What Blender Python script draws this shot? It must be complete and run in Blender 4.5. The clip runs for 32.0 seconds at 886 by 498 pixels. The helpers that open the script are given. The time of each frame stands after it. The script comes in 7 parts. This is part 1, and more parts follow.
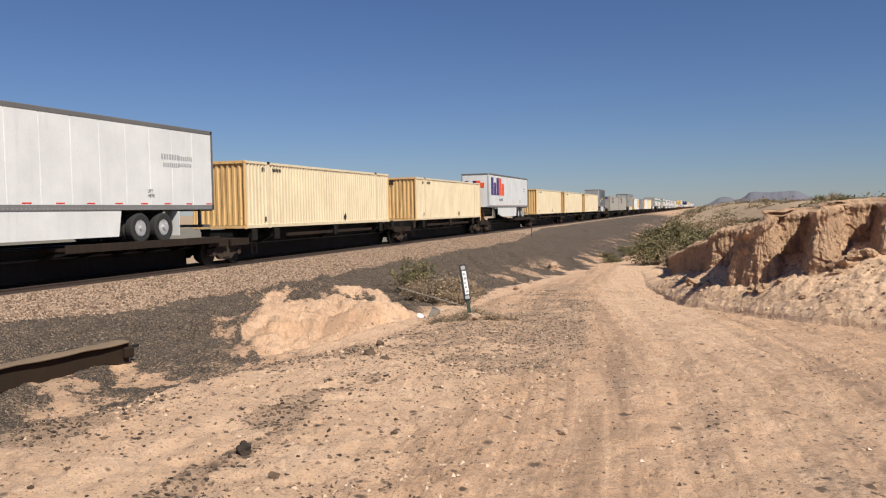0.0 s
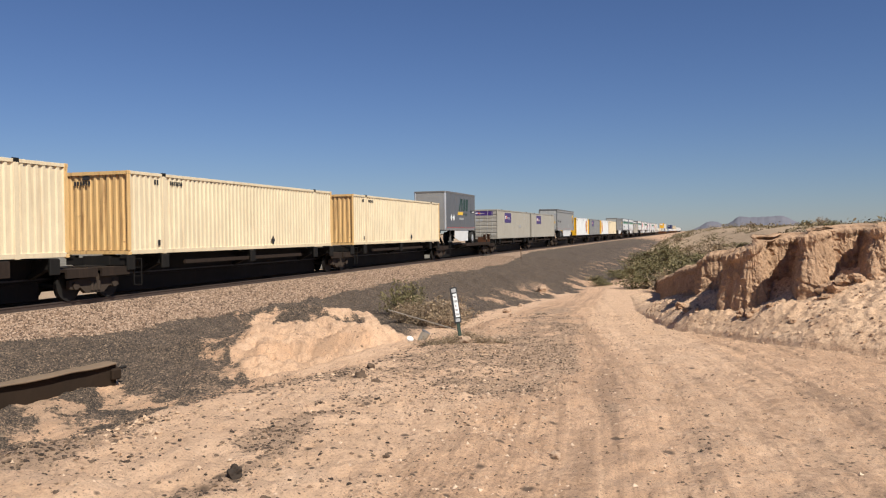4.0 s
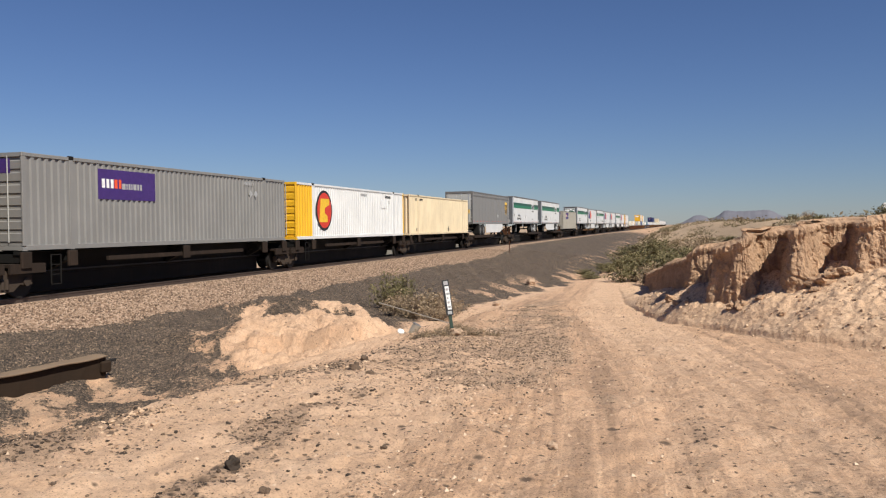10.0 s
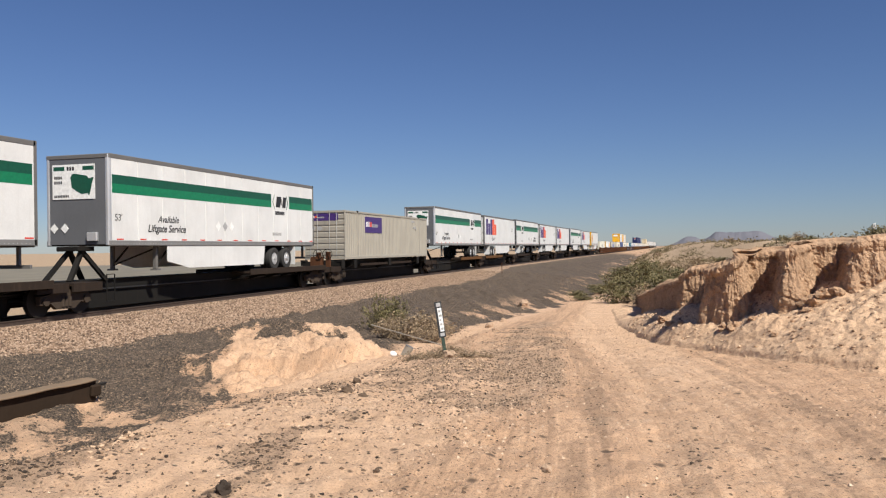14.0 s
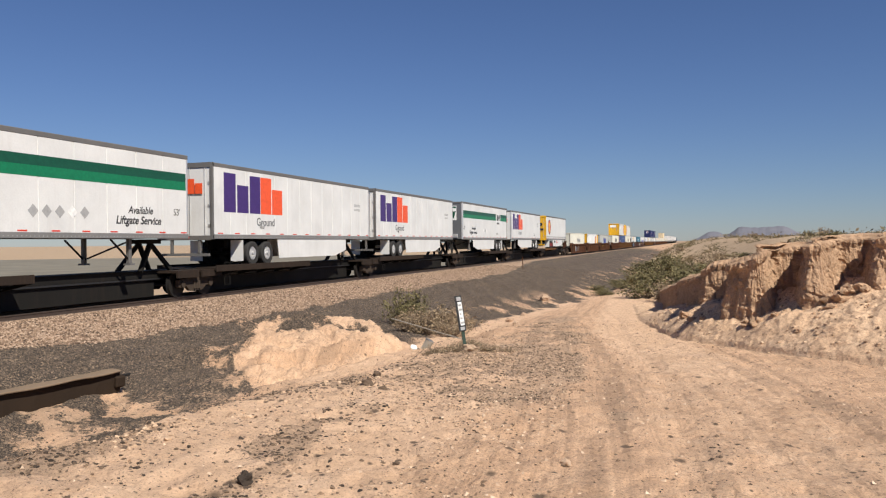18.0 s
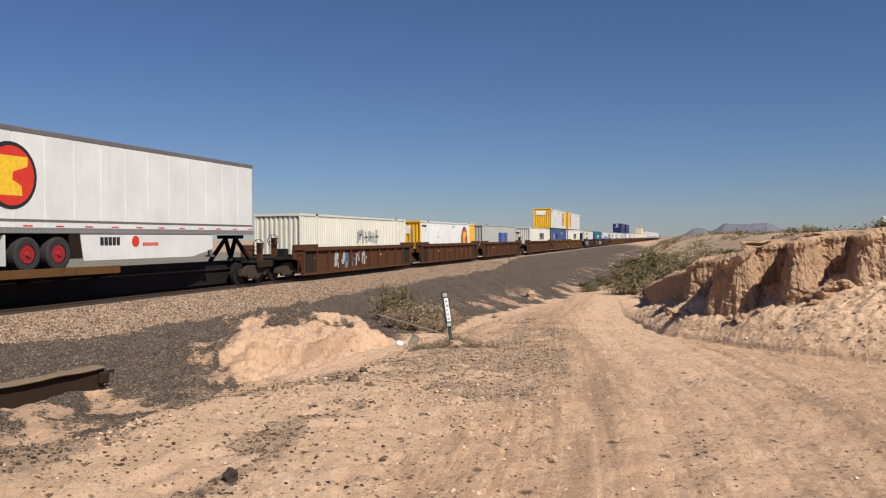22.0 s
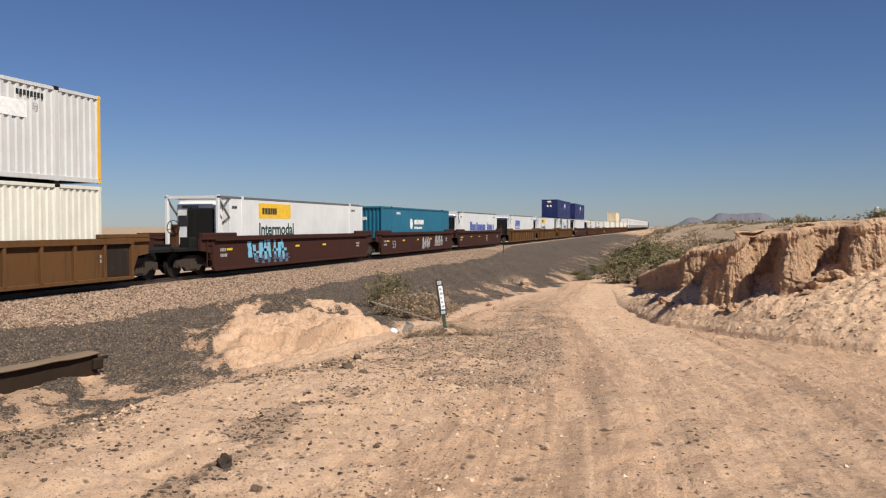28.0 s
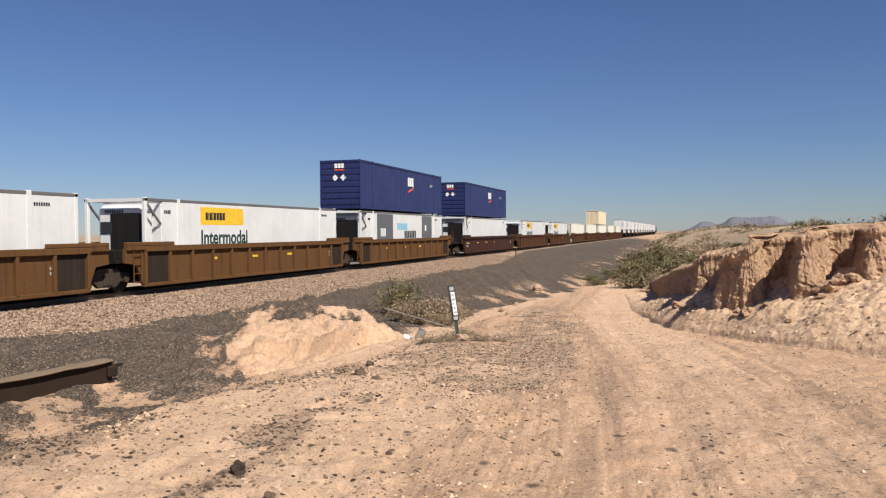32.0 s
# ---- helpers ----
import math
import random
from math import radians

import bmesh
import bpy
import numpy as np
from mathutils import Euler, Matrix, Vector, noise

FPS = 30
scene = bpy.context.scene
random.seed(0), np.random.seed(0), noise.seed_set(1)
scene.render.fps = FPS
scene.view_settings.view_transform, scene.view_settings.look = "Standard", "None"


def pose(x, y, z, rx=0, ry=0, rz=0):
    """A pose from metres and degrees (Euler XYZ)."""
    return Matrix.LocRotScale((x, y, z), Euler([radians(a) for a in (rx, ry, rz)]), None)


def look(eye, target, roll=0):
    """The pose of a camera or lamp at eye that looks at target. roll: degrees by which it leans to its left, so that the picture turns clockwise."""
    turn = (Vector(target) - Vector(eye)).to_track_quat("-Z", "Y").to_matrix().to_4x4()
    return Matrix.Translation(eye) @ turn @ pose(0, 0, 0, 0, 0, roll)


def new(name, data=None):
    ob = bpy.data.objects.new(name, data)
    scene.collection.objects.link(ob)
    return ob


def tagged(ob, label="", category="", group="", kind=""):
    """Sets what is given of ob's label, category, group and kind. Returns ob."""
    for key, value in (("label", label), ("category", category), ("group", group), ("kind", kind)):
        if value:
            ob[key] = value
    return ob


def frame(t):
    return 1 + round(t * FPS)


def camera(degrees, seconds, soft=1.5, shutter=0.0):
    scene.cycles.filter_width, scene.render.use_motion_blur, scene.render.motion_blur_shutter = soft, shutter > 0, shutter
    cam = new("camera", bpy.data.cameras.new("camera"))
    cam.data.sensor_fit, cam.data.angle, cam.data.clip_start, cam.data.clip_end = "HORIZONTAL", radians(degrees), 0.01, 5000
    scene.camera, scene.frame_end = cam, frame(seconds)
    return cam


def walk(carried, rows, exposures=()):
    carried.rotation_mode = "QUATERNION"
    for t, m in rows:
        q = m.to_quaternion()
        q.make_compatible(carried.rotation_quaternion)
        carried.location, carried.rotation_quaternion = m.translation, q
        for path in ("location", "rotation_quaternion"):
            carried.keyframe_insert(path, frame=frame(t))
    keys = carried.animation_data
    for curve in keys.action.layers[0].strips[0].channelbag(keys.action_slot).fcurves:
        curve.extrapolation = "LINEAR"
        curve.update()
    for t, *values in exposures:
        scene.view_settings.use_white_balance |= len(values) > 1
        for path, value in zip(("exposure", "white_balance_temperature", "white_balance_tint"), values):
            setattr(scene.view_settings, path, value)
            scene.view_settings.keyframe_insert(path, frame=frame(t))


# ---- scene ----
V = 21.592          # train speed, metres per second
TX = -19.70         # track centre line, which runs along y
RAIL = -0.34        # top of rail
EYE = 1.65

cam = camera(57.47, 32.0, soft=1.2)
# seconds, sideways, ahead, up, yaw, pitch, roll of a camera held in the hand
HELD = [
    (0.0, 0.101, 0.040, 0.014, 18.20, -2.71, -1.07),
    (0.5, 0.092, 0.042, 0.013, 17.92, -2.67, -0.92),
    (1.0, 0.092, 0.029, 0.013, 17.80, -2.81, -1.12),
    (1.5, 0.088, 0.025, 0.013, 18.08, -2.82, -1.37),
    (2.0, 0.082, 0.031, 0.016, 18.00, -2.77, -1.30),
    (2.5, 0.075, 0.027, 0.016, 18.22, -2.36, -0.92),
    (3.0, 0.079, 0.017, 0.019, 18.22, -1.73, -0.40),
    (3.5, 0.073, 0.019, 0.016, 17.61, -1.31, -0.35),
    (5.5, 0.072, 0.010, 0.022, 17.48, -0.87, -1.37),
    (6.0, 0.072, 0.004, 0.020, 17.17, -0.75, -1.37),
    (6.5, 0.069, 0.005, 0.017, 16.85, -0.74, -1.11),
    (7.0, 0.063, 0.008, 0.018, 16.62, -0.94, -1.10),
    (7.5, 0.053, 0.011, 0.014, 16.90, -1.21, -1.15),
    (8.0, 0.041, 0.002, 0.016, 17.32, -1.44, -1.12),
    (8.5, 0.010, 0.002, 0.008, 17.12, -1.33, -1.20),
    (9.0, -0.002, -0.001, 0.007, 16.69, -1.03, -1.03),
    (9.5, -0.001, 0.004, 0.003, 16.61, -1.10, -1.03),
    (10.0, -0.003, 0.000, 0.002, 16.54, -1.60, -0.58),
    (10.5, -0.003, 0.000, -0.004, 16.18, -2.12, -0.05),
    (11.0, -0.004, -0.015, -0.003, 15.81, -2.24, 0.35),
    (11.5, -0.006, -0.014, -0.004, 15.44, -2.04, 0.51),
    (12.0, -0.001, -0.011, -0.000, 15.22, -2.05, 0.12),
    (12.5, 0.001, -0.010, -0.002, 15.32, -1.87, -0.26),
    (13.0, 0.002, -0.007, 0.001, 15.56, -1.19, -0.49),
    (13.5, -0.003, 0.008, -0.002, 15.98, -0.32, -0.69),
    (14.0, -0.006, 0.003, 0.000, 15.98, -0.06, -0.73),
    (14.5, -0.008, 0.005, 0.001, 15.59, 0.01, -0.51),
    (16.5, 0.000, -0.007, 0.002, 16.29, -0.07, -1.25),
    (17.0, 0.004, 0.002, 0.000, 16.96, -0.39, -1.25),
    (17.5, -0.003, 0.002, -0.004, 17.35, -0.44, -0.92),
    (18.0, 0.003, -0.009, -0.001, 17.46, -0.46, -0.51),
    (18.5, 0.006, -0.005, -0.001, 17.40, -0.67, -0.26),
    (19.0, 0.001, -0.006, -0.002, 17.08, -0.91, -0.13),
    (19.5, 0.000, -0.001, -0.003, 16.75, -1.14, -0.18),
    (20.0, -0.002, -0.004, -0.001, 16.56, -1.12, -0.15),
    (20.5, 0.003, -0.009, 0.003, 16.48, -0.86, -0.30),
    (21.0, 0.000, -0.003, 0.004, 16.32, -0.57, -0.31),
    (21.5, -0.005, 0.001, -0.000, 16.36, -0.56, -0.24),
    (22.0, -0.005, 0.006, -0.002, 16.50, -0.75, -0.40),
    (22.5, -0.000, -0.004, 0.001, 16.50, -0.87, -0.61),
    (23.0, -0.006, -0.001, -0.004, 16.43, -0.91, -0.68),
    (23.5, -0.000, -0.004, -0.004, 16.49, -0.82, -0.64),
    (24.0, 0.001, -0.007, 0.001, 16.66, -0.64, -0.51),
    (24.5, -0.002, -0.010, 0.001, 16.74, -0.48, -0.34),
    (26.5, -0.004, -0.001, -0.001, 16.63, -0.86, -0.64),
    (27.0, -0.003, -0.006, -0.003, 16.35, -1.08, -0.61),
    (27.5, -0.006, 0.001, -0.005, 16.11, -1.39, -0.23),
    (28.0, -0.004, -0.003, -0.001, 16.11, -1.61, -0.05),
    (28.5, -0.004, -0.004, -0.002, 16.31, -1.58, -0.15),
    (29.0, -0.004, -0.004, -0.001, 16.55, -1.34, -0.16),
    (29.5, -0.001, -0.006, -0.001, 16.63, -1.15, -0.16),
    (30.0, -0.000, -0.006, -0.002, 16.67, -0.93, -0.29),
    (30.5, -0.002, 0.002, -0.004, 16.76, -0.85, -0.28),
    (31.0, 0.001, -0.004, -0.004, 16.93, -0.91, -0.29),
    (31.5, 0.001, 0.008, -0.002, 16.98, -1.08, -0.41),
    (32.0, -0.001, -0.000, -0.001, 16.97, -1.19, -0.45),
]
PATH = [(t, pose(x, y, EYE + z, 90, 0, yaw) @ pose(0, 0, 0, pitch, 0, 0) @ pose(0, 0, 0, 0, 0, roll))
        for t, x, y, z, yaw, pitch, roll in HELD]
walk(cam, PATH, exposures=[(0.0, 0.3), (3.0, 0.28), (6.0, 0.48), (9.0, 0.4), (11.0, 0.25), (12.0, 0.23), (13.2, 0.42), (18.0, 0.38), (20.5, 0.32), (22.0, 0.23), (24.5, 0.25), (27.0, 0.24), (28.5, 0.31), (32.0, 0.42)])

# ---- light ----
SUN_ELEV, SUN_AZ = radians(48), math.atan2(0.80, -0.60)    # the sun stands to the right of the track and behind the camera
world = bpy.data.worlds.new("desert_sky")
scene.world = world
world.use_nodes = True
wn = world.node_tree.nodes
sky = wn.new("ShaderNodeTexSky")
sky.sky_type = "NISHITA"
sky.sun_disc = False
sky.sun_elevation, sky.sun_rotation = SUN_ELEV, SUN_AZ
sky.altitude, sky.air_density, sky.dust_density, sky.ozone_density = 300, 1.0, 0.08, 3.0
wn["Background"].inputs["Strength"].default_value = 0.044
tint = wn.new("ShaderNodeMix")
tint.data_type, tint.blend_type = "RGBA", "MULTIPLY"
tint.inputs[0].default_value, tint.inputs[7].default_value = 1.0, (0.80, 0.92, 1.25, 1)
world.node_tree.links.new(sky.outputs[0], tint.inputs[6])
world.node_tree.links.new(tint.outputs[2], wn["Background"].inputs["Color"])
sun = new("sun", bpy.data.lights.new("sun", "SUN"))
sun.data.energy, sun.data.angle, sun.data.color = 5.0, radians(0.5), (1.0, 0.94, 0.83)
sd = Vector((math.sin(SUN_AZ) * math.cos(SUN_ELEV), math.cos(SUN_AZ) * math.cos(SUN_ELEV), math.sin(SUN_ELEV)))
sun.matrix_world = look(sd * 100, (0, 0, 0))

# ---- materials ----
def mat(name, rough=0.8, metal=0.0):
    m = bpy.data.materials.new(name)
    m.use_nodes = True
    b = m.node_tree.nodes["Principled BSDF"]
    b.inputs["Roughness"].default_value, b.inputs["Metallic"].default_value = rough, metal
    return m, m.node_tree, b


def node(nt, kind, **values):
    n = nt.nodes.new(kind)
    for k, v in values.items():
        n.inputs[k.replace("_", " ")].default_value = v
    return n


def noise_tex(nt, scale, detail=6.0, rough=0.6, vec=None, dist=0.0):
    n = node(nt, "ShaderNodeTexNoise", Scale=scale, Detail=detail, Roughness=rough, Distortion=dist)
    if vec is not None:
        nt.links.new(vec, n.inputs["Vector"])
    return n.outputs["Fac"]


def ramp(nt, fac, *stops):
    r = nt.nodes.new("ShaderNodeValToRGB")
    e = r.color_ramp.elements
    while len(e) < len(stops):
        e.new(0.5)
    for s, (p, c) in zip(e, stops):
        s.position, s.color = p, (*c, 1) if len(c) == 3 else c
    nt.links.new(fac, r.inputs["Fac"])
    return r.outputs["Color"]


def grey(v):
    return (v, v, v)


def mix(nt, fac, a, b, blend="MIX"):
    m = nt.nodes.new("ShaderNodeMix")
    m.data_type, m.blend_type = "RGBA", blend
    for sock, v in ((m.inputs[0], fac), (m.inputs[6], a), (m.inputs[7], b)):
        if isinstance(v, (int, float)):
            sock.default_value = v
        elif isinstance(v, tuple):
            sock.default_value = (*v, 1)
        else:
            nt.links.new(v, sock)
    return m.outputs[2]


def coords(nt, kind="Object", scale=None):
    c = nt.nodes.new("ShaderNodeTexCoord").outputs[kind]
    if scale:
        mp = nt.nodes.new("ShaderNodeMapping")
        mp.inputs["Scale"].default_value = scale
        nt.links.new(c, mp.inputs["Vector"])
        c = mp.outputs[0]
    return c


def bump(nt, b, height, strength=0.4, dist=0.02):
    n = node(nt, "ShaderNodeBump", Strength=strength, Distance=dist)
    nt.links.new(height, n.inputs["Height"])
    nt.links.new(n.outputs[0], b.inputs["Normal"])


def paint(name, col, rough=0.5, dirt=0.35, dirt_col=(0.12, 0.075, 0.045), streak=0.3, metal=0.0, grain=5.0):
    """Weathered paint: blotches, fine grain and vertical run marks."""
    m, nt, b = mat(name, rough, metal)
    big = noise_tex(nt, 0.7, 5, 0.65, coords(nt, "Object"))
    runs = noise_tex(nt, 1.0, 4, 0.7, coords(nt, "Object", (5.0, 5.0, 0.35)))
    fine = noise_tex(nt, 22 * grain / 5, 4, 0.6, coords(nt, "Object"))
    tone = mix(nt, ramp(nt, big, (0.3, grey(0.0)), (0.75, grey(1.0))), tuple(c * 0.88 for c in col), tuple(min(1, c * 1.06) for c in col))
    tone = mix(nt, 0.1, tone, ramp(nt, fine, (0.3, grey(0.2)), (0.7, grey(1.0))), "MULTIPLY")
    wear = node(nt, "ShaderNodeMath")
    wear.operation = "MULTIPLY"
    nt.links.new(ramp(nt, runs, (0.52, grey(0.0)), (0.8, grey(1.0))), wear.inputs[0])
    wear.inputs[1].default_value = streak
    tone = mix(nt, wear.outputs[0], tone, dirt_col)
    spot = node(nt, "ShaderNodeMath")
    spot.operation = "MULTIPLY"
    nt.links.new(ramp(nt, noise_tex(nt, 3.1, 8, 0.75, coords(nt, "Object")), (0.6, grey(0.0)), (0.72, grey(1.0))), spot.inputs[0])
    spot.inputs[1].default_value = dirt
    tone = mix(nt, spot.outputs[0], tone, dirt_col)
    nt.links.new(tone, b.inputs["Base Color"])
    nt.links.new(ramp(nt, big, (0.2, grey(rough * 0.8)), (0.8, grey(min(1, rough * 1.25)))), b.inputs["Roughness"])
    bump(nt, b, fine, 0.06, 0.003)
    if rough >= 0.7:
        b.inputs["Specular IOR Level"].default_value = 0.15
    return m


def plain(name, col, rough=0.6, metal=0.0):
    m, nt, b = mat(name, rough, metal)
    n = noise_tex(nt, 9.0, 5, 0.6, coords(nt, "Object"))
    nt.links.new(mix(nt, ramp(nt, n, (0.3, grey(0.0)), (0.7, grey(1.0))), tuple(c * 0.8 for c in col), tuple(min(1, c * 1.1) for c in col)), b.inputs["Base Color"])
    return m


def ground_material():
    """Desert ground: the channels of the attribute zone say where ballast, dark gravel, pale silt and scrub lie."""
    m, nt, b = mat("desert_ground", 0.95)
    w = coords(nt, "Object")
    at = nt.nodes.new("ShaderNodeAttribute")
    at.attribute_name = "zone"
    sep = nt.nodes.new("ShaderNodeSeparateColor")
    nt.links.new(at.outputs["Color"], sep.inputs[0])
    broad, mid = noise_tex(nt, 0.25, 6, 0.6, w), noise_tex(nt, 1.7, 8, 0.7, w, 0.4)
    fine, grit = noise_tex(nt, 14, 8, 0.75, w), noise_tex(nt, 60, 4, 0.7, w)
    fl = nt.nodes.new("ShaderNodeAttribute")
    fl.attribute_name = "flow"
    fsep = nt.nodes.new("ShaderNodeSeparateColor")
    nt.links.new(fl.outputs["Color"], fsep.inputs[0])

    def along(a, b_):
        c = nt.nodes.new("ShaderNodeCombineXYZ")
        for k, s in ((0, a), (1, b_)):
            q = node(nt, "ShaderNodeMath")
            q.operation = "MULTIPLY"
            nt.links.new(fsep.outputs[k], q.inputs[0])
            q.inputs[1].default_value = s
            nt.links.new(q.outputs[0], c.inputs[k])
        return c.outputs[0]

    dirt = ramp(nt, mid, (0.28, (0.44, 0.270, 0.160)), (0.5, (0.555, 0.352, 0.218)), (0.72, (0.63, 0.424, 0.277)))
    dirt = mix(nt, ramp(nt, broad, (0.35, grey(0.0)), (0.7, grey(0.5))), dirt, (0.64, 0.410, 0.262))
    lanes = noise_tex(nt, 1.0, 5, 0.65, along(2.2, 0.07), 0.15)
    dirt = mix(nt, ramp(nt, lanes, (0.40, grey(0.85)), (0.51, grey(0.0))), dirt, (0.350, 0.225, 0.142))
    tread = noise_tex(nt, 1.0, 4, 0.7, along(15.0, 0.3), 0.1)
    dirt = mix(nt, ramp(nt, tread, (0.38, grey(0.65)), (0.48, grey(0.0))), dirt, (0.390, 0.245, 0.151))
    dirt = mix(nt, ramp(nt, tread, (0.58, grey(0.0)), (0.72, grey(0.4))), dirt, (0.806, 0.548, 0.353))
    dirt = mix(nt, ramp(nt, fine, (0.56, grey(0.0)), (0.66, grey(0.75))), dirt, (0.34, 0.205, 0.122))
    dirt = mix(nt, 0.55, dirt, ramp(nt, grit, (0.36, grey(0.2)), (0.50, grey(1.0))), "MULTIPLY")
    coarse = node(nt, "ShaderNodeMath")
    coarse.operation = "MULTIPLY_ADD"
    nt.links.new(fine, coarse.inputs[0])
    coarse.inputs[1].default_value = 1.1
    nt.links.new(fsep.outputs[2], coarse.inputs[2])
    dirt = mix(nt, ramp(nt, coarse.outputs[0], (0.70, grey(0.0)), (1.05, grey(0.55))), dirt, (0.30, 0.215, 0.148))
    vor = node(nt, "ShaderNodeTexVoronoi", Scale=16.0)
    nt.links.new(w, vor.inputs["Vector"])
    vcol = nt.nodes.new("ShaderNodeSeparateColor")
    nt.links.new(vor.outputs["Color"], vcol.inputs[0])
    pink = ramp(nt, vcol.outputs[0], (0.0, (0.09, 0.058, 0.04)), (0.35, (0.26, 0.17, 0.112)), (0.7, (0.35, 0.24, 0.163)), (1.0, (0.47, 0.35, 0.255)))
    vor2 = node(nt, "ShaderNodeTexVoronoi", Scale=42.0)
    nt.links.new(w, vor2.inputs["Vector"])
    vcol2 = nt.nodes.new("ShaderNodeSeparateColor")
    nt.links.new(vor2.outputs["Color"], vcol2.inputs[0])
    dark = ramp(nt, vcol2.outputs[0], (0.0, (0.022, 0.017, 0.013)), (0.5, (0.066, 0.048, 0.035)), (1.0, (0.24, 0.17, 0.115)))
    dark = mix(nt, 0.75, dark, ramp(nt, mid, (0.34, grey(0.45)), (0.6, grey(1.0))), "MULTIPLY")
    silt = ramp(nt, mid, (0.25, (0.50, 0.322, 0.200)), (0.55, (0.635, 0.425, 0.278)), (0.8, (0.72, 0.51, 0.352)))
    silt = mix(nt, ramp(nt, lanes, (0.38, grey(0.5)), (0.5, grey(0.0))), silt, (0.536, 0.352, 0.230))
    silt = mix(nt, ramp(nt, tread, (0.38, grey(0.35)), (0.5, grey(0.0))), silt, (0.515, 0.337, 0.219))
    silt = mix(nt, ramp(nt, fine, (0.56, grey(0.0)), (0.70, grey(0.6))), silt, (0.391, 0.250, 0.162))
    silt = mix(nt, 0.45, silt, ramp(nt, grit, (0.36, grey(0.3)), (0.49, grey(1.0))), "MULTIPLY")
    scrub = ramp(nt, fine, (0.3, (0.20, 0.138, 0.085)), (0.5, (0.37, 0.265, 0.17)), (0.75, (0.50, 0.37, 0.245)))

    def edge(ch, lo=0.35, hi=0.65):
        s = node(nt, "ShaderNodeMath")
        s.operation = "ADD"
        nt.links.new(ch, s.inputs[0])
        s2 = node(nt, "ShaderNodeMath")
        s2.operation = "MULTIPLY_ADD"
        nt.links.new(fine, s2.inputs[0])
        s2.inputs[1].default_value, s2.inputs[2].default_value = 2.1, -1.05
        nt.links.new(s2.outputs[0], s.inputs[1])
        return ramp(nt, s.outputs[0], (lo, grey(0.0)), (hi, grey(1.0)))

    col = mix(nt, edge(at.outputs["Alpha"]), dirt, scrub)
    col = mix(nt, edge(sep.outputs[2]), col, silt)
    for sc, most, tone in ((7.0, 0.22, (0.13, 0.085, 0.055)), (13.0, 0.30, (0.10, 0.066, 0.043)), (24.0, 0.42, (0.13, 0.088, 0.058)), (55.0, 0.5, (0.20, 0.135, 0.09))):
        vp = node(nt, "ShaderNodeTexVoronoi", Scale=sc)
        nt.links.new(w, vp.inputs["Vector"])
        vs = nt.nodes.new("ShaderNodeSeparateColor")
        nt.links.new(vp.outputs["Color"], vs.inputs[0])
        core = ramp(nt, vp.outputs["Distance"], (0.22, grey(1.0)), (0.42, grey(0.0)))
        chance = node(nt, "ShaderNodeMath")
        chance.operation = "MULTIPLY_ADD"
        nt.links.new(fsep.outputs[2], chance.inputs[0])
        chance.inputs[1].default_value, chance.inputs[2].default_value = most, 0.05 if sc > 20 else 0.008
        pick = node(nt, "ShaderNodeMath")
        pick.operation = "LESS_THAN"
        nt.links.new(vs.outputs[0], pick.inputs[0])
        nt.links.new(chance.outputs[0], pick.inputs[1])
        col = mix(nt, mix(nt, 1.0, pick.outputs[0], core, "MULTIPLY"), col, tone)
    col = mix(nt, edge(sep.outputs[1]), col, dark)
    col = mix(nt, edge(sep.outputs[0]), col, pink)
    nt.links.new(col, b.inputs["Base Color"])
    h = node(nt, "ShaderNodeMath")
    h.operation = "ADD"
    nt.links.new(fine, h.inputs[0])
    nt.links.new(mix(nt, 0.6, vor.outputs["Distance"], grit), h.inputs[1])
    bump(nt, b, h.outputs[0], 0.8, 0.035)
    return m


def clay_material(name, lo, mid_c, hi, pits):
    """Eroded silt: banded and pitted."""
    m, nt, b = mat(name, 0.95)
    w = coords(nt, "Object")
    mid, fine = noise_tex(nt, 1.5, 8, 0.7, w, 0.6), noise_tex(nt, 13, 8, 0.75, w)
    band = noise_tex(nt, 1.0, 5, 0.6, coords(nt, "Object", (0.6, 0.6, 5.0)), 0.5)
    col = ramp(nt, mid, (0.3, lo), (0.55, mid_c), (0.75, hi))
    col = mix(nt, ramp(nt, band, (0.5, grey(0.0)), (0.7, grey(0.5))), col, tuple(c * .85 for c in lo))
    col = mix(nt, ramp(nt, fine, (0.53, grey(0.0)), (0.66, grey(pits))), col, (0.23, 0.138, 0.082))
    col = mix(nt, 0.55, col, ramp(nt, noise_tex(nt, 48, 4, 0.7, w), (0.38, grey(0.4)), (0.54, grey(1.0))), "MULTIPLY")
    nt.links.new(col, b.inputs["Base Color"])
    cr = node(nt, "ShaderNodeTexVoronoi", Scale=8.0)
    nt.links.new(w, cr.inputs["Vector"])
    bump(nt, b, mix(nt, 0.5, fine, cr.outputs["Distance"]), 0.8, 0.06)
    return m


M_GROUND = ground_material()
M_CLAY = clay_material("eroded_clay", (0.33, 0.207, 0.124), (0.46, 0.295, 0.182), (0.57, 0.388, 0.25), .7)
M_TALUS = clay_material("crumbled_clay", (0.53, 0.345, 0.215), (0.67, 0.455, 0.295), (0.75, 0.545, 0.37), .8)
M_STEEL = plain("rail_steel", (0.12, 0.09, 0.075), 0.5, 0.6)
M_BLACK = paint("black_steel", (0.014, 0.013, 0.012), 0.7, 0.25, (0.05, 0.034, 0.024), 0.25)
M_RUST = paint("rusty_brown_steel", (0.095, 0.040, 0.020), 0.75, 0.5, (0.04, 0.022, 0.015), 0.7)
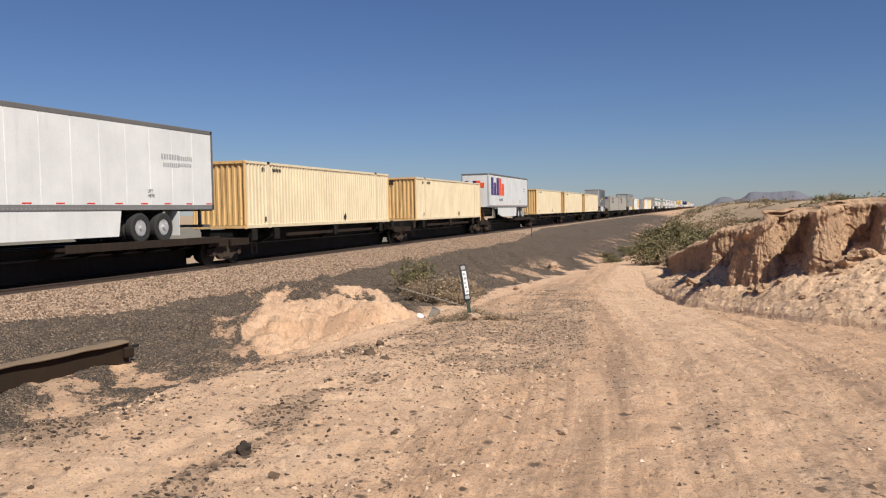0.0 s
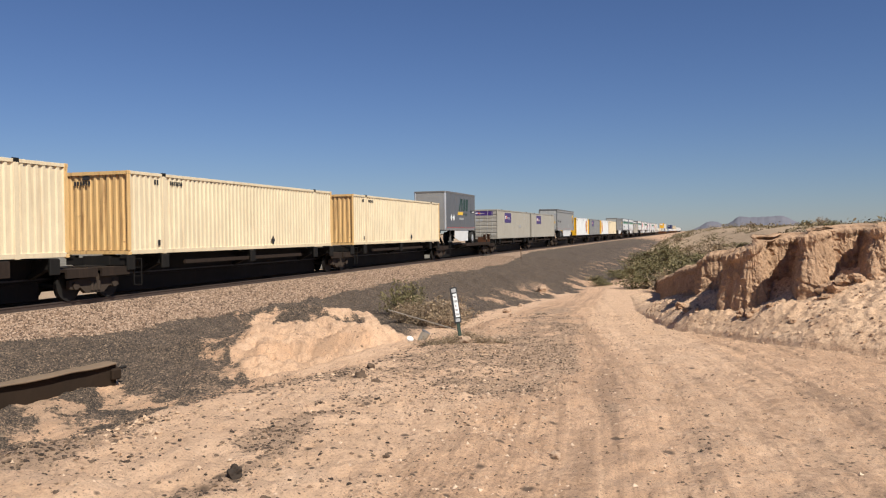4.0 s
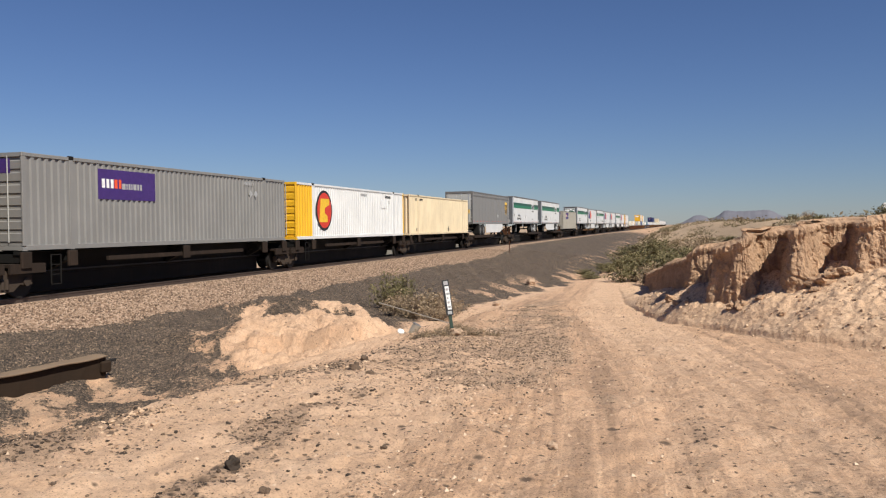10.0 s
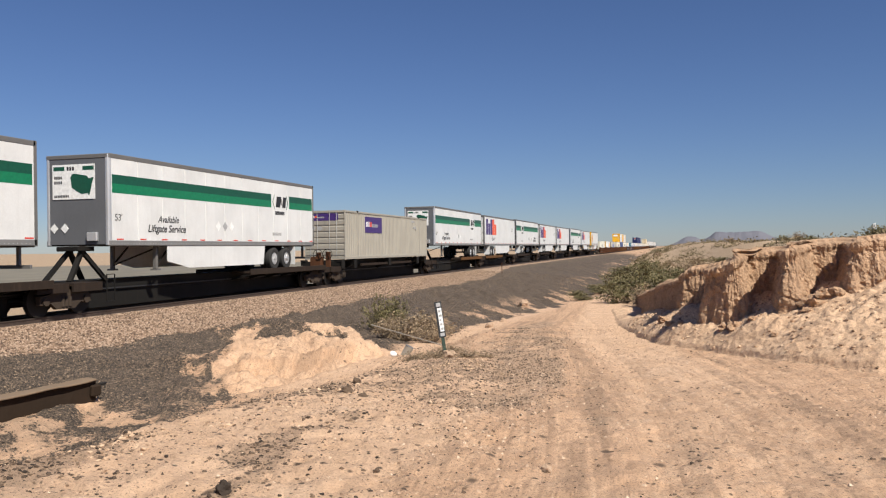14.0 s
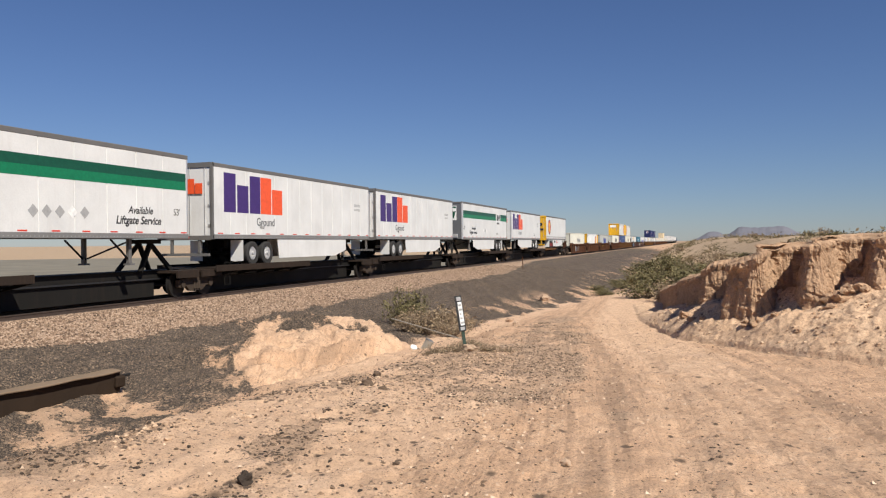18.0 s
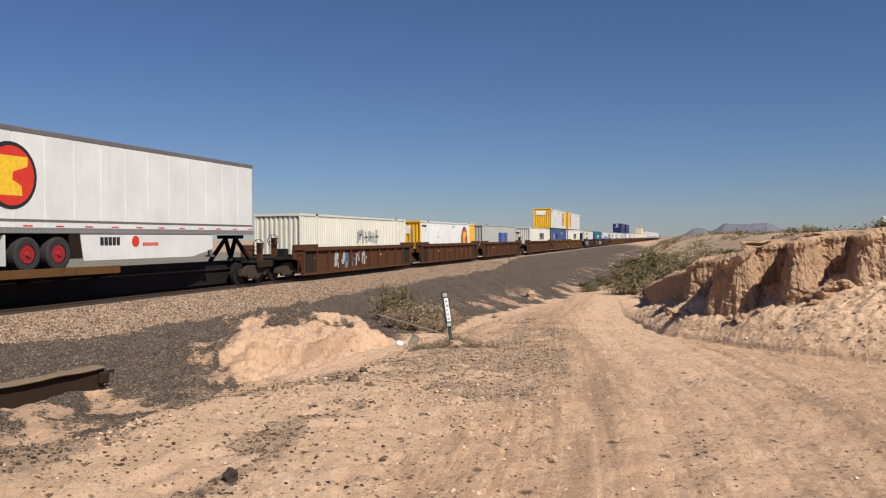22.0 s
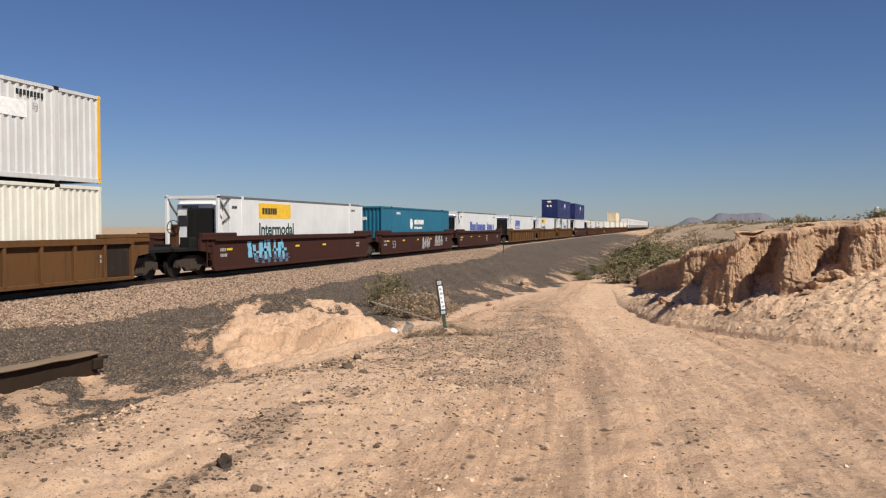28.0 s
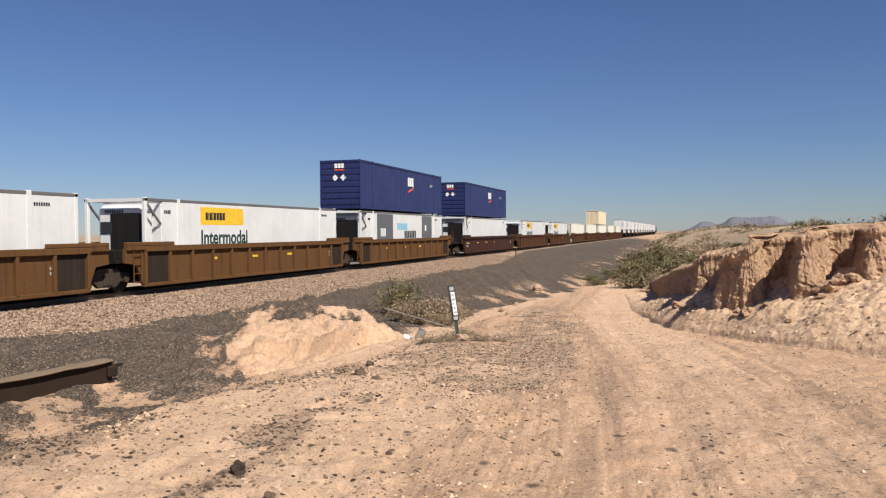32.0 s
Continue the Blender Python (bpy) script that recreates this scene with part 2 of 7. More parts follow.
M_MAROON = paint("dark_maroon_steel", (0.052, 0.020, 0.014), 0.7, 0.4, (0.05, 0.028, 0.022), 0.5)
M_OCHRE = paint("faded_ochre_steel", (0.125, 0.060, 0.023), 0.75, 0.7, (0.05, 0.028, 0.018), 0.9)
M_DECK = paint("worn_deck_steel", (0.03, 0.021, 0.016), 0.8, 0.5, (0.08, 0.05, 0.035), 0.4)
M_WHEEL = plain("wheel_steel", (0.013, 0.011, 0.0095), 0.7, 0.2)
M_TRUCK = paint("grimy_cast_steel", (0.058, 0.043, 0.033), 0.75, 0.4, (0.02, 0.015, 0.012), 0.5)
M_RUBBER = plain("tyre_rubber", (0.025, 0.024, 0.023), 0.85)
M_ALU = paint("bright_aluminium", (0.66, 0.66, 0.66), 0.35, 0.1, streak=0.1, metal=0.6)
M_WHITE = paint("white_paint", (0.71, 0.71, 0.70), 0.45, 0.12, (0.33, 0.29, 0.25), 0.16)
M_DULLWHITE = paint("dull_white_paint", (0.58, 0.58, 0.565), 0.5, 0.25, (0.24, 0.20, 0.16), 0.3)
M_OFFWHITE = paint("off_white_paint", (0.69, 0.665, 0.575), 0.5, 0.2, (0.30, 0.24, 0.19), 0.25)
M_CREAM = paint("faded_cream_paint", (0.73, 0.61, 0.415), 0.6, 0.22, (0.30, 0.15, 0.06), 0.4)
M_CREAMRUST = paint("rust_stained_cream_paint", (0.70, 0.45, 0.19), 0.65, 0.75, (0.15, 0.055, 0.016), 1.0)
M_YELLOW = paint("golden_yellow_paint", (0.80, 0.44, 0.02), 0.45, 0.2, (0.30, 0.16, 0.04), 0.25)
M_GREY = paint("light_grey_paint", (0.42, 0.42, 0.40), 0.5, 0.25, (0.20, 0.17, 0.14), 0.25)
M_BEIGEGREY = paint("warm_grey_paint", (0.36, 0.332, 0.28), 0.5, 0.25, (0.22, 0.18, 0.14), 0.28)
M_UPSGREY = paint("silver_grey_paint", (0.29, 0.285, 0.275), 0.45, 0.15, (0.18, 0.15, 0.13), 0.2)
M_SLATE = paint("slate_grey_paint", (0.225, 0.22, 0.212), 0.5, 0.2, (0.14, 0.12, 0.10), 0.25)
M_DARKGREY = paint("dark_grey_paint", (0.12, 0.125, 0.135), 0.5, 0.2, (0.06, 0.05, 0.045), 0.2)
M_RAILGREY = paint("grey_lower_rail", (0.20, 0.198, 0.195), 0.45, 0.2, (0.10, 0.08, 0.06), 0.3)
M_MIDGREY = paint("mid_grey_rail", (0.14, 0.135, 0.13), 0.5, 0.2, streak=0.2)
M_BLUE = paint("navy_blue_paint", (0.014, 0.024, 0.105), 0.45, 0.15, (0.05, 0.04, 0.06), 0.2)
M_MIDBLUE = paint("faded_blue_paint", (0.043, 0.082, 0.21), 0.5, 0.25, (0.05, 0.05, 0.08), 0.3)
M_TEAL = paint("teal_paint", (0.010, 0.125, 0.205), 0.45, 0.15, (0.03, 0.06, 0.07), 0.25)
M_REDORANGE = plain("orange_red_vinyl", (0.80, 0.10, 0.03), 0.4)
M_PURPLE = plain("purple_vinyl", (0.055, 0.025, 0.15), 0.4)
M_GREEN = plain("green_vinyl", (0.006, 0.075, 0.042), 0.4)
M_LEAFGREEN = plain("bright_green_vinyl", (0.006, 0.17, 0.075), 0.4)
M_BROWN = plain("brown_vinyl", (0.075, 0.035, 0.012), 0.4)
M_GOLD = plain("gold_vinyl", (0.82, 0.50, 0.03), 0.4)
M_INK = plain("black_ink", (0.02, 0.02, 0.022), 0.5)
M_INKGREY = plain("grey_ink", (0.36, 0.36, 0.36), 0.5)
M_INKBLUE = plain("blue_ink", (0.03, 0.07, 0.32), 0.5)
M_INKGREEN = plain("dark_green_ink", (0.012, 0.045, 0.034), 0.5)
M_PALE = plain("pale_vinyl", (0.82, 0.82, 0.80), 0.45)
M_RED = plain("red_reflector", (0.62, 0.04, 0.02), 0.35)
M_DARKRED = plain("dark_red_paint", (0.30, 0.018, 0.022), 0.5)
M_AMBER = plain("safety_yellow", (0.75, 0.50, 0.03), 0.45)
M_SKYBLUE = plain("sky_blue_paint", (0.18, 0.45, 0.62), 0.6)
M_SLATEBLUE = plain("dull_blue_spray", (0.10, 0.14, 0.22), 0.6)
M_WOOD = paint("weathered_timber", (0.20, 0.145, 0.10), 0.85, 0.4, (0.07, 0.05, 0.035), 0.4)
M_TIE = paint("creosoted_timber", (0.045, 0.036, 0.03), 0.9, 0.3, (0.16, 0.12, 0.09), 0.3)
# ---- ground ----
def hashed(i, j, s):
    n = (i * 374761393 + j * 668265263 + s * 974634777) & 0xFFFFFFFF
    n = ((n ^ (n >> 13)) * 1274126177) & 0xFFFFFFFF
    return ((n ^ (n >> 16)) & 0xFFFF) / 65535.0


def vnoise(x, y, s=0):
    xi, yi = np.floor(x).astype(np.int64), np.floor(y).astype(np.int64)
    u, v = x - xi, y - yi
    u, v = u * u * (3 - 2 * u), v * v * (3 - 2 * v)
    a, b = hashed(xi, yi, s), hashed(xi + 1, yi, s)
    c, d = hashed(xi, yi + 1, s), hashed(xi + 1, yi + 1, s)
    return (a * (1 - u) + b * u) * (1 - v) + (c * (1 - u) + d * u) * v - 0.5


def fbm(x, y, octaves=4, s=0, gain=0.5):
    total, amp = 0 * x, 1.0
    for k in range(octaves):
        total = total + amp * vnoise(x * 2.03 ** k + 17.3 * k, y * 2.03 ** k - 9.1 * k, s + k)
        amp *= gain
    return total


def step(a, b, x):
    t = np.clip((x - a) / (b - a), 0, 1)
    return t * t * (3 - 2 * t)


# foot of the eroded bank beside the road, from the right of the road to its far bend: x, y, height of the bank's top edge
FOOT = [(400, -60, 2.0), (60, 4, 1.9), (15, 11.2, 1.78), (7, 12.9, 1.70), (2.95, 13.9, 1.62), (1.75, 15.0, 1.56), (1.0, 16.2, 1.48), (.35, 17.4, 1.36), (-.45, 18.6, 1.22), (-1.1, 22.3, 1.0),
        (-1.75, 27, .62), (-2.4, 34, -.2), (-3.3, 44, -1.0), (-4.5, 60, -1.5), (-8, 110, 0.1), (-10, 400, 0.8), (-10, 5000, 0.8)]
FX, FY, FZ = (np.array(c, float) for c in zip(*FOOT))


def bank_side(x, y):
    """Distance from the bank's foot, positive behind it, and the top height of the nearest stretch."""
    best, side, top = np.full(x.shape, 1e9), np.ones(x.shape), np.zeros(x.shape)
    for i in range(len(FX) - 1):
        ax, ay, dx, dy = FX[i], FY[i], FX[i + 1] - FX[i], FY[i + 1] - FY[i]
        t = np.clip(((x - ax) * dx + (y - ay) * dy) / (dx * dx + dy * dy), 0, 1)
        d = np.hypot(x - ax - t * dx, y - ay - t * dy)
        s = np.sign((y - ay) * dx - (x - ax) * dy) * -1
        near = d < best - 1e-9
        best, side, top = np.where(near, d, best), np.where(near, s, side), np.where(near, FZ[i] + t * (FZ[i + 1] - FZ[i]), top)
    return best * side, top


def road_level(y):
    return np.interp(y, [-60, 0, 8, 16, 20, 34, 45, 52, 60, 72, 90, 130, 220, 500, 5000], [0.1, 0, -0.05, -0.45, -0.6, -1.45, -1.85, -1.85, -1.35, -0.75, -0.4, 0.0, 0.5, 0.6, 0])


def ditch(y):
    ys = [-60, 0, 9, 13, 16, 19, 21, 32, 45, 56, 80, 130, 400]
    return (np.interp(y, ys, [-11.5, -10.6, -10.2, -9.6, -8.2, -7.3, -7.1, -7.7, -7.5, -6.2, -6.2, -7.5, -12]),
            np.interp(y, ys, [-1.6, -1.6, -1.55, -1.45, -1.25, -1.1, -1.1, -1.45, -1.85, -1.95, -1.75, -1.3, -0.8]))


def tan_bank(x, y):
    """Where the pale eroded bank juts from the embankment into the ditch."""
    xd, _ = ditch(y)
    wob = 1.6 * fbm(x * 0.5, y * 0.5, 3, 40)
    left, right = y + 1.44 * (x + 10), y + 1.5 * (x + 10)
    return step(16.2, 17.9, left + .5 * wob) * (1 - step(23.7, 24.5, right + .35 * wob)) * step(-14.0, -13.0, x + wob * 0.3) * (1 - step(25.4, 26.4, y)) * (x < xd + 0.6)


TOE = ([15.6, 16.2, 17.0, 17.5, 18.3, 19.4, 20.6], [-10.6, -9.7, -9.05, -8.45, -8.2, -7.6, -7.5])


def scarp(x, y):
    """Distance behind the undercut toe of the tan bank, and how far it is developed there."""
    return np.interp(y, *TOE) - x + .25 * fbm(x * 1.7, y * 1.7, 4, 47, .6), step(15.4, 16.4, y) * (1 - step(19.8, 21, y))


def runs(x, y):
    """Thin gullies of gravel and silt running down the embankment."""
    return fbm((x - 2 * y) * 0.11, (2 * x + y) * 0.62, 4, 45, .6)


def height(x, y):
    xd, zd = ditch(y)
    road = road_level(y)
    w = np.clip((xd - x) / (xd + 15.3), 0, 1)
    slope = zd + (-0.7 - zd) * (0.75 * w + 0.25 * w * w)
    back, made = scarp(x, y)
    bumpw = tan_bank(x, y) * step(0.0, 0.14, w) * (1 - step(0.45, 1.0, w))
    left = slope + 0.26 * made * (.8 + 1.2 * fbm(x * 1.4, y * 1.4, 3, 55)) * step(0, .3, back) * (1 - step(1.2, 4.2, back)) + 0.14 * bumpw * (1 + 0.5 * fbm(x * 0.9, y * 0.9, 3, 51)) - 0.16 * tan_bank(x, y) * np.abs(fbm(x * 0.5 + y * 0.2, y * 1.3 - x * 0.6, 5, 52, .6)) * 2 + 0.15 * tan_bank(x, y) * fbm(x * 1.8, y * 1.8, 6, 53, .7) - 0.16 * tan_bank(x, y) * np.abs(fbm(x * 2.6, y * 2.6, 4, 54, .6)) + 0.18 * runs(x, y) * step(0.0, 0.15, w) * (1 - step(.8, 1, w))
    top = np.interp(x, [-60, -31, -26.5, -24.1, -22.2, -21.9, -17.6, -17.3, -15.3], [-1.5, -1.5, -1.3, -0.7, -0.56, -0.50, -0.50, -0.55, -0.70])
    z = np.where(x < -15.3, top, left)
    wide = np.interp(y, [0, 6, 8, 9.4, 12, 15, 19, 22, 32, 60], [-5.5, -4.65, -4.35, -4.2, -4.1, -4.35, -4.6, -4.6, -5.0, -3.5]) - xd
    bw = np.clip((x - xd + 0.5 * fbm(x * .7, y * .7, 3, 15)) / wide, 0, 1)
    berm = zd + (road + 0.04 - zd) * (0.12 * bw + 0.88 * bw ** 2.3) - 0.04 * step(0, 3.0, x - xd - wide)
    z = np.where(x > xd, berm, z)
    d, ztop = bank_side(x, y)
    soft = np.interp(y, [10, 20, 30, 45, 70], [0.9, 0.9, 2.5, 6.0, 12.0])
    inner = ztop + (1.72 + .35 * step(5, 50, d) - ztop) * step(1.5, 13, d) + 0.25 * fbm(x * 0.12, y * 0.12, 4, 7) * step(2, 12, d)
    keep = 1 - step(300, 900, np.hypot(x, y))
    z = np.where(d > 0, z + (np.maximum(inner, z) - z) * step(3.0, 3.0 + soft, d) * keep, z)
    far = step(60, 160, y) * step(-5.5, 1, x) * keep
    z = z + far * (0.25 + 0.9 * fbm(x * 0.05, y * 0.03, 4, 3))
    near = 1 - step(40, 140, np.hypot(x, y))
    bed = step(-15.3, -14.0, x)
    z = z + near * bed * (0.06 * fbm(x * 0.8, y * 0.8, 5, 11) + 0.04 * fbm(x * 4.5, y * 4.5, 4, 12))
    gravel = step(-0.4, -2.2, x + 0.08 * (y - 8)) * step(0, .6, x - xd) * (1 - step(20, 34, y))
    z = z + gravel * (0.035 * fbm(x * 7, y * 7, 3, 13) + 0.05 * np.abs(fbm(x * 1.6, y * 1.6, 4, 14)))
    z = z + near * step(-9, -7, x) * (d < 0) * (.014 * fbm(x * 9, y * 9, 3, 16, .6) + .025 * np.abs(fbm(x * 2.7, y * 2.7, 4, 17, .6)) * step(.5, -2, x)) * (1 - step(16, 26, y))
    rut = 0
    for off in (-0.2, 1.35, 3.1):
        cx = off + np.interp(y, [0, 12, 20, 30, 40], [0.6, -0.3, -1.6, -2.6, -4.2]) + 0.25 * fbm(y * 0.25, y * 0 + off, 2, 21)
        rut = rut - 0.035 * np.exp(-((x - cx) / 0.17) ** 2) + 0.018 * np.exp(-((x - cx) / 0.4) ** 2)
    z = z + rut * near * (d < -0.3) * step(-1.5, 3, y)
    return z


LINE_A = ([3, 5, 7, 9.4, 12, 15, 20], [-5.6, -4.9, -4.5, -4.4, -3.7, -3.6, -4.2])
LINE_B = ([3, 5, 6.5, 9.3, 12, 16], [-3.3, -3.35, -3.2, -2.8, -2.4, -2.2])


def rubble(x, y):
    """Density of dark rubble: two bands along the edge of the road and the gravelly patch beside the sign."""
    a = 1.5 * np.exp(-((x - np.interp(y, *LINE_A) + .5 * fbm(y * .5, x * 0 + 1, 2, 71)) / .38) ** 2)
    b = 1.7 * np.exp(-((x - np.interp(y, *LINE_B) + .5 * fbm(y * .6, x * 0 + 2, 2, 72)) / .26) ** 2) * (1 - step(12, 16, y))
    c = .55 * np.exp(-((x + 3.9 + .3 * fbm(x, y, 2, 76)) / .16) ** 2) * (1 - step(9, 12, y))
    xe = np.interp(y, [7.5, 22.5], [-1.05, -2.8])
    patch = step(-4.6, -3.6, x) * (1 - step(-.2, .15, x - xe + .35 * fbm(x, y * .5, 3, 67))) * step(6.5, 9, y) * (1 - step(19, 24, y))
    left = .25 * step(-5, -7, x) * step(0, .25, fbm(x * .8, y * .8, 3, 77))
    right = .75 * step(.2, 1.6, x) * (1 - step(8, 12, y)) * np.clip(.3 + 2.2 * fbm(x * .8, y * .35, 4, 75), 0, 1)
    for gx, gy, sx, sy, amp in ((-1.45, 8.4, .4, .3, .9), (.1, 6.9, .22, .9, .55), (-.69, 8.0, .2, .9, .45), (.8, 5.4, .3, .6, .6), (-3.7, 13.6, .7, 1.2, .5)):
        right = np.maximum(right, amp * np.exp(-((x - gx) / sx) ** 2 - ((y - gy) / sy) ** 2))
    clump = np.clip(.42 + 2.6 * fbm(x * 1.5, y * 1.0, 4, 73), 0, 1)
    return np.clip(np.maximum(np.maximum(a, b) * clump * 1.1, np.maximum(np.maximum(np.maximum(c, left), right) * clump, patch * (.24 + .45 * clump))) + .05 * clump + .09 * (1 - step(-2.0, -.9, x)) * (1 - step(11, 15, y)), 0, 1) * (1 - step(24, 34, y))


def road_line(y):
    return np.interp(y, [-5, 0, 12, 20, 30, 40, 50, 60], [2.6, 1.5, 0.0, -1.4, -2.5, -3.2, -4.0, -4.6])


def ballast_edge(y):
    return np.interp(y, [12, 15.6, 17.3, 20, 23.6, 33, 64, 88], [-15.4, -15.0, -14.2, -14.1, -13.8, -14.6, -14.5, -17.4])


def strip(x, y, a, b, w):
    """A soft strip from a to b, w wide."""
    dx, dy = b[0] - a[0], b[1] - a[1]
    t = np.clip(((x - a[0]) * dx + (y - a[1]) * dy) / (dx * dx + dy * dy), 0, 1)
    d = np.hypot(x - a[0] - t * dx, y - a[1] - t * dy) + 1.5 * w * fbm(x * 1.6, y * 1.6, 5, 48, .7)
    return 1 - step(.2 * w, 1.3 * w, d)


def zones(x, y):
    xd, _ = ditch(y)
    rn = runs(x, y)
    tb = tan_bank(x, y)
    tanb = step(.22, .98, tb + (.9 * rn + .5 * fbm(x * 1.1, y * 1.1, 4, 46, .6)) * step(.02, .3, tb))
    shoulder = ballast_edge(y)
    pink = step(-24.4, -24.0, x) * (1 - step(-.45, .25, x - shoulder + 0.5 * fbm(x * 0.6, y * 0.35, 3, 61)))
    toe = xd + np.interp(y, [0, 10, 13, 16, 24, 30, 60, 110], [1.0, 1.2, 1.0, .2, -.2, .3, .5, .8]) + 1.0 * fbm(x * 0.6, y * 0.6, 3, 62)
    dark = step(-.6, -.1, x - shoulder) * (1 - step(-0.5, 0.5, x - toe)) * (1 - tanb)
    low = step(.3, 1.0, (x + 15.3) / (xd + 15.3))
    streak = step(.06, .26, rn) * low * step(24, 30, y)
    dark = dark * (1 - (.35 + .35 * step(26, 32, y)) * streak)
    pale = np.maximum(strip(x, y, (-11.8, 11.9), (-10.1, 10.8), .55), strip(x, y, (-11.5, 13.4), (-9.8, 12.5), .42))
    dark = dark * (1 - .95 * pale)
    wash = step(14.0, 15.8, y + 1.44 * (x + 10)) * step(.38, .66, (x + 15.3) / (xd + 15.3)) * (y < 19)
    dark = dark * (1 - wash * (.22 + .55 * step(-.02, .2, fbm((x - 2 * y) * .35, (2 * x + y) * .8, 4, 49, .6))))
    dark = dark * (1 - 0.35 * low * (1 - step(16, 20, y)) * step(-.1, .2, fbm(x * 2, y * 2, 3, 68))) * (1 - 0.7 * step(170, 300, y))
    right = y + 1.5 * (x + 10)
    lobe = step(18.7, 19.7, right + 1.2 * rn) * (1 - step(21.5, 22.2, right + .8 * rn)) * (1 - step(-10.9, -9.3, x + 2 * rn))
    spill = step(.02, .22, rn) * (1 - step(-11.6, -10.4, x)) * (1 - step(21.8, 22.6, right))
    dark = np.maximum(dark, tanb * np.maximum(.85 * lobe, .75 * spill))
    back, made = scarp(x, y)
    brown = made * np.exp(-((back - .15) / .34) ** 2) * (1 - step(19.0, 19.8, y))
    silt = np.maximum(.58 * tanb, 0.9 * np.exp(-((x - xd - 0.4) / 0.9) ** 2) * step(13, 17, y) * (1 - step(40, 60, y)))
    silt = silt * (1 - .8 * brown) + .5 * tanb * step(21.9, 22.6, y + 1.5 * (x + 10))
    track = np.exp(-((x - road_line(y)) / np.interp(y, [0, 15, 30, 45], [1.5, 1.1, 1.2, 1.4])) ** 4)
    silt = np.maximum(silt, (0.45 + 0.5 * step(8, 22, y)) * track * (1 - step(54, 62, y)))
    rb = rubble(x, y)
    silt = np.maximum(silt, .88 * (1 - step(-2.6, -1.2, x)) * step(.3, 1.2, x - xd) * (1 - step(11, 16, y)) * (1 - .7 * step(.3, .8, rb)) * (.75 + .25 * step(-.25, .1, fbm(x * .7, y * .4, 3, 79))))
    d, _ = bank_side(x, y)
    scrub = np.maximum(np.maximum(0.75 * step(3.5, 9, d), .95 * step(2.2, 4.5, d) * step(26, 32, y)), step(60, 80, y) * step(-.5, 1.5, x - xd))
    scrub = np.maximum(scrub, 0.8 * (1 - step(-30, -24.5, x)))
    return np.stack([pink, dark, silt, scrub], -1)


def sheet(name, verts, faces, material, smooth=True):
    me = bpy.data.meshes.new(name)
    me.vertices.add(len(verts))
    me.vertices.foreach_set("co", np.asarray(verts, np.float32).ravel())
    f = np.asarray(faces, np.int32)
    me.loops.add(f.size)
    me.loops.foreach_set("vertex_index", f.ravel())
    me.polygons.add(len(f))
    me.polygons.foreach_set("loop_start", np.arange(0, f.size, f.shape[1], dtype=np.int32))
    me.update(calc_edges=True)
    me.polygons.foreach_set("use_smooth", np.full(len(f), smooth))
    me.materials.append(material)
    return me


def grid_faces(rows, cols, wrap=False):
    i, j = np.meshgrid(np.arange(rows - 1), np.arange(cols if wrap else cols - 1), indexing="ij")
    j2 = (j + 1) % cols
    return np.stack([i * cols + j, i * cols + j2, (i + 1) * cols + j2, (i + 1) * cols + j], -1).reshape(-1, 4)


def build_ground():
    az = np.concatenate([np.linspace(-56, 24, 640), np.linspace(25, 303, 60)])
    az = np.radians(az)
    r = [0.6]
    while r[-1] < 4600:
        k = r[-1]
        r.append(k + (0.045 if k < 6 else 0.065 if k < 12 else 0.085 if k < 30 else 0.012 * k))
    r = np.array(r)
    rr, aa = np.meshgrid(r, az, indexing="ij")
    x, y = rr * np.sin(aa), rr * np.cos(aa)
    z = height(x, y)
    verts = np.stack([x, y, z], -1).reshape(-1, 3)
    faces = grid_faces(len(r), len(az), True)[:, ::-1]
    hub = len(verts)
    verts = np.vstack([verts, [[0, 0, float(height(np.array([0.0]), np.array([0.0]))[0])]]])
    me = sheet("ground", verts, faces, M_GROUND)
    zc = me.attributes.new("zone", "FLOAT_COLOR", "POINT")
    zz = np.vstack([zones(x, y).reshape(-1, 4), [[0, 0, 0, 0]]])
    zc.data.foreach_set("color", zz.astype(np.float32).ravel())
    fc = me.attributes.new("flow", "FLOAT_COLOR", "POINT")
    fl = np.stack([x - road_line(y) + .12 * fbm(x * .3, y * .3, 3, 78), y, rubble(x, y), 0 * x], -1).reshape(-1, 4)
    fc.data.foreach_set("color", np.vstack([fl, [[0, 0, 0, 0]]]).astype(np.float32).ravel())
    tri = bmesh.new()
    tri.from_mesh(me)
    tri.verts.ensure_lookup_table()
    n = len(az)
    for k in range(n):
        tri.faces.new((tri.verts[hub], tri.verts[k], tri.verts[(k + 1) % n])).smooth = True
    tri.to_mesh(me)
    tri.free()
    tagged(new("ground", me), "sandy desert ground with gravel and tyre tracks", "ground", kind="structure")


build_ground()


def z_at(x, y):
    return float(height(np.array([float(x)]), np.array([float(y)]))[0])
# ---- building blocks ----
def part(name, bm, material, parent, label=""):
    me = bpy.data.meshes.new(name)
    bm.to_mesh(me)
    bm.free()
    me.materials.append(material)
    ob = new(name, me)
    ob.parent = parent
    return tagged(ob, label)


def shared(name, me, parent, m=None, label=""):
    ob = new(name, me)
    ob.parent = parent
    if m is not None:
        ob.matrix_basis = m
    return tagged(ob, label)


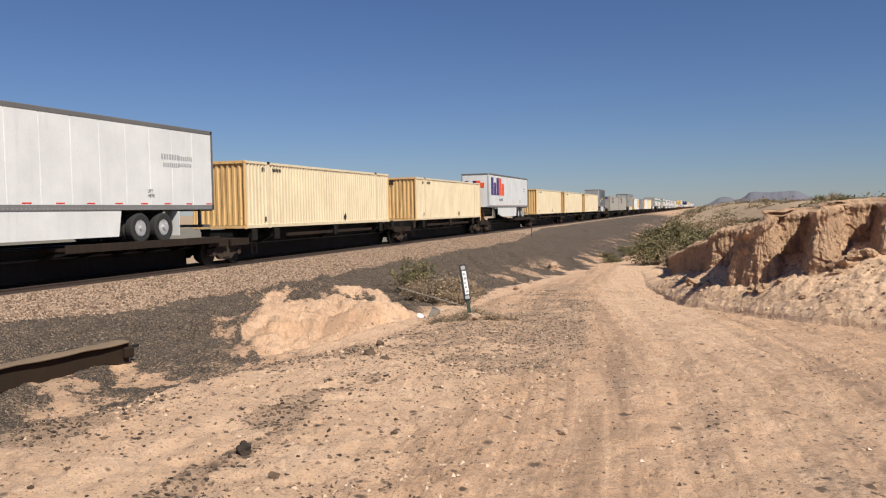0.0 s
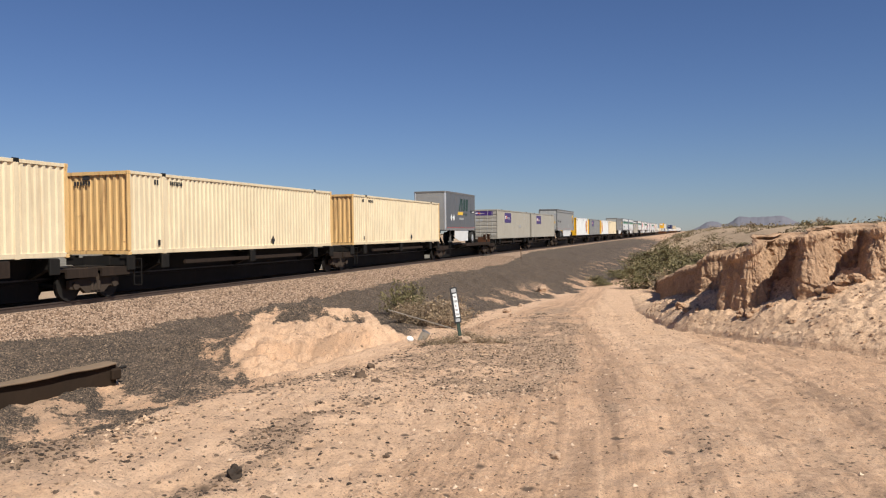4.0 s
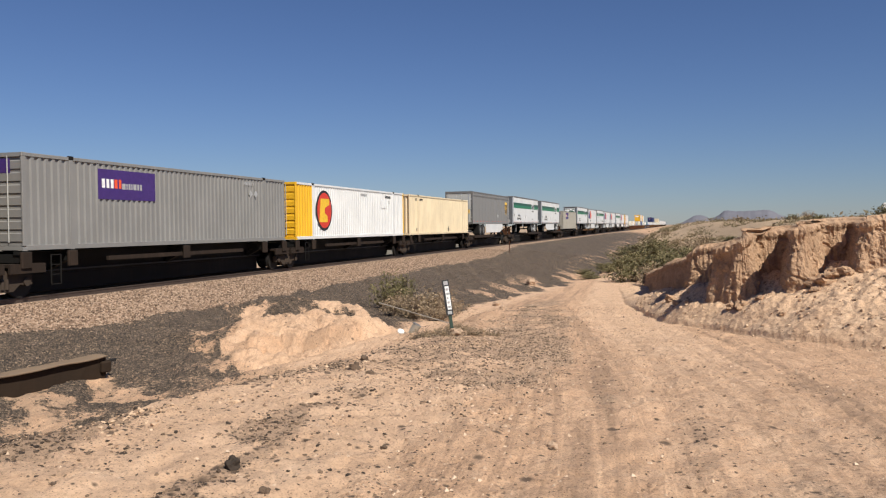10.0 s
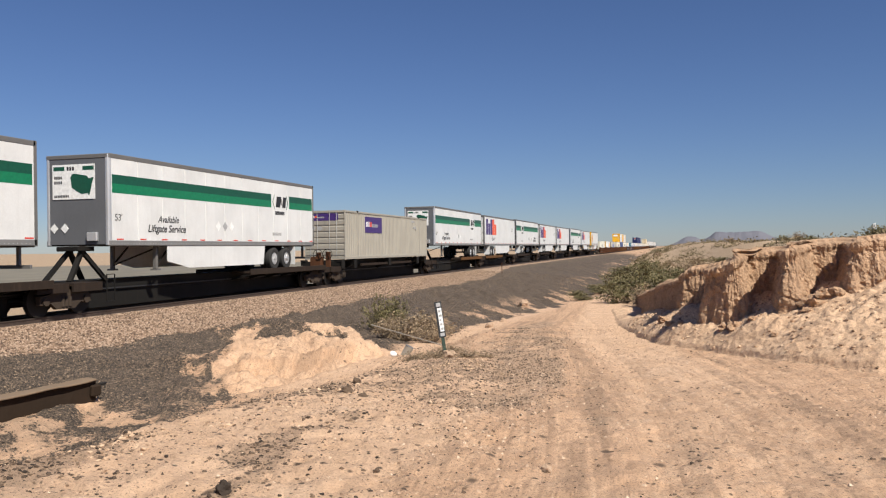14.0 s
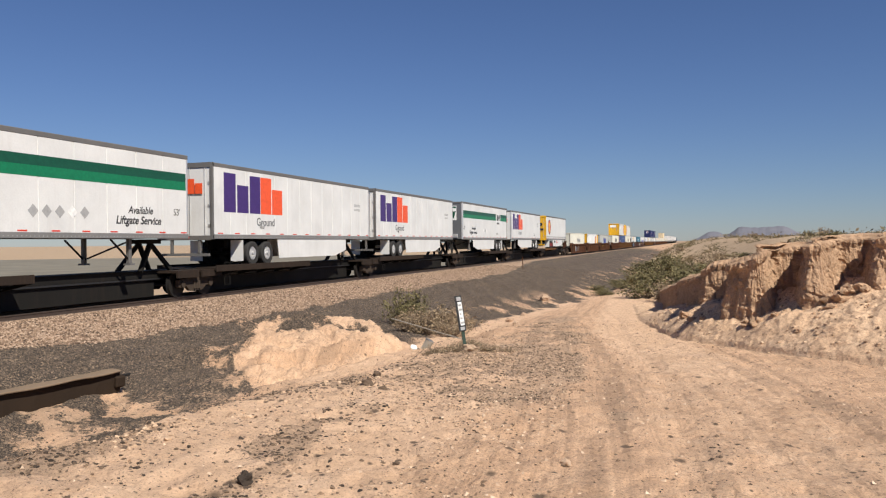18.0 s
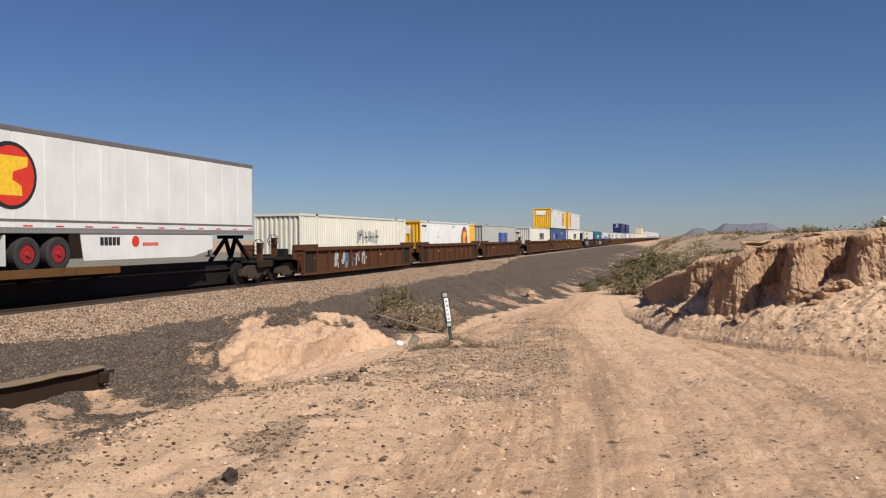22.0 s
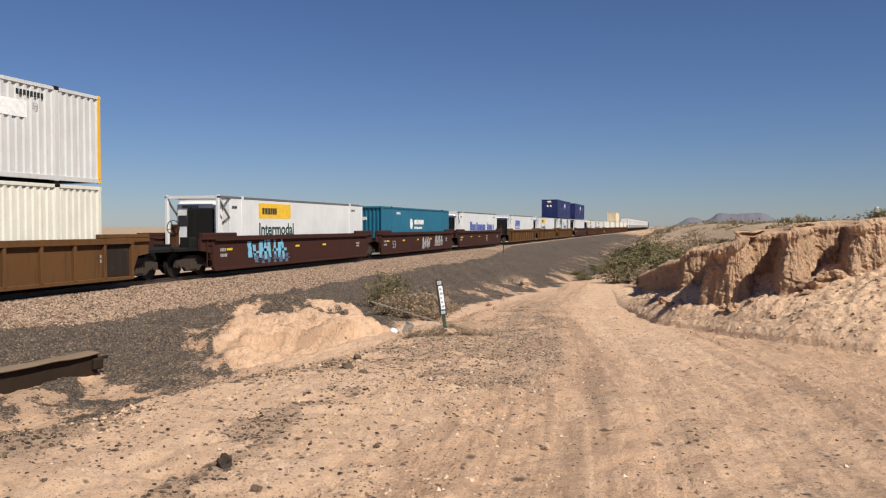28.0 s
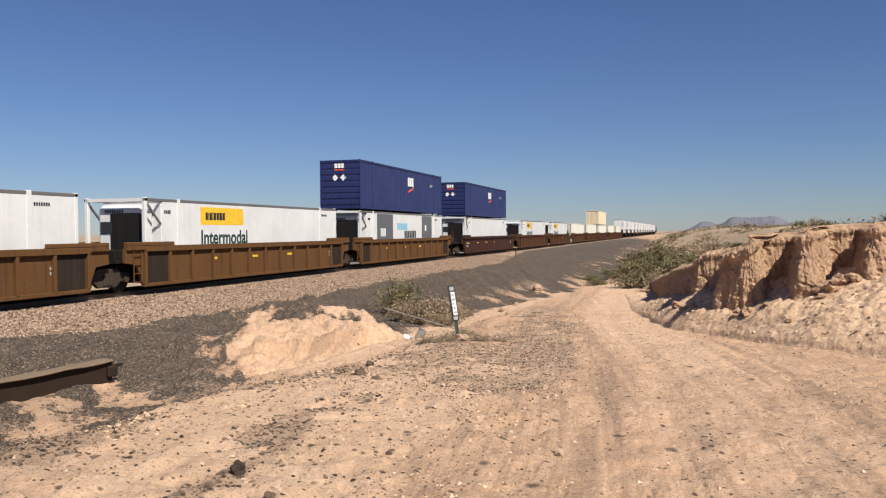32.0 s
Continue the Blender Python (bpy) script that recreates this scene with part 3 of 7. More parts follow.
def box(bm, x0, x1, y0, y1, z0, z1, bevel=0.0):
    vs = [bm.verts.new((x, y, z)) for z in (z0, z1) for x, y in ((x0, y0), (x1, y0), (x1, y1), (x0, y1))]
    fs = [bm.faces.new([vs[i] for i in f]) for f in ((3, 2, 1, 0), (4, 5, 6, 7), (0, 1, 5, 4), (1, 2, 6, 5), (2, 3, 7, 6), (3, 0, 4, 7))]
    if bevel:
        bmesh.ops.bevel(bm, geom=list({e for f in fs for e in f.edges}), offset=bevel, segments=1, affect="EDGES")
    return bm


def boxes(*dims, bevel=0.0):
    bm = bmesh.new()
    for d in dims:
        box(bm, *d, bevel=bevel)
    return bm


def cyl(bm, p, axis, r, length, n=16, r2=None):
    m = Vector((0, 0, 1)).rotation_difference(Vector(axis)).to_matrix().to_4x4()
    bmesh.ops.create_cone(bm, cap_ends=True, segments=n, radius1=r, radius2=r if r2 is None else r2, depth=length, matrix=Matrix.Translation(p) @ m)
    return bm


def beam(bm, a, b, w, h):
    """A square bar from a to b."""
    a, b = Vector(a), Vector(b)
    m = (b - a).to_track_quat("Y", "Z").to_matrix().to_4x4()
    vs = []
    for y in (0, (b - a).length):
        for x, z in ((-w / 2, -h / 2), (w / 2, -h / 2), (w / 2, h / 2), (-w / 2, h / 2)):
            vs.append(bm.verts.new(Matrix.Translation(a) @ m @ Vector((x, y, z))))
    for f in ((0, 1, 2, 3), (7, 6, 5, 4), (0, 4, 5, 1), (1, 5, 6, 2), (2, 6, 7, 3), (3, 7, 4, 0)):
        bm.faces.new([vs[i] for i in f])
    return bm


def thing(name, label, category, group=""):
    return tagged(new(name), label, category, group)


# ---- containers ----
W, H53, L53, POST = 2.59, 2.90, 16.15, 1.98
MESH = {}


def corrugated(kind, material, y0, y1, z0, z1, pitch=0.28, depth=0.045, flat=0.0):
    """A sheet in the yz plane facing +x, folded into upright trapezoid ribs."""
    key = (kind, material.name, round(y0, 2), round(y1, 2), round(z0, 2), round(z1, 2), pitch)
    if key not in MESH:
        n = max(2, round((y1 - y0) / pitch))
        p = (y1 - y0) / n
        prof = []
        for i in range(n):
            b = y0 + i * p
            prof += [(b, 0.0), (b + 0.30 * p, 0.0), (b + 0.44 * p, -depth), (b + 0.80 * p, -depth), (b + 0.94 * p, 0.0)]
        prof.append((y1, 0.0))
        verts = [(x, y, z) for y, x in prof for z in (z0, z1)]
        faces = [(2 * i, 2 * i + 2, 2 * i + 3, 2 * i + 1) for i in range(len(prof) - 1)]
        # back of the sheet
        m = len(verts)
        verts += [(-depth - 0.02, y0, z0), (-depth - 0.02, y0, z1), (-depth - 0.02, y1, z0), (-depth - 0.02, y1, z1)]
        faces += [(m, m + 1, m + 3, m + 2)]
        MESH[key] = sheet(kind, verts, faces, material, False)
    return MESH[key]


def container(s, z, body, label, end=None, near="ribs", strip_near=None, strip_far=None, group="containers on the train", length=L53, tall=H53):
    """A steel container; its near lower edge stands at s along the train. near: ribs (plain front) or doors."""
    c = thing("shipping_container", label, "container", group)
    end = end or body
    hw = W / 2
    ip = POST if length > 14 else 0.0
    z0, z1 = 0.16, tall - 0.10
    for sx, name in ((1, "side_panel"), (-1, "side_panel")):
        m = pose(sx * (hw - 0.02), 0, 0, 0, 0, 0 if sx > 0 else 180)
        a, b = 0.12, length - 0.12
        if strip_near and sx > 0:
            shared(name, corrugated(name, strip_near, 0.12, 1.9, z0, z1), c, m, "yellow end stretch of the side")
            a = 1.9
        if strip_far and sx > 0:
            shared(name, corrugated(name, strip_far, length - 1.9, length - 0.12, z0, z1), c, m, "yellow end stretch of the side")
            b = length - 1.9
        if sx < 0:
            me = corrugated(name, body, 0.12, length - 0.12, z0, z1)
            m = pose(-hw + 0.02, length, 0, 0, 0, 180)
        else:
            me = corrugated(name, body, a, b, z0, z1)
        shared(name, me, c, m)
    near_m, far_m = strip_near or end, strip_far or end
    part("roof", boxes((-hw + 0.03, hw - 0.03, 0.05, length - 0.05, tall - 0.07, tall - 0.03)), body, c)
    part("floor", boxes((-hw + 0.08, hw - 0.08, 0.05, length - 0.05, 0.05, 0.16)), M_BLACK, c)
    for sx in (-1, 1):
        x0, x1 = sorted((sx * hw, sx * (hw - 0.07)))
        part("top_rail", boxes((x0, x1, 0.1, length - 0.1, tall - 0.12, tall - 0.01), bevel=0.008), body, c)
        bm = boxes((x0, x1, 0.1, length - 0.1, 0.02, 0.17), bevel=0.008)
        part("bottom_rail", bm, body, c)
        for y, mm in ((0.0, near_m), (length - 0.14, far_m)):
            part("corner_post", boxes((x0 - 0.0, x1 + 0.0, y, y + 0.14, 0.15, tall - 0.1), bevel=0.01), mm, c)
            for zc in (0.0, tall - 0.12):
                part("corner_casting", boxes((x0 - 0.006, x1 + 0.006, y - 0.006, y + 0.156, zc, zc + 0.118), bevel=0.012), mm, c)
        if ip:
            for y in (ip, length - ip):
                xa, xb = sorted((sx * (hw + 0.004), sx * (hw - 0.06)))
                part("stacking_post", boxes((xa, xb, y - 0.09, y + 0.09, 0.0, tall), bevel=0.01), body, c)
                part("lifting_casting", boxes((xa - 0.003, xb + 0.003, y - 0.11, y + 0.11, tall - 0.11, tall + 0.02), bevel=0.01), M_BLACK, c, "dark lifting casting")
    # near end
    if near == "ribs":
        me = corrugated("end_wall", near_m, -hw + 0.08, hw - 0.08, z0, tall - 0.1, 0.26)
        shared("end_wall", me, c, pose(0, 0.05, 0, 0, 0, -90))
    else:
        for k, sx in enumerate((-1, 1)):
            bm = bmesh.new()
            xa, xb = sorted((sx * 0.01, sx * (hw - 0.09)))
            prof, n = [(z0, .05)], 7
            for i in range(n):
                zz = z0 + 0.10 + i * (tall - 0.42) / n
                prof += [(zz, .05), (zz + .03, .02), (zz + .25, .02), (zz + .28, .05)]
            prof.append((tall - .1, .05))
            rv = [[bm.verts.new((x, y, z)) for x in (xa, xb)] for z, y in prof]
            for p, q in zip(rv, rv[1:]):
                bm.faces.new((p[0], p[1], q[1], q[0]))
            bk = [bm.verts.new((x, .09, z)) for x, z in ((xb, z0), (xa, z0), (xa, tall - .1), (xb, tall - .1))]
            bm.faces.new(bk)
            door = part("door", bm, near_m, c, "door with pressed ribs")
            for fx in (0.25, 0.62):
                bar = bmesh.new()
                cyl(bar, (xa + (xb - xa) * fx, 0.01, (z0 + tall) / 2), (0, 0, 1), 0.018, tall - 0.35, 8)
                part("locking_bar", bar, M_GREY, door)
    me = corrugated("end_wall", far_m, -hw + 0.08, hw - 0.08, z0, tall - 0.1, 0.26)
    shared("end_wall", me, c, pose(0, length - 0.05, 0, 0, 0, 90))
    for y in (0.0, length - 0.12):
        for zc in (0.03, tall - 0.13):
            part("end_beam", boxes((-hw + 0.07, hw - 0.07, y, y + 0.12, zc, zc + 0.12)), near_m if y < 1 else far_m, c)
    if z > 2:
        for sx in (-1, 1):
            for y in (ip, length - ip):
                part("stacking_cone", boxes((sx * (hw - .09) - .06, sx * (hw - .09) + .06, y - .08, y + .08, -.10, .01)), M_BLACK, c)
    c["s"], c["z"] = s, z
    RIDERS.append((c, s, z))
    return c


RIDERS = []      # (thing, place along the train, height) of all that rolls by
SPINE_Z, WELL_Z, STACK_Z, DECK_Z = 1.05, 0.07, 3.06, 0.74


# ---- marks on the sides ----
def slab(bm, pts, x, thick=0.004):
    """A thin plate with the outline pts (y, z) on a wall whose face stands at x."""
    a = [bm.verts.new((x + thick, y, z)) for y, z in pts]
    b = [bm.verts.new((x - 0.002, y, z)) for y, z in pts]
    bm.faces.new(a)
    n = len(pts)
    for i in range(n):
        bm.faces.new((b[i], b[(i + 1) % n], a[(i + 1) % n], a[i]))
    return bm


def rect(y0, y1, z0, z1, lean=0.0):
    return [(y0, z0), (y1, z0), (y1 + lean, z1), (y0 + lean, z1)]


def oval(y, z, ry, rz, n=28):
    return [(y + ry * math.cos(2 * math.pi * i / n), z + rz * math.sin(2 * math.pi * i / n)) for i in range(n)]


def marks(name, parent, material, outlines, x, label="", lift=0.004, face="side"):
    if name in ("graffiti", "patch", "sign_panel", "stripe", "logo") and len(outlines) > 1:
        return [marks(name, parent, material, [o], x, label, lift, face) for o in outlines]
    bm = bmesh.new()
    for o in outlines:
        slab(bm, o, x, lift)
    if face == "near":     # turned onto the end wall that faces back along the track
        bmesh.ops.transform(bm, matrix=Matrix.Rotation(radians(-90), 4, "Z"), verts=bm.verts)
    ob = part(name, bm, material, parent, label)
    return tagged(ob, kind="stuff") if name in ("lettering", "rivet_line", "stencil", "side_marker", "reflector") else ob


def bars(y, z, h, widths, gap=0.25, lean=0.0):
    """A row of plain bars in place of a word."""
    out = []
    for w in widths:
        out.append(rect(y, y + w * h, z, z + h, lean))
        y += w * h + gap * h
    return out


def words(parent, text, y, z, size, material, x, face="side", label="lettering", bold=0.0, lean=0.0):
    cu = bpy.data.curves.new("lettering", "FONT")
    cu.body, cu.size, cu.extrude, cu.offset, cu.shear = text, size, 0.002, bold * size, lean
    tmp = bpy.data.objects.new("tmp", cu)
    me = bpy.data.meshes.new_from_object(tmp)
    bpy.data.objects.remove(tmp)
    me.name = "lettering"
    me.materials.clear()
    me.materials.append(material)
    ob = shared("lettering", me, parent, pose(x + 0.004, y, z, 90, 0, 90) if face == "side" else pose(y, -x - 0.004, z, 90, 0, 0), label)
    return ob


HW = W / 2


def spray(parent, material, y, z, w, h, x, seed, label, n=7):
    """Sprayed lettering nobody can read: ragged overlapping strokes that run along a wall."""
    rng = random.Random(seed)
    for k in range(n):
        yc, hh = y + w * (k + .5) / n, h * rng.uniform(.65, 1.0)
        bw, lean = w / n * rng.uniform(.55, .95), rng.uniform(-.25, .35)
        z0 = z + rng.uniform(0, h - hh)
        left = [(yc - bw / 2 + lean * hh * t + rng.uniform(-.1, .1) * bw, z0 + hh * t) for t in (0, .3, .55, .8, 1)]
        right = [(yc + bw * rng.uniform(.1, .5) + lean * hh * t, z0 + hh * t) for t in (0, .25, .5, .75, 1)]
        marks("graffiti", parent, material, [right + left[::-1]], x + .0012 * k, label)
        if k % 2:
            marks("graffiti", parent, material, [rect(yc - bw * .9, yc + bw * .9, z0 + hh * .42, z0 + hh * .56, .05)], x + .0012 * k, label)


def express_mark(c, x, y, z, h, purple, orange, face="side"):
    """A two-colour delivery mark as plain blocks: four tall and low in purple, two in orange."""
    marks("logo", c, purple, [rect(y, y + .55 * h, z, z + h), rect(y + .62 * h, y + 1.17 * h, z, z + .72 * h), rect(y + 1.24 * h, y + 1.78 * h, z, z + h)], x, "dark purple blocks of a delivery mark", face=face)
    marks("logo", c, orange, [rect(y + 1.80 * h, y + 2.38 * h, z, z + h), rect(y + 2.42 * h, y + 3.0 * h, z, z + .70 * h, )], x, "orange-red blocks of a delivery mark", face=face)


def purple_panel(c, x, y, z, w, h, face="side"):
    marks("sign_panel", c, M_PURPLE, [rect(y, y + w, z, z + h)], x, "dark purple sign panel", face=face)
    marks("logo", c, M_PALE, bars(y + .06 * w, z + .38 * h, .3 * h, (.5, .45, .45)), x + .004, face=face)
    marks("logo", c, M_REDORANGE, bars(y + .06 * w + .62 * h, z + .38 * h, .3 * h, (.5, .4)), x + .004, face=face)
    marks("logo", c, M_INKGREY, bars(y + .06 * w + 1.0 * h, z + .36 * h, .2 * h, (.9, .3, .5, .3, .8, .5, .5)), x + .004, face=face)


def oval_mark(c, x, y, z, r, tall):
    marks("logo", c, M_INK, [oval(y, z, r, tall)], x, "black rim of an oval mark")
    marks("logo", c, M_RED, [oval(y + .03, z, r * .86, tall * .88)], x + .004, "red oval mark")
    a, b, k = r * .52, tall * .58, .10
    block = [(-a - k, -b), (a - k, -b), (a * .95 - k, -.5 * b), (.1 * a, -.2 * b), (.15 * a, .2 * b), (a + k, .5 * b), (a * 1.05 + k, b), (-a + k, b)]
    marks("logo", c, M_GOLD, [[(y + p, z + q) for p, q in block]], x + .008, "yellow block in an oval mark")


def shield_mark(c, x, y, z, w, h):
    def shape(k):
        o = [(-.5, .42), (-.3, .47), (0, .5), (.3, .47), (.5, .42), (.5, -.08), (.42, -.25), (.25, -.38), (0, -.5), (-.25, -.38), (-.42, -.25), (-.5, -.08)]
        return [(y + a * w * k, z + b * h * k) for a, b in o][::-1]
    marks("logo", c, M_GOLD, [shape(1.0)], x, "gold rim of a shield mark")
    marks("logo", c, M_BROWN, [[(p[0], min(p[1], z + .26 * h)) for p in shape(.9)]], x + .004, "brown shield mark")
    marks("logo", c, M_GOLD, bars(y - .33 * w, z - .12 * h, .26 * h, (.32, .32, .32), .22), x + .008)


def small_print(c, x, y, z, material=None, n=6, size=0.12):
    marks("lettering", c, material or M_INK, bars(y, z, size, [.6] * n, .25), x)


def placards(c, x, y, z, r=0.22, dark=(1,), n=3, face="side"):
    for i in range(n):
        yy = y + i * r * 2.6
        marks("placard", c, M_PALE if i not in dark else M_INKGREY, [[(yy - r, z), (yy, z - r), (yy + r, z), (yy, z + r)]], x, "diamond-shaped placard", face=face)


# ---- trailers ----
def wheel_meshes():
    bm = bmesh.new()
    prof = [(0.30, -0.13), (0.46, -0.14), (0.515, -0.11), (0.52, 0.0), (0.515, 0.11), (0.46, 0.14), (0.30, 0.13)]
    n = 28
    ring = [[bm.verts.new((w, r * math.cos(2 * math.pi * k / n), r * math.sin(2 * math.pi * k / n))) for r, w in prof] for k in range(n)]
    for k in range(n):
        for j in range(len(prof) - 1):
            bm.faces.new((ring[k][j], ring[(k + 1) % n][j], ring[(k + 1) % n][j + 1], ring[k][j + 1]))
    tyre = bpy.data.meshes.new("tyre")
    bm.to_mesh(tyre)
    bm.free()
    tyre.materials.append(M_RUBBER)
    bm = bmesh.new()
    cyl(bm, (0.0, 0, 0), (1, 0, 0), 0.30, 0.20, 24)
    cyl(bm, (0.10, 0, 0), (1, 0, 0), 0.24, 0.05, 24, 0.27)
    cyl(bm, (0.13, 0, 0), (1, 0, 0), 0.10, 0.10, 12, 0.07)
    for k in range(8):
        a = 2 * math.pi * k / 8
        cyl(bm, (0.13, 0.16 * math.cos(a), 0.16 * math.sin(a)), (1, 0, 0), 0.016, 0.03, 6)
    rims = []
    for m, nm in ((M_ALU, "rim"), (M_DARKRED, "rim"), (M_MIDGREY, "rim")):
        me = bpy.data.meshes.new(nm)
        bm.to_mesh(me)
        me.materials.append(m)
        rims.append(me)
    bm.free()
    return tyre, rims


TYRE, RIMS = wheel_meshes()


def trailer(s, body, label, rear_near, length=L53, nose=None, doors=None, rail=None, skirt=True, axles=2, rim=0, bottom=None, panels=13, group="trailers on the train", zt=4.11):
    """A box trailer that stands on the deck of a railcar."""
    c = thing("semi_trailer", label, "trailer", group)
    nose, doors, rail, bottom = nose or body, doors or body, rail or M_MIDGREY, bottom or M_RAILGREY
    L, zb = length, 1.14

    def yy(a, b):
        return (a, b) if rear_near else (L - b, L - a)

    def pt(a):
        return a if rear_near else L - a
    # side walls with shallow upright seams
    for sx in (1, -1):
        bm = bmesh.new()
        prof, pw = [], (L - 0.2) / panels
        for i in range(panels):
            y = 0.1 + i * pw
            prof += [(y, .018), (y + .012, .018), (y + .02, .0), (y + pw - .02, .0), (y + pw - .012, .018)]
        prof.append((L - .1, .018))
        rows_ = [[bm.verts.new((sx * (HW - .012 - d), y, z)) for z in (zb + .16, zt - .15)] for y, d in prof]
        for p, q in zip(rows_, rows_[1:]):
            bm.faces.new((p[0], q[0], q[1], p[1]) if sx > 0 else (p[1], q[1], q[0], p[0]))
        cap = [bm.verts.new((sx * (HW - .06), y, z)) for y, z in ((.1, zb + .16), (.1, zt - .15), (L - .1, zt - .15), (L - .1, zb + .16))]
        bm.faces.new(cap if sx > 0 else cap[::-1])
        bm.faces.new((rows_[0][0], rows_[0][1], cap[1], cap[0]))
        bm.faces.new((rows_[-1][1], rows_[-1][0], cap[3], cap[2]))
        part("side_wall", bm, body, c)
        x0, x1 = sorted((sx * HW, sx * (HW - 0.08)))
        part("top_rail", boxes((x0, x1, 0.03, L - 0.03, zt - 0.17, zt), bevel=0.02), rail, c, "dark roof rail")
        part("bottom_rail", boxes((x0, x1, 0.03, L - 0.03, zb, zb + 0.18), bevel=0.01), bottom, c)
        if sx > 0:
            marks("side_marker", c, M_RED, [rect(0.4 + k * (L - 0.9) / 12, 0.75 + k * (L - 0.9) / 12, zb + 0.2, zb + 0.245) for k in range(13)], HW - 0.012, "red and white reflector strip")
            marks("rivet_line", c, M_INKGREY, [rect(0.15 + k * 0.16, 0.18 + k * 0.16, zb + 0.05, zb + 0.08) for k in range(int((L - 0.3) / 0.16))], HW)
    part("roof", boxes((-HW + 0.05, HW - 0.05, 0.05, L - 0.05, zt - 0.05, zt - 0.02)), body, c)
    part("floor", boxes((-HW + 0.05, HW - 0.05, 0.05, L - 0.05, zb + 0.02, zb + 0.14)), M_BLACK, c)
    # nose with rounded corner posts
    y0, y1 = yy(L - 0.08, L - 0.02)
    part("front_wall", boxes((-HW + 0.1, HW - 0.1, y0, y1, zb + 0.05, zt - 0.08)), nose, c)
    for sx in (-1, 1):
        bm = bmesh.new()
        cyl(bm, (sx * (HW - 0.10), pt(L - 0.10), (zb + zt) / 2), (0, 0, 1), 0.10, zt - zb - 0.06, 14)
        part("corner_post", bm, M_ALU, c, "rounded bright corner post")
    y0, y1 = yy(L - 0.14, L)
    part("nose_rail", boxes((-HW + 0.05, HW - 0.05, y0, y1, zt - 0.16, zt - 0.01), bevel=0.02), rail, c)
    # rear frame and doors
    y0, y1 = yy(0.0, 0.12)
    bm = boxes((-HW, -HW + 0.11, y0, y1, zb - 0.02, zt), (HW - 0.11, HW, y0, y1, zb - 0.02, zt), (-HW + 0.11, HW - 0.11, y0, y1, zt - 0.2, zt), (-HW + 0.11, HW - 0.11, y0, y1, zb - 0.05, zb + 0.12))
    part("rear_frame", bm, rail if doors is not M_YELLOW else M_YELLOW, c, "rear door frame")
    y0, y1 = yy(0.03, 0.08)
    for sx in (-1, 1):
        xa, xb = sorted((sx * 0.01, sx * (HW - 0.12)))
        door = part("door", boxes((xa, xb, y0, y1, zb + 0.13, zt - 0.21), bevel=0.006), doors, c, "rear swing door")
        for k in range(2):
            bar = cyl(bmesh.new(), (xa + (xb - xa) * (0.2 + 0.6 * k), pt(0.015), (zb + zt) / 2), (0, 0, 1), 0.016, zt - zb - 0.4, 8)
            part("locking_bar", bar, M_ALU, door)
        for zz in (zb + 0.5, zb + 1.3, zb + 2.2):
            part("hinge", boxes((sx * (HW - 0.14) - 0.06, sx * (HW - 0.14) + 0.06, *yy(0.0, 0.04), zz, zz + 0.09)), M_ALU, door)
    part("bumper", boxes((-1.1, 1.1, *yy(0.02, 0.12), 0.45, 0.56), (-0.7, -0.6, *yy(0.02, 0.12), 0.55, zb), (0.6, 0.7, *yy(0.02, 0.12), 0.55, zb)), M_MIDGREY if doors is not M_YELLOW else M_YELLOW, c, "rear underrun bumper")
    for k in range(3):
        marks("tail_lamp", c, M_RED, [oval(-0.16 + 0.16 * k, zb + 0.05, 0.05, 0.05, 12)], 0.002 if rear_near else -5, "small red lamp", face="near") if rear_near else None
    # wheels
    first = 3.1 if axles == 2 else 0.75
    part("slider_frame", boxes((-0.55, -0.4, *yy(first - 0.9, first + 1.24 * axles), 0.78, zb), (0.4, 0.55, *yy(first - 0.9, first + 1.24 * axles), 0.78, zb)), M_BLACK, c)
    for a in range(axles):
        y = pt(first + 1.24 * a)
        part("axle", cyl(bmesh.new(), (0, y, 0.52), (1, 0, 0), 0.075, 2.2, 10), M_BLACK, c)
        for sx in (-1, 1):
            for off in (1.14, 0.82):
                t = shared("tyre", TYRE, c, pose(sx * off, y, 0.52, 0, 0, 0 if sx > 0 else 180))
                if off > 1:
                    shared("rim", RIMS[rim], t, None, ("bright wheel rim", "red wheel rim", "dull grey wheel rim")[rim])
    for sx in (-1, 1):
        y = pt(first - 0.85)
        part("mud_flap", boxes((sx * 1.0 - 0.3, sx * 1.0 + 0.3, y - 0.012, y + 0.012, 0.2, zb - 0.05)), M_WHITE if body is M_WHITE else M_BLACK, c)
    # landing gear
    lg = L - 3.0 if L > 12 else L - 2.2
    for sx in (-1, 1):
        leg = part("landing_leg", boxes((sx * 0.95 - 0.07, sx * 0.95 + 0.07, pt(lg) - 0.07, pt(lg) + 0.07, 0.28, zb), bevel=0.01), M_MIDGREY, c)
        part("foot", boxes((sx * 0.95 - 0.14, sx * 0.95 + 0.14, pt(lg) - 0.13, pt(lg) + 0.13, 0.22, 0.28)), M_MIDGREY, leg)
    bm = beam(bmesh.new(), (-0.95, pt(lg), 0.4), (0.95, pt(lg), 1.05), 0.05, 0.05)
    beam(bm, (0.95, pt(lg), 0.4), (0.95, pt(lg - 0.9), 1.1), 0.05, 0.05)
    beam(bm, (-0.95, pt(lg), 0.4), (-0.95, pt(lg - 0.9), 1.1), 0.05, 0.05)
    part("leg_brace", bm, M_BLACK, c)
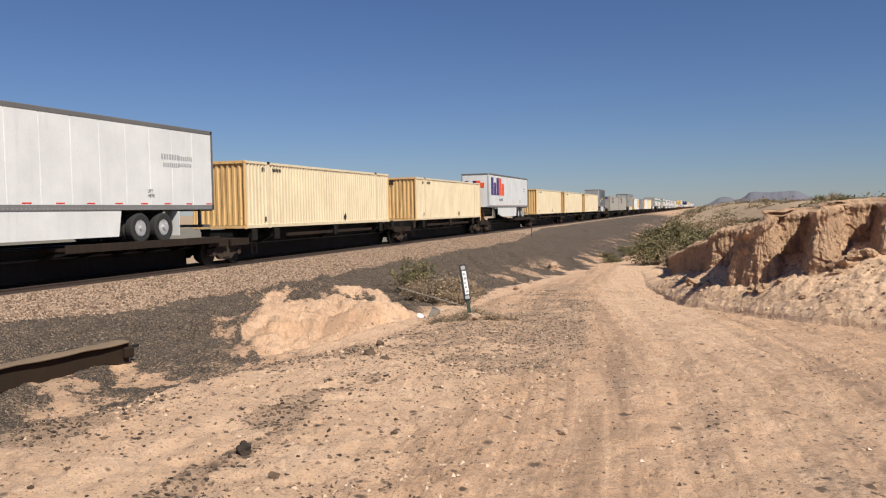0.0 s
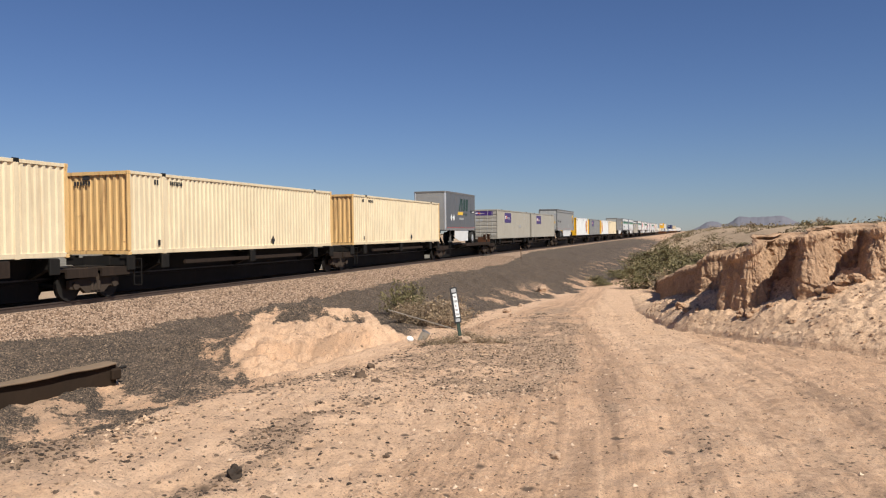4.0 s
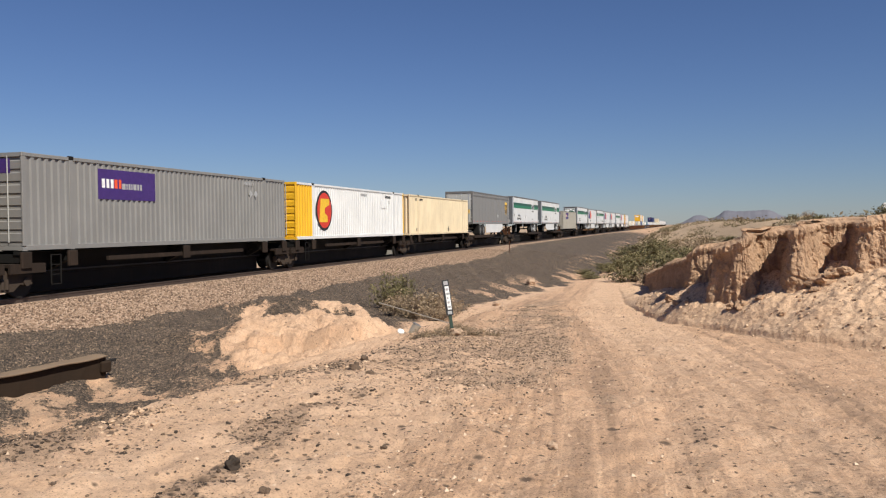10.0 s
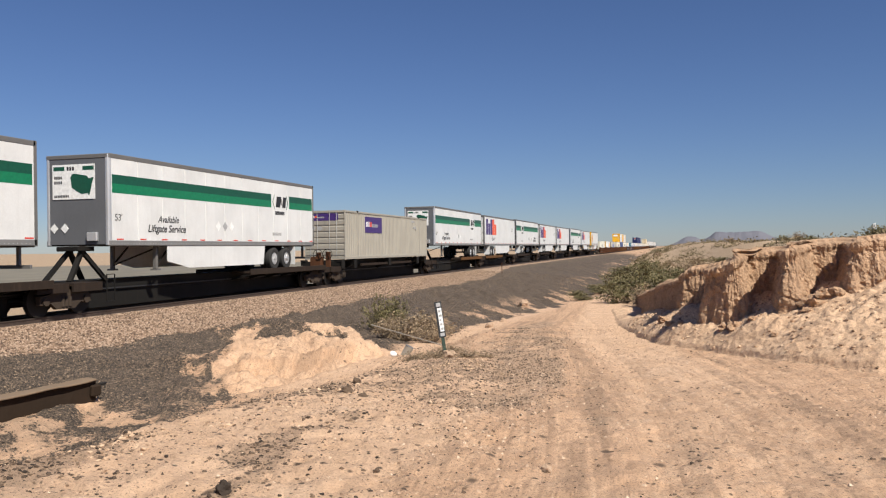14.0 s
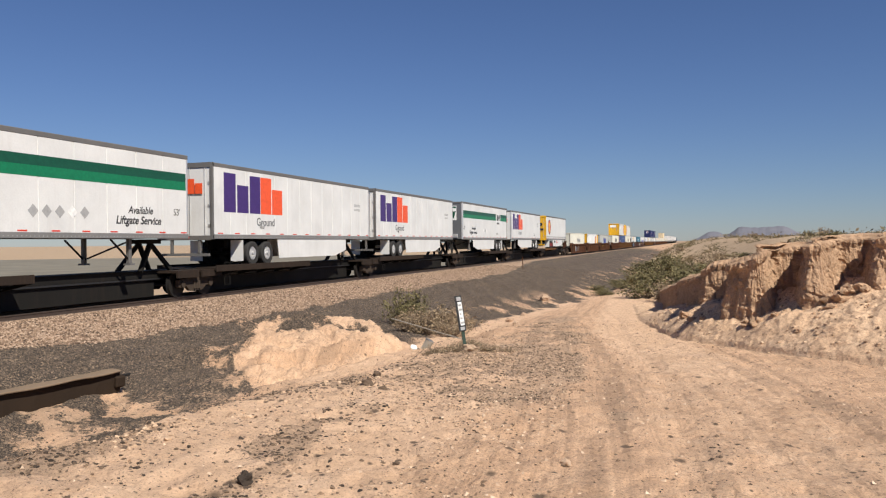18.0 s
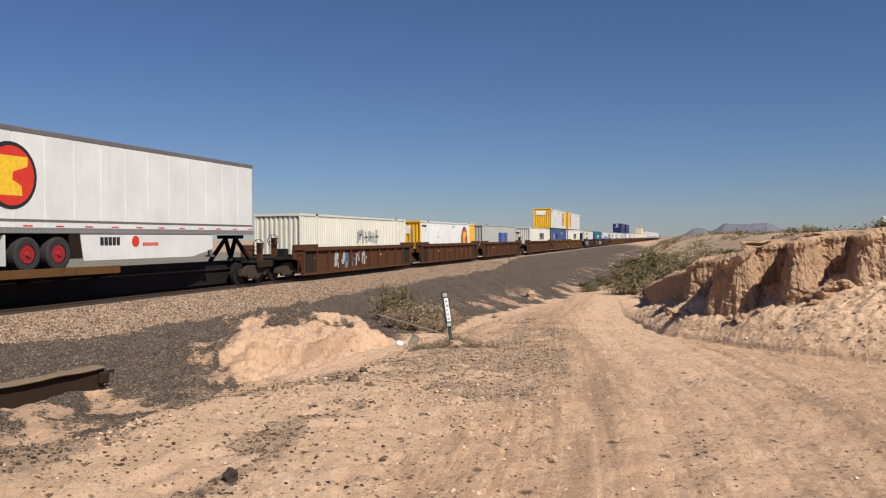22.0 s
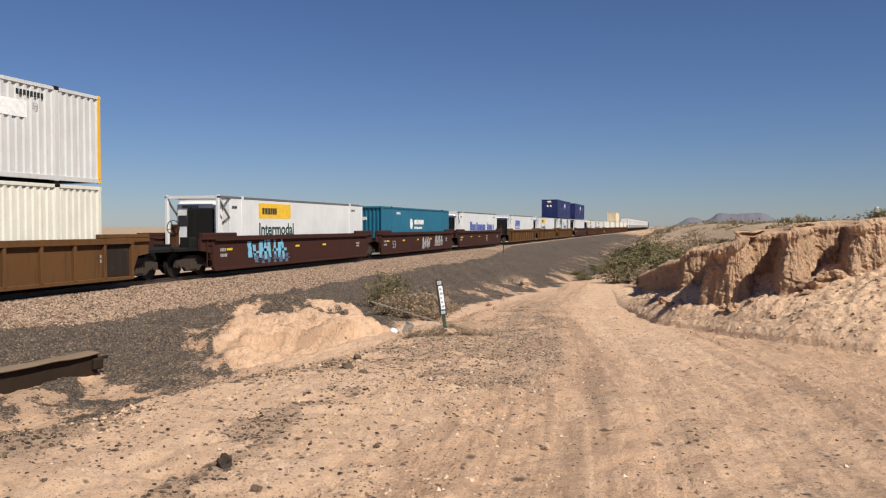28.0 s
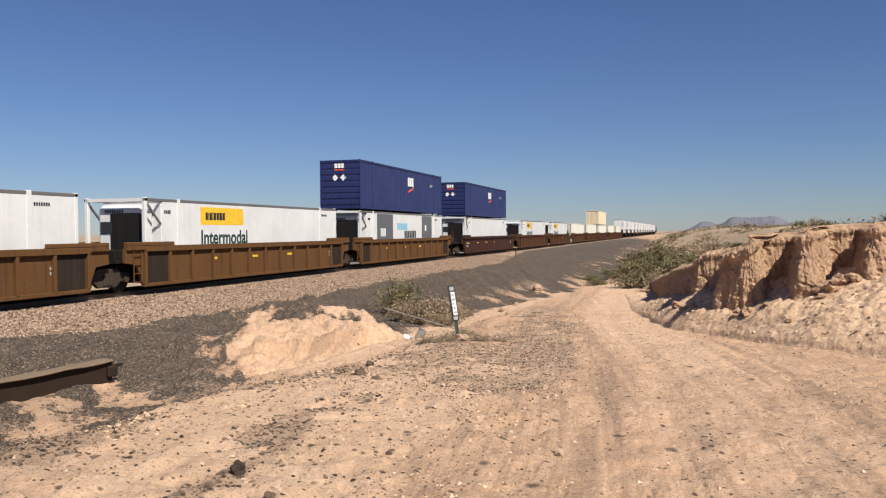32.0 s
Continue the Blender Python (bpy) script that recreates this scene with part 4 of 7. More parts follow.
    if skirt:
        for sx in (-1, 1):
            x0, x1 = sorted((sx * (HW - 0.03), sx * (HW - 0.055)))
            ya, yb = first + 1.24 * axles - (0.3 if axles == 2 else -0.1), lg - 0.3
            bm = bmesh.new()
            pts = [(pt(ya), zb), (pt(ya + 0.15), 0.27), (pt(yb - 1.4), 0.27), (pt(yb), 0.55), (pt(yb), zb)]
            va = [bm.verts.new((x1, *p)) for p in pts]
            vb = [bm.verts.new((x0, *p)) for p in pts]
            bm.faces.new(va)
            bm.faces.new(vb[::-1])
            for i in range(5):
                bm.faces.new((va[i], vb[i], vb[(i + 1) % 5], va[(i + 1) % 5]))
            bmesh.ops.recalc_face_normals(bm, faces=bm.faces)
            part("side_skirt", bm, M_WHITE, c, "white side skirt")
    RIDERS.append((c, s, DECK_Z))
    return c


# ---- railcars ----
WR = 0.4826      # wheel radius
WHEELSETS = []


def wheelset_mesh():
    bm = bmesh.new()
    cyl(bm, (0, 0, 0), (1, 0, 0), 0.085, 2.05, 12)
    for sx in (-1, 1):
        cyl(bm, (sx * 0.755, 0, 0), (1, 0, 0), WR, 0.13, 32)
        cyl(bm, (sx * 0.70, 0, 0), (1, 0, 0), WR + 0.025, 0.03, 32)
        cyl(bm, (sx * 0.80, 0, 0), (1, 0, 0), 0.15, 0.10, 16)
        for k in range(3):
            a = 2 * math.pi * k / 3
            cyl(bm, (sx * 1.03, 0.07 * math.cos(a), 0.07 * math.sin(a)), (1, 0, 0), 0.02, 0.03, 6)
    me = bpy.data.meshes.new("wheelset")
    bm.to_mesh(me)
    bm.free()
    me.materials.append(M_WHEEL)
    return me


def sideframe_mesh(sgn):
    bm = bmesh.new()
    out = [(-1.12, .40), (-1.12, .66), (-.72, .70), (-.45, .84), (.45, .84), (.72, .70), (1.12, .66), (1.12, .40), (.95, .36), (.66, .42), (.40, .22), (-.40, .22), (-.66, .42), (-.95, .36)]
    for _ in (0,):
        a = [bm.verts.new((sgn * 1.0 + .075, y, z)) for y, z in out]
        b = [bm.verts.new((sgn * 1.0 - .075, y, z)) for y, z in out]
        bm.faces.new(a)
        bm.faces.new(b[::-1])
        for i in range(len(out)):
            bm.faces.new((b[i], b[(i + 1) % len(out)], a[(i + 1) % len(out)], a[i]))
        for k in (-1, 0, 1):
            cyl(bm, (sgn * 1.07, k * .16, .45), (0, 0, 1), .065, .30, 8)
        for k in (-1, 1):
            cyl(bm, (sgn * 1.08, k * .89, WR), (1, 0, 0), .13, .10, 12)
    me = bpy.data.meshes.new("sideframe")
    bm.to_mesh(me)
    bm.free()
    me.materials.append(M_TRUCK)
    return me


WHEELSET, SIDEFRAMES = wheelset_mesh(), (sideframe_mesh(-1), sideframe_mesh(1))


def truck(car, y, s_car):
    t = part("truck", boxes((-1.05, 1.05, y - .17, y + .17, .42, .74), bevel=.03), M_BLACK, car, "two-axle truck in brown cast steel")
    for me in SIDEFRAMES:
        shared("sideframe", me, t, pose(0, y, 0))
    for k in (-1, 1):
        w = shared("wheelset", WHEELSET, t, pose(0, y + .89 * k, WR))
        WHEELSETS.append((w, s_car + y + .89 * k, y + .89 * k))


def brake_wheel(car, y, z, x=0.9):
    bm = bmesh.new()
    n, r = 18, 0.28
    for k in range(n):
        a, b = 2 * math.pi * k / n, 2 * math.pi * (k + 1) / n
        beam(bm, (x + r * math.cos(a), y, z + r * math.sin(a)), (x + r * math.cos(b), y, z + r * math.sin(b)), .025, .025)
    for k in range(4):
        a = math.pi * k / 2 + .4
        beam(bm, (x, y, z), (x + r * math.cos(a), y, z + r * math.sin(a)), .02, .02)
    part("brake_wheel", bm, M_BLACK, car)
    part("brake_stand", boxes((x - .12, x + .12, y + .03, y + .2, z - .75, z + .12)), M_RUST, car)


def ladder(car, x, y, z0, z1, material):
    bm = bmesh.new()
    for k in (-.2, .2):
        beam(bm, (x, y + k, z0), (x, y + k, z1), .03, .03)
    n = int((z1 - z0) / .3)
    for i in range(n + 1):
        beam(bm, (x, y - .2, z0 + i * .3), (x, y + .2, z0 + i * .3), .025, .025)
    part("ladder", bm, material, car)


def spine_unit(s0, s1, load, rear_near=True, near_end=False, far_end=False, load_len=L53, stand=False):
    """One platform of an articulated spine car between two trucks."""
    L = s1 - s0
    car = thing("spine_car", "rusty black skeleton flatcar platform with grimy trucks", "railcar", "platforms of the train")
    part("centre_sill", boxes((-.33, .33, .2, L - .2, .64, 1.02)), M_BLACK, car)
    part("fish_belly", boxes((-.32, .32, 1.6, L - 1.6, .08, .63)), M_BLACK, car)
    part("top_plate", boxes((-.42, .42, .2, L - .2, 1.022, 1.05)), M_BLACK, car)
    part("hose_line", boxes((.36, .41, .4, L - .4, .70, .75)), M_INK, car)
    truck(car, 1.5 if near_end else 0.0, s0)
    if far_end:
        truck(car, L - 1.5, s0)
    for y0, y1 in ((.1, 1.45), (L - 1.45, L - .1)):
        part("end_deck", boxes((-1.28, 1.28, y0, y1, .93, 1.02), (-1.28, -1.2, y0, y1, .74, .93), (1.2, 1.28, y0, y1, .74, .93)), M_DECK, car, "grimy brown end deck")
    step_y = 1.9
    ladder(car, 1.25, step_y, .35, 1.25, M_BLACK)
    if load == "box":
        part("raised_sill", boxes((-.55, .55, 1.3, L - 1.3, 1.052, 1.36)), M_BLACK, car)
        off = (L - load_len) / 2
        for y in (off + .1, off + POST, off + load_len / 2, L - off - POST, L - off - .1):
            bm = boxes((-1.3, 1.3, y - .12, y + .12, 1.05, 1.30))
            for sx in (-1, 1):
                beam(bm, (sx * .3, y, .75), (sx * 1.2, y, 1.18), .2, .14)
                box(bm, sx * 1.15 - .16, sx * 1.15 + .16, y - .16, y + .16, 1.28, 1.385)
            part("cross_arm", bm, M_BLACK, car)
            part("corner_guide", boxes((1.26, 1.34, y - .2, y + .2, .88, 1.36), bevel=.015), M_BLACK if int(y) % 2 else M_DECK, car)
        part("side_rail", boxes((1.12, 1.22, L * .25, L * .75, .98, 1.12), (-1.22, -1.12, L * .25, L * .75, .98, 1.12)), M_DECK, car, "brown side rail")
    else:
        a, b = (.9, min(L - 1, 9.0)) if rear_near else (max(1, L - 9.0), L - .9)
        part("wheel_deck", boxes((-1.36, -.45, a, b, .97, 1.075), (.45, 1.36, a, b, .97, 1.075)), M_DECK, car, "worn brown wheel deck")
        part("deck_edge", boxes((1.36, 1.42, a, b, .90, 1.16), (-1.42, -1.36, a, b, .90, 1.16), bevel=.01), M_OCHRE if int(s0) % 3 == 0 else M_DECK, car, "ochre kerb along the deck")
        n = max(2, int((b - a) / 1.6))
        for i in range(n + 1):
            y = a + .1 + (b - a - .2) * i / n
            for sx in (-1, 1):
                part("bracket", beam(bmesh.new(), (sx * .3, y, .7), (sx * 1.34, y, .93), .12, .1), M_BLACK, car)
        y = L - 1.7 if rear_near else 1.7
        hitch = part("hitch", boxes((-.45, .45, y - .4, y + .4, 2.04, 2.2), bevel=.02), M_BLACK, car, "black kingpin stand")
        for sx in (-1, 1):
            for q in (-.9, .9):
                part("strut", beam(bmesh.new(), (sx * .5, y + q, 1.02), (sx * .25, y, 2.05), .16, .12), M_BLACK, hitch)
    if far_end:
        brake_wheel(car, L - .5, 1.72, .75)
    if stand:
        brake_wheel(car, -1.0, 1.62, .0)
        part("equipment_box", boxes((.2, .85, -.75, -.3, 1.02, 1.95), bevel=.02), M_DECK, car, "grimy brown equipment box")
    if near_end:
        brake_wheel(car, .45, 1.75)
        part("equipment_box", boxes((-.1, .55, .3, .75, 1.02, 1.6), bevel=.02), M_RUST, car, "grimy brown equipment box")
        part("coupler", boxes((-.15, .15, -.75, .2, .72, .98), bevel=.03), M_WHEEL, car)
    RIDERS.append((car, s0, RAIL))
    return car


def well_unit(s0, s1, body, smooth=False, near_end=False, far_end=False, word=None):
    """One well of an articulated well car: two deep side walls between end platforms."""
    L = s1 - s0
    kind = "smooth-sided maroon well car platform, stained and scuffed" if smooth else "ribbed rusty brown well car platform with grimy ends"
    car = thing("well_car", kind, "railcar", "platforms of the train")
    a, b = (2.6 if near_end else 1.35), L - (2.6 if far_end else 1.35)
    zb, zt, xo = .20, 1.50, 1.52
    for sx in (-1, 1):
        x0, x1 = sorted((sx * (xo - .07), sx * (xo - .10)))
        part("side_wall", boxes((x0, x1, a, b, zb, zt)), body, car)
        x0, x1 = sorted((sx * (xo + .03), sx * (xo - .16)))
        part("top_chord", boxes((x0, x1, a - .9, b + .9, zt - .05, zt + .09), bevel=.012), body, car)
        part("bottom_chord", boxes((x0, x1, a, b, zb - .04, zb + .08), bevel=.012), body, car)
        for ya, yb in ((a - .9, a + 1.7), (b - 1.7, b + .9)):
            part("raised_chord", boxes((x0, x1, ya, yb, zt + .092, zt + .23), bevel=.02), body, car)
        part("chord_lip", boxes((*sorted((sx * (xo + .03), sx * (xo + .06))), a, b, zt - .10, zt - .03)), body, car)
        if not smooth:
            for ya in (a + .14, b - 1.4):
                part("end_panel", boxes((*sorted((sx * (xo - .07), sx * (xo - .06))), ya, ya + 1.26, zb + .1, zt - .1)), M_DECK, car, "dark grimy end panel")
            n = round((b - a) / 1.45)
            for i in range(n + 1):
                y = a + .06 + (b - a - .12) * i / n
                xa, xb = sorted((sx * (xo - .07), sx * (xo + .045)))
                part("rib", boxes((xa, xb, y - .06, y + .06, zb + .06, zt - .05), bevel=.01), body, car)
        else:
            xa, xb = sorted((sx * (xo - .07), sx * (xo - .055)))
            part("smooth_skin", boxes((xa, xb, a + .02, b - .02, zb + .08, zt - .05)), body, car)
        # sloping end pieces over the trucks
        for ye, d in ((a, -1), (b, 1)):
            bm = bmesh.new()
            x0, x1 = sorted((sx * (xo - .06), sx * (xo - .16)))
            pts = [(ye, zb + .05), (ye, zt), (ye + d * .95, zt), (ye + d * .95, 1.02), (ye + d * .35, .95)]
            va, vb = [bm.verts.new((x1, *p)) for p in pts], [bm.verts.new((x0, *p)) for p in pts]
            bm.faces.new(va)
            bm.faces.new(vb[::-1])
            for i in range(5):
                bm.faces.new((va[i], vb[i], vb[(i + 1) % 5], va[(i + 1) % 5]))
            bmesh.ops.recalc_face_normals(bm, faces=bm.faces)
            part("end_gusset", bm, body, car)
    part("well_floor", boxes((-1.4, 1.4, a, b, .30, .415)), M_BLACK, car)
    part("bulkhead", boxes((-1.42, 1.42, a - .06, a, .3, 1.25)), M_BLACK, car)
    part("bulkhead", boxes((-1.42, 1.42, b, b + .06, .3, 1.25)), M_BLACK, car)
    for y0, y1 in ((.12, a), (b, L - .12)):
        part("end_platform", boxes((-1.3, 1.3, y0, y1, 1.02, 1.14), (-.4, .4, y0, y1, .70, 1.02)), M_BLACK, car)
    truck(car, 1.7 if near_end else 0.0, s0)
    if far_end:
        truck(car, L - 1.7, s0)
    rng = random.Random(int(s0))
    for y in (a - .45, b + .45):
        part("grab_iron", beam(beam(beam(bmesh.new(), (1.3, y - .3, 1.14), (1.3, y - .3, 1.62), .03, .03), (1.3, y + .3, 1.14), (1.3, y + .3, 1.62), .03, .03), (1.3, y - .3, 1.62), (1.3, y + .3, 1.62), .03, .03), body, car)
        part("valve_box", boxes((.3, .8, y - .2, y + .25, 1.14, 1.14 + rng.uniform(.25, .45)), bevel=.02), M_BLACK, car)
    ladder(car, 1.5, a - .35, .35, 1.5, body)
    if near_end:
        brake_wheel(car, .8, 1.95, .8)
        part("coupler", boxes((-.15, .15, -.3, .5, .72, .98), bevel=.03), M_WHEEL, car)
    # small stencilling as plain bars
    x = xo - .055 if smooth else xo - .07
    marks("stencil", car, M_INKGREY, bars(a + .5, .95, .13, (.6, .6, .6, .6)) + bars(a + .5, .72, .13, (.6,) * 5) + bars(b - 1.6, .95, .10, (.6,) * 6) + bars(b - 1.6, .8, .10, (.6,) * 5), x, "worn white stencilling")
    if word:
        words(car, word, a + 3.2, .45, .62, M_INKGREY, x, label="worn stencilled number")
    marks("reflector", car, M_AMBER, [rect(a + 1 + k * 3.2, a + 1.45 + k * 3.2, .98, 1.07) for k in range(4)], x)
    RIDERS.append((car, s0, RAIL))
    return car


# ---- the train, from its head past the camera ----
EXP, EXPF = "white box trailer with a purple and orange delivery mark", "trailers with a purple and orange mark"


def express_trailer(s, rear_near, big=True):
    t = trailer(s, M_WHITE, EXP, rear_near, doors=M_WHITE, group=EXPF, zt=4.2)
    x = HW - .012
    if big:
        y = 1.0 if rear_near else 1.1
        express_mark(t, x, y - (.15 if rear_near else .35), 2.24, 1.62, M_PURPLE, M_REDORANGE)
        words(t, "Ground", y + 2.4, 1.72, .5, M_DARKGREY, x, bold=.01)
    else:
        marks("lettering", t, M_INKGREY, bars(13.0, 2.95, .2, (.5,) * 7) + bars(13.1, 2.68, .16, (.5,) * 8), x)
    marks("lettering", t, M_INKGREY, bars(14.0, 2.95, .16, (.5,) * 7) + bars(14.0, 2.72, .13, (.5,) * 8), x)
    words(t, "LIFT\nHERE", 3.7 if rear_near else 12.2, 1.75, .16, M_INK, x)
    express_mark(t, 0.01, -.95, 2.95, .6, M_PURPLE, M_REDORANGE, face="near")
    return t


def carrier_trailer(s, rear_near, skirt=False):
    t = trailer(s, M_WHITE, "white box trailer with a broad green stripe", rear_near, nose=M_DARKGREY, doors=M_DARKGREY, skirt=skirt, panels=11, group="trailers with a green stripe", zt=4.29)
    x = HW - .012
    ya = 12.4 if not rear_near else 4.2
    for y0, y1 in ((.18, ya - .9), (ya + .95, L53 - .18)):
        marks("stripe", t, M_GREEN, [rect(y0, y1, 3.27, 3.58)], x, "dark green upper stripe")
        marks("stripe", t, M_LEAFGREEN, [rect(y0, y1, 2.95, 3.27)], x, "green lower stripe")
    marks("logo", t, M_INK, [rect(ya - .45, ya + .0, 2.98, 3.5, .12), rect(ya + .08, ya + .16, 3.1, 3.4), rect(ya + .2, ya + .55, 2.98, 3.5, .12)], x, "black blocks of a carrier mark")
    marks("logo", t, M_GREEN, [[(ya - .78, 3.23), (ya - .58, 2.9), (ya - .54, 2.9), (ya - .72, 3.23), (ya - .54, 3.57), (ya - .58, 3.57)], [(ya + .84, 3.23), (ya + .66, 3.57), (ya + .62, 3.57), (ya + .78, 3.23), (ya + .62, 2.9), (ya + .66, 2.9)]], x)
    marks("lettering", t, M_INK, bars(ya - .5, 2.62, .17, (.6,) * 8, .1), x)
    yt = 2.1 if not rear_near else 12.1
    words(t, "Available", yt + .62, 2.0, .36, M_INK, x, bold=.014, lean=.25)
    words(t, "Liftgate Service", yt, 1.64, .385, M_INK, x, bold=.02, lean=.25)
    words(t, "53'", .3 if not rear_near else 15.2, 2.0, .34, M_INK, x)
    placards(t, x, 6.85 if not rear_near else 8.6, 1.95, .2, (1,) if not rear_near else (0, 1, 2, 4), 3 if not rear_near else 5)
    marks("lettering", t, M_INKGREY, bars(ya - .8, 1.62, .14, (.5,) * 10, .15), x)
    if not rear_near:
        marks("sign_panel", t, M_PALE, [rect(-1.0, .75, 2.75, 3.95)], 0.0, "white sign panel with a green map", face="near")
        marks("logo", t, M_GREEN, [rect(-.95, -.5, 3.74, 3.88), rect(.25, .70, 3.74, 3.88),
                                   [(-.25, 3.5), (-.2, 3.15), (0, 3.02), (.2, 2.92), (.45, 2.95), (.5, 2.85), (.56, 3.0), (.62, 3.25), (.7, 3.5), (.5, 3.45), (.4, 3.55), (.2, 3.58), (0, 3.62), (-.18, 3.62)]], .004, face="near")
        marks("lettering", t, M_INK, bars(-.92, 3.45, .1, (.6,) * 4) + bars(-.92, 3.28, .1, (.6,) * 4) + bars(-.92, 2.82, .08, (.6,) * 9) + bars(-.4, 3.74, .13, (.6,) * 3), .004, face="near")
        placards(t, 0.0, -.95, 1.75, .17, (), 2, face="near")
        part("air_line_box", boxes((.45, .85, -.1, .02, 1.3, 1.6), bevel=.02), M_ALU, t)
    else:
        marks("sign_panel", t, M_GREEN, [rect(-.9, .7, 2.3, 3.8)], 0.035, "green sign panel", face="near")
    return t


def parcel_trailer(s, wide):
    body = M_UPSGREY if wide else M_SLATE
    t = trailer(s, body, "silver grey box trailer with a small brown shield mark", True, doors=M_GREY, nose=M_GREY, bottom=body, skirt=True, rim=2, group="silver grey trailers")
    x = HW - .012
    shield_mark(t, x, 14.6, 2.78, 1.12, 1.38)
    words(t, "53", 15.3, 1.62, .26, M_INK, x)
    if wide:
        marks("lettering", t, M_INK, bars(.95, 2.27, .36, (.6, .6, .6)), x)
        words(t, "Freight", 2.12, 2.27, .46, M_INK, x, bold=.012)
    marks("band", t, M_MIDGREY, [rect(.1, 16.0, 3.62, 3.78)], x, "darker band under the roof rail")
    marks("sign_panel", t, M_GOLD, [rect(.45, 1.02, 2.08, 2.42)], -.03, "yellow sign", face="near")
    marks("patch", t, M_PALE, [[(10.6 + .12 * math.cos(k), 1.9 + .18 * math.sin(k)) for k in (0, 1.2, 2.4, 3.6, 4.8)]], x)
    return t


def cream_box(s, rusty=True):
    c = container(s, SPINE_Z, M_CREAM, "faded cream steel container with rust stains" if rusty else "faded cream steel container", end=M_CREAMRUST if rusty else M_CREAM, group="cream containers")
    marks("lettering", c, M_INK, bars(2.35, 2.5, .15, (.5,) * 7), HW - .02)
    marks("lettering", c, M_INK, bars(1.45, 2.48, .18, (.5, .5)) + bars(1.6, .3, .2, (.7,)), HW - .02)
    marks("patch", c, M_INK, [[(9.9, .62), (9.73, .40), (9.9, .16), (10.07, .40)]], HW - .02, "dark diamond patch")
    marks("lettering", c, M_INK, bars(-.95, 2.42, .15, (.55,) * 6), -.02, face="near")
    marks("patch", c, M_INK, [[(-.62, 2.62), (-.3, 2.6), (-.28, 2.74), (-.58, 2.76)]], -.03, "scorched dark patch", face="near")
    return c


def yellow_white_box(s, z, mark_far, group="white containers with yellow ends"):
    c = container(s, z, M_DULLWHITE if z > 2 else M_WHITE, "white steel container with golden yellow ends", end=M_YELLOW, near="ribs" if mark_far else "doors",
                  strip_near=None if mark_far else M_YELLOW, strip_far=M_YELLOW if mark_far else None, group=group)
    for ob in c.children:
        if not mark_far and ob.name.startswith("door"):
            ob.data.materials[0] = M_YELLOW
    oval_mark(c, HW - .018, L53 - 3.55 if mark_far else 3.35, 1.52, 1.02, 1.08)
    small_print(c, HW - .018, .5 if mark_far else 12.6, 2.45, n=8, size=.16)
    marks("lettering", c, M_INKGREY, bars(8.6, 2.5, .12, (.6,) * 9), HW - .018)
    marks("patch", c, M_PALE, [rect(4.1, 5.3, 1.7, 2.2)] if mark_far else [rect(11.9, 13.0, 1.8, 2.3)], HW - .018, "pale patched rectangle")
    words(c, "53", 1.1 if mark_far else 13.2, 2.1, .25, M_INKGREY, HW - .018)
    if mark_far:
        marks("sign_panel", c, M_PALE, [rect(-.9, .5, 1.95, 2.55)], -.03, "white sign panel", face="near")
        words(c, "53", -.35, 1.62, .32, M_INKGREY, -.02, face="near")
        marks("lettering", c, M_INKGREY, [rect(.62, .74, .95 + k * .17, 1.07 + k * .17) for k in range(9)], -.02, face="near")
    return c


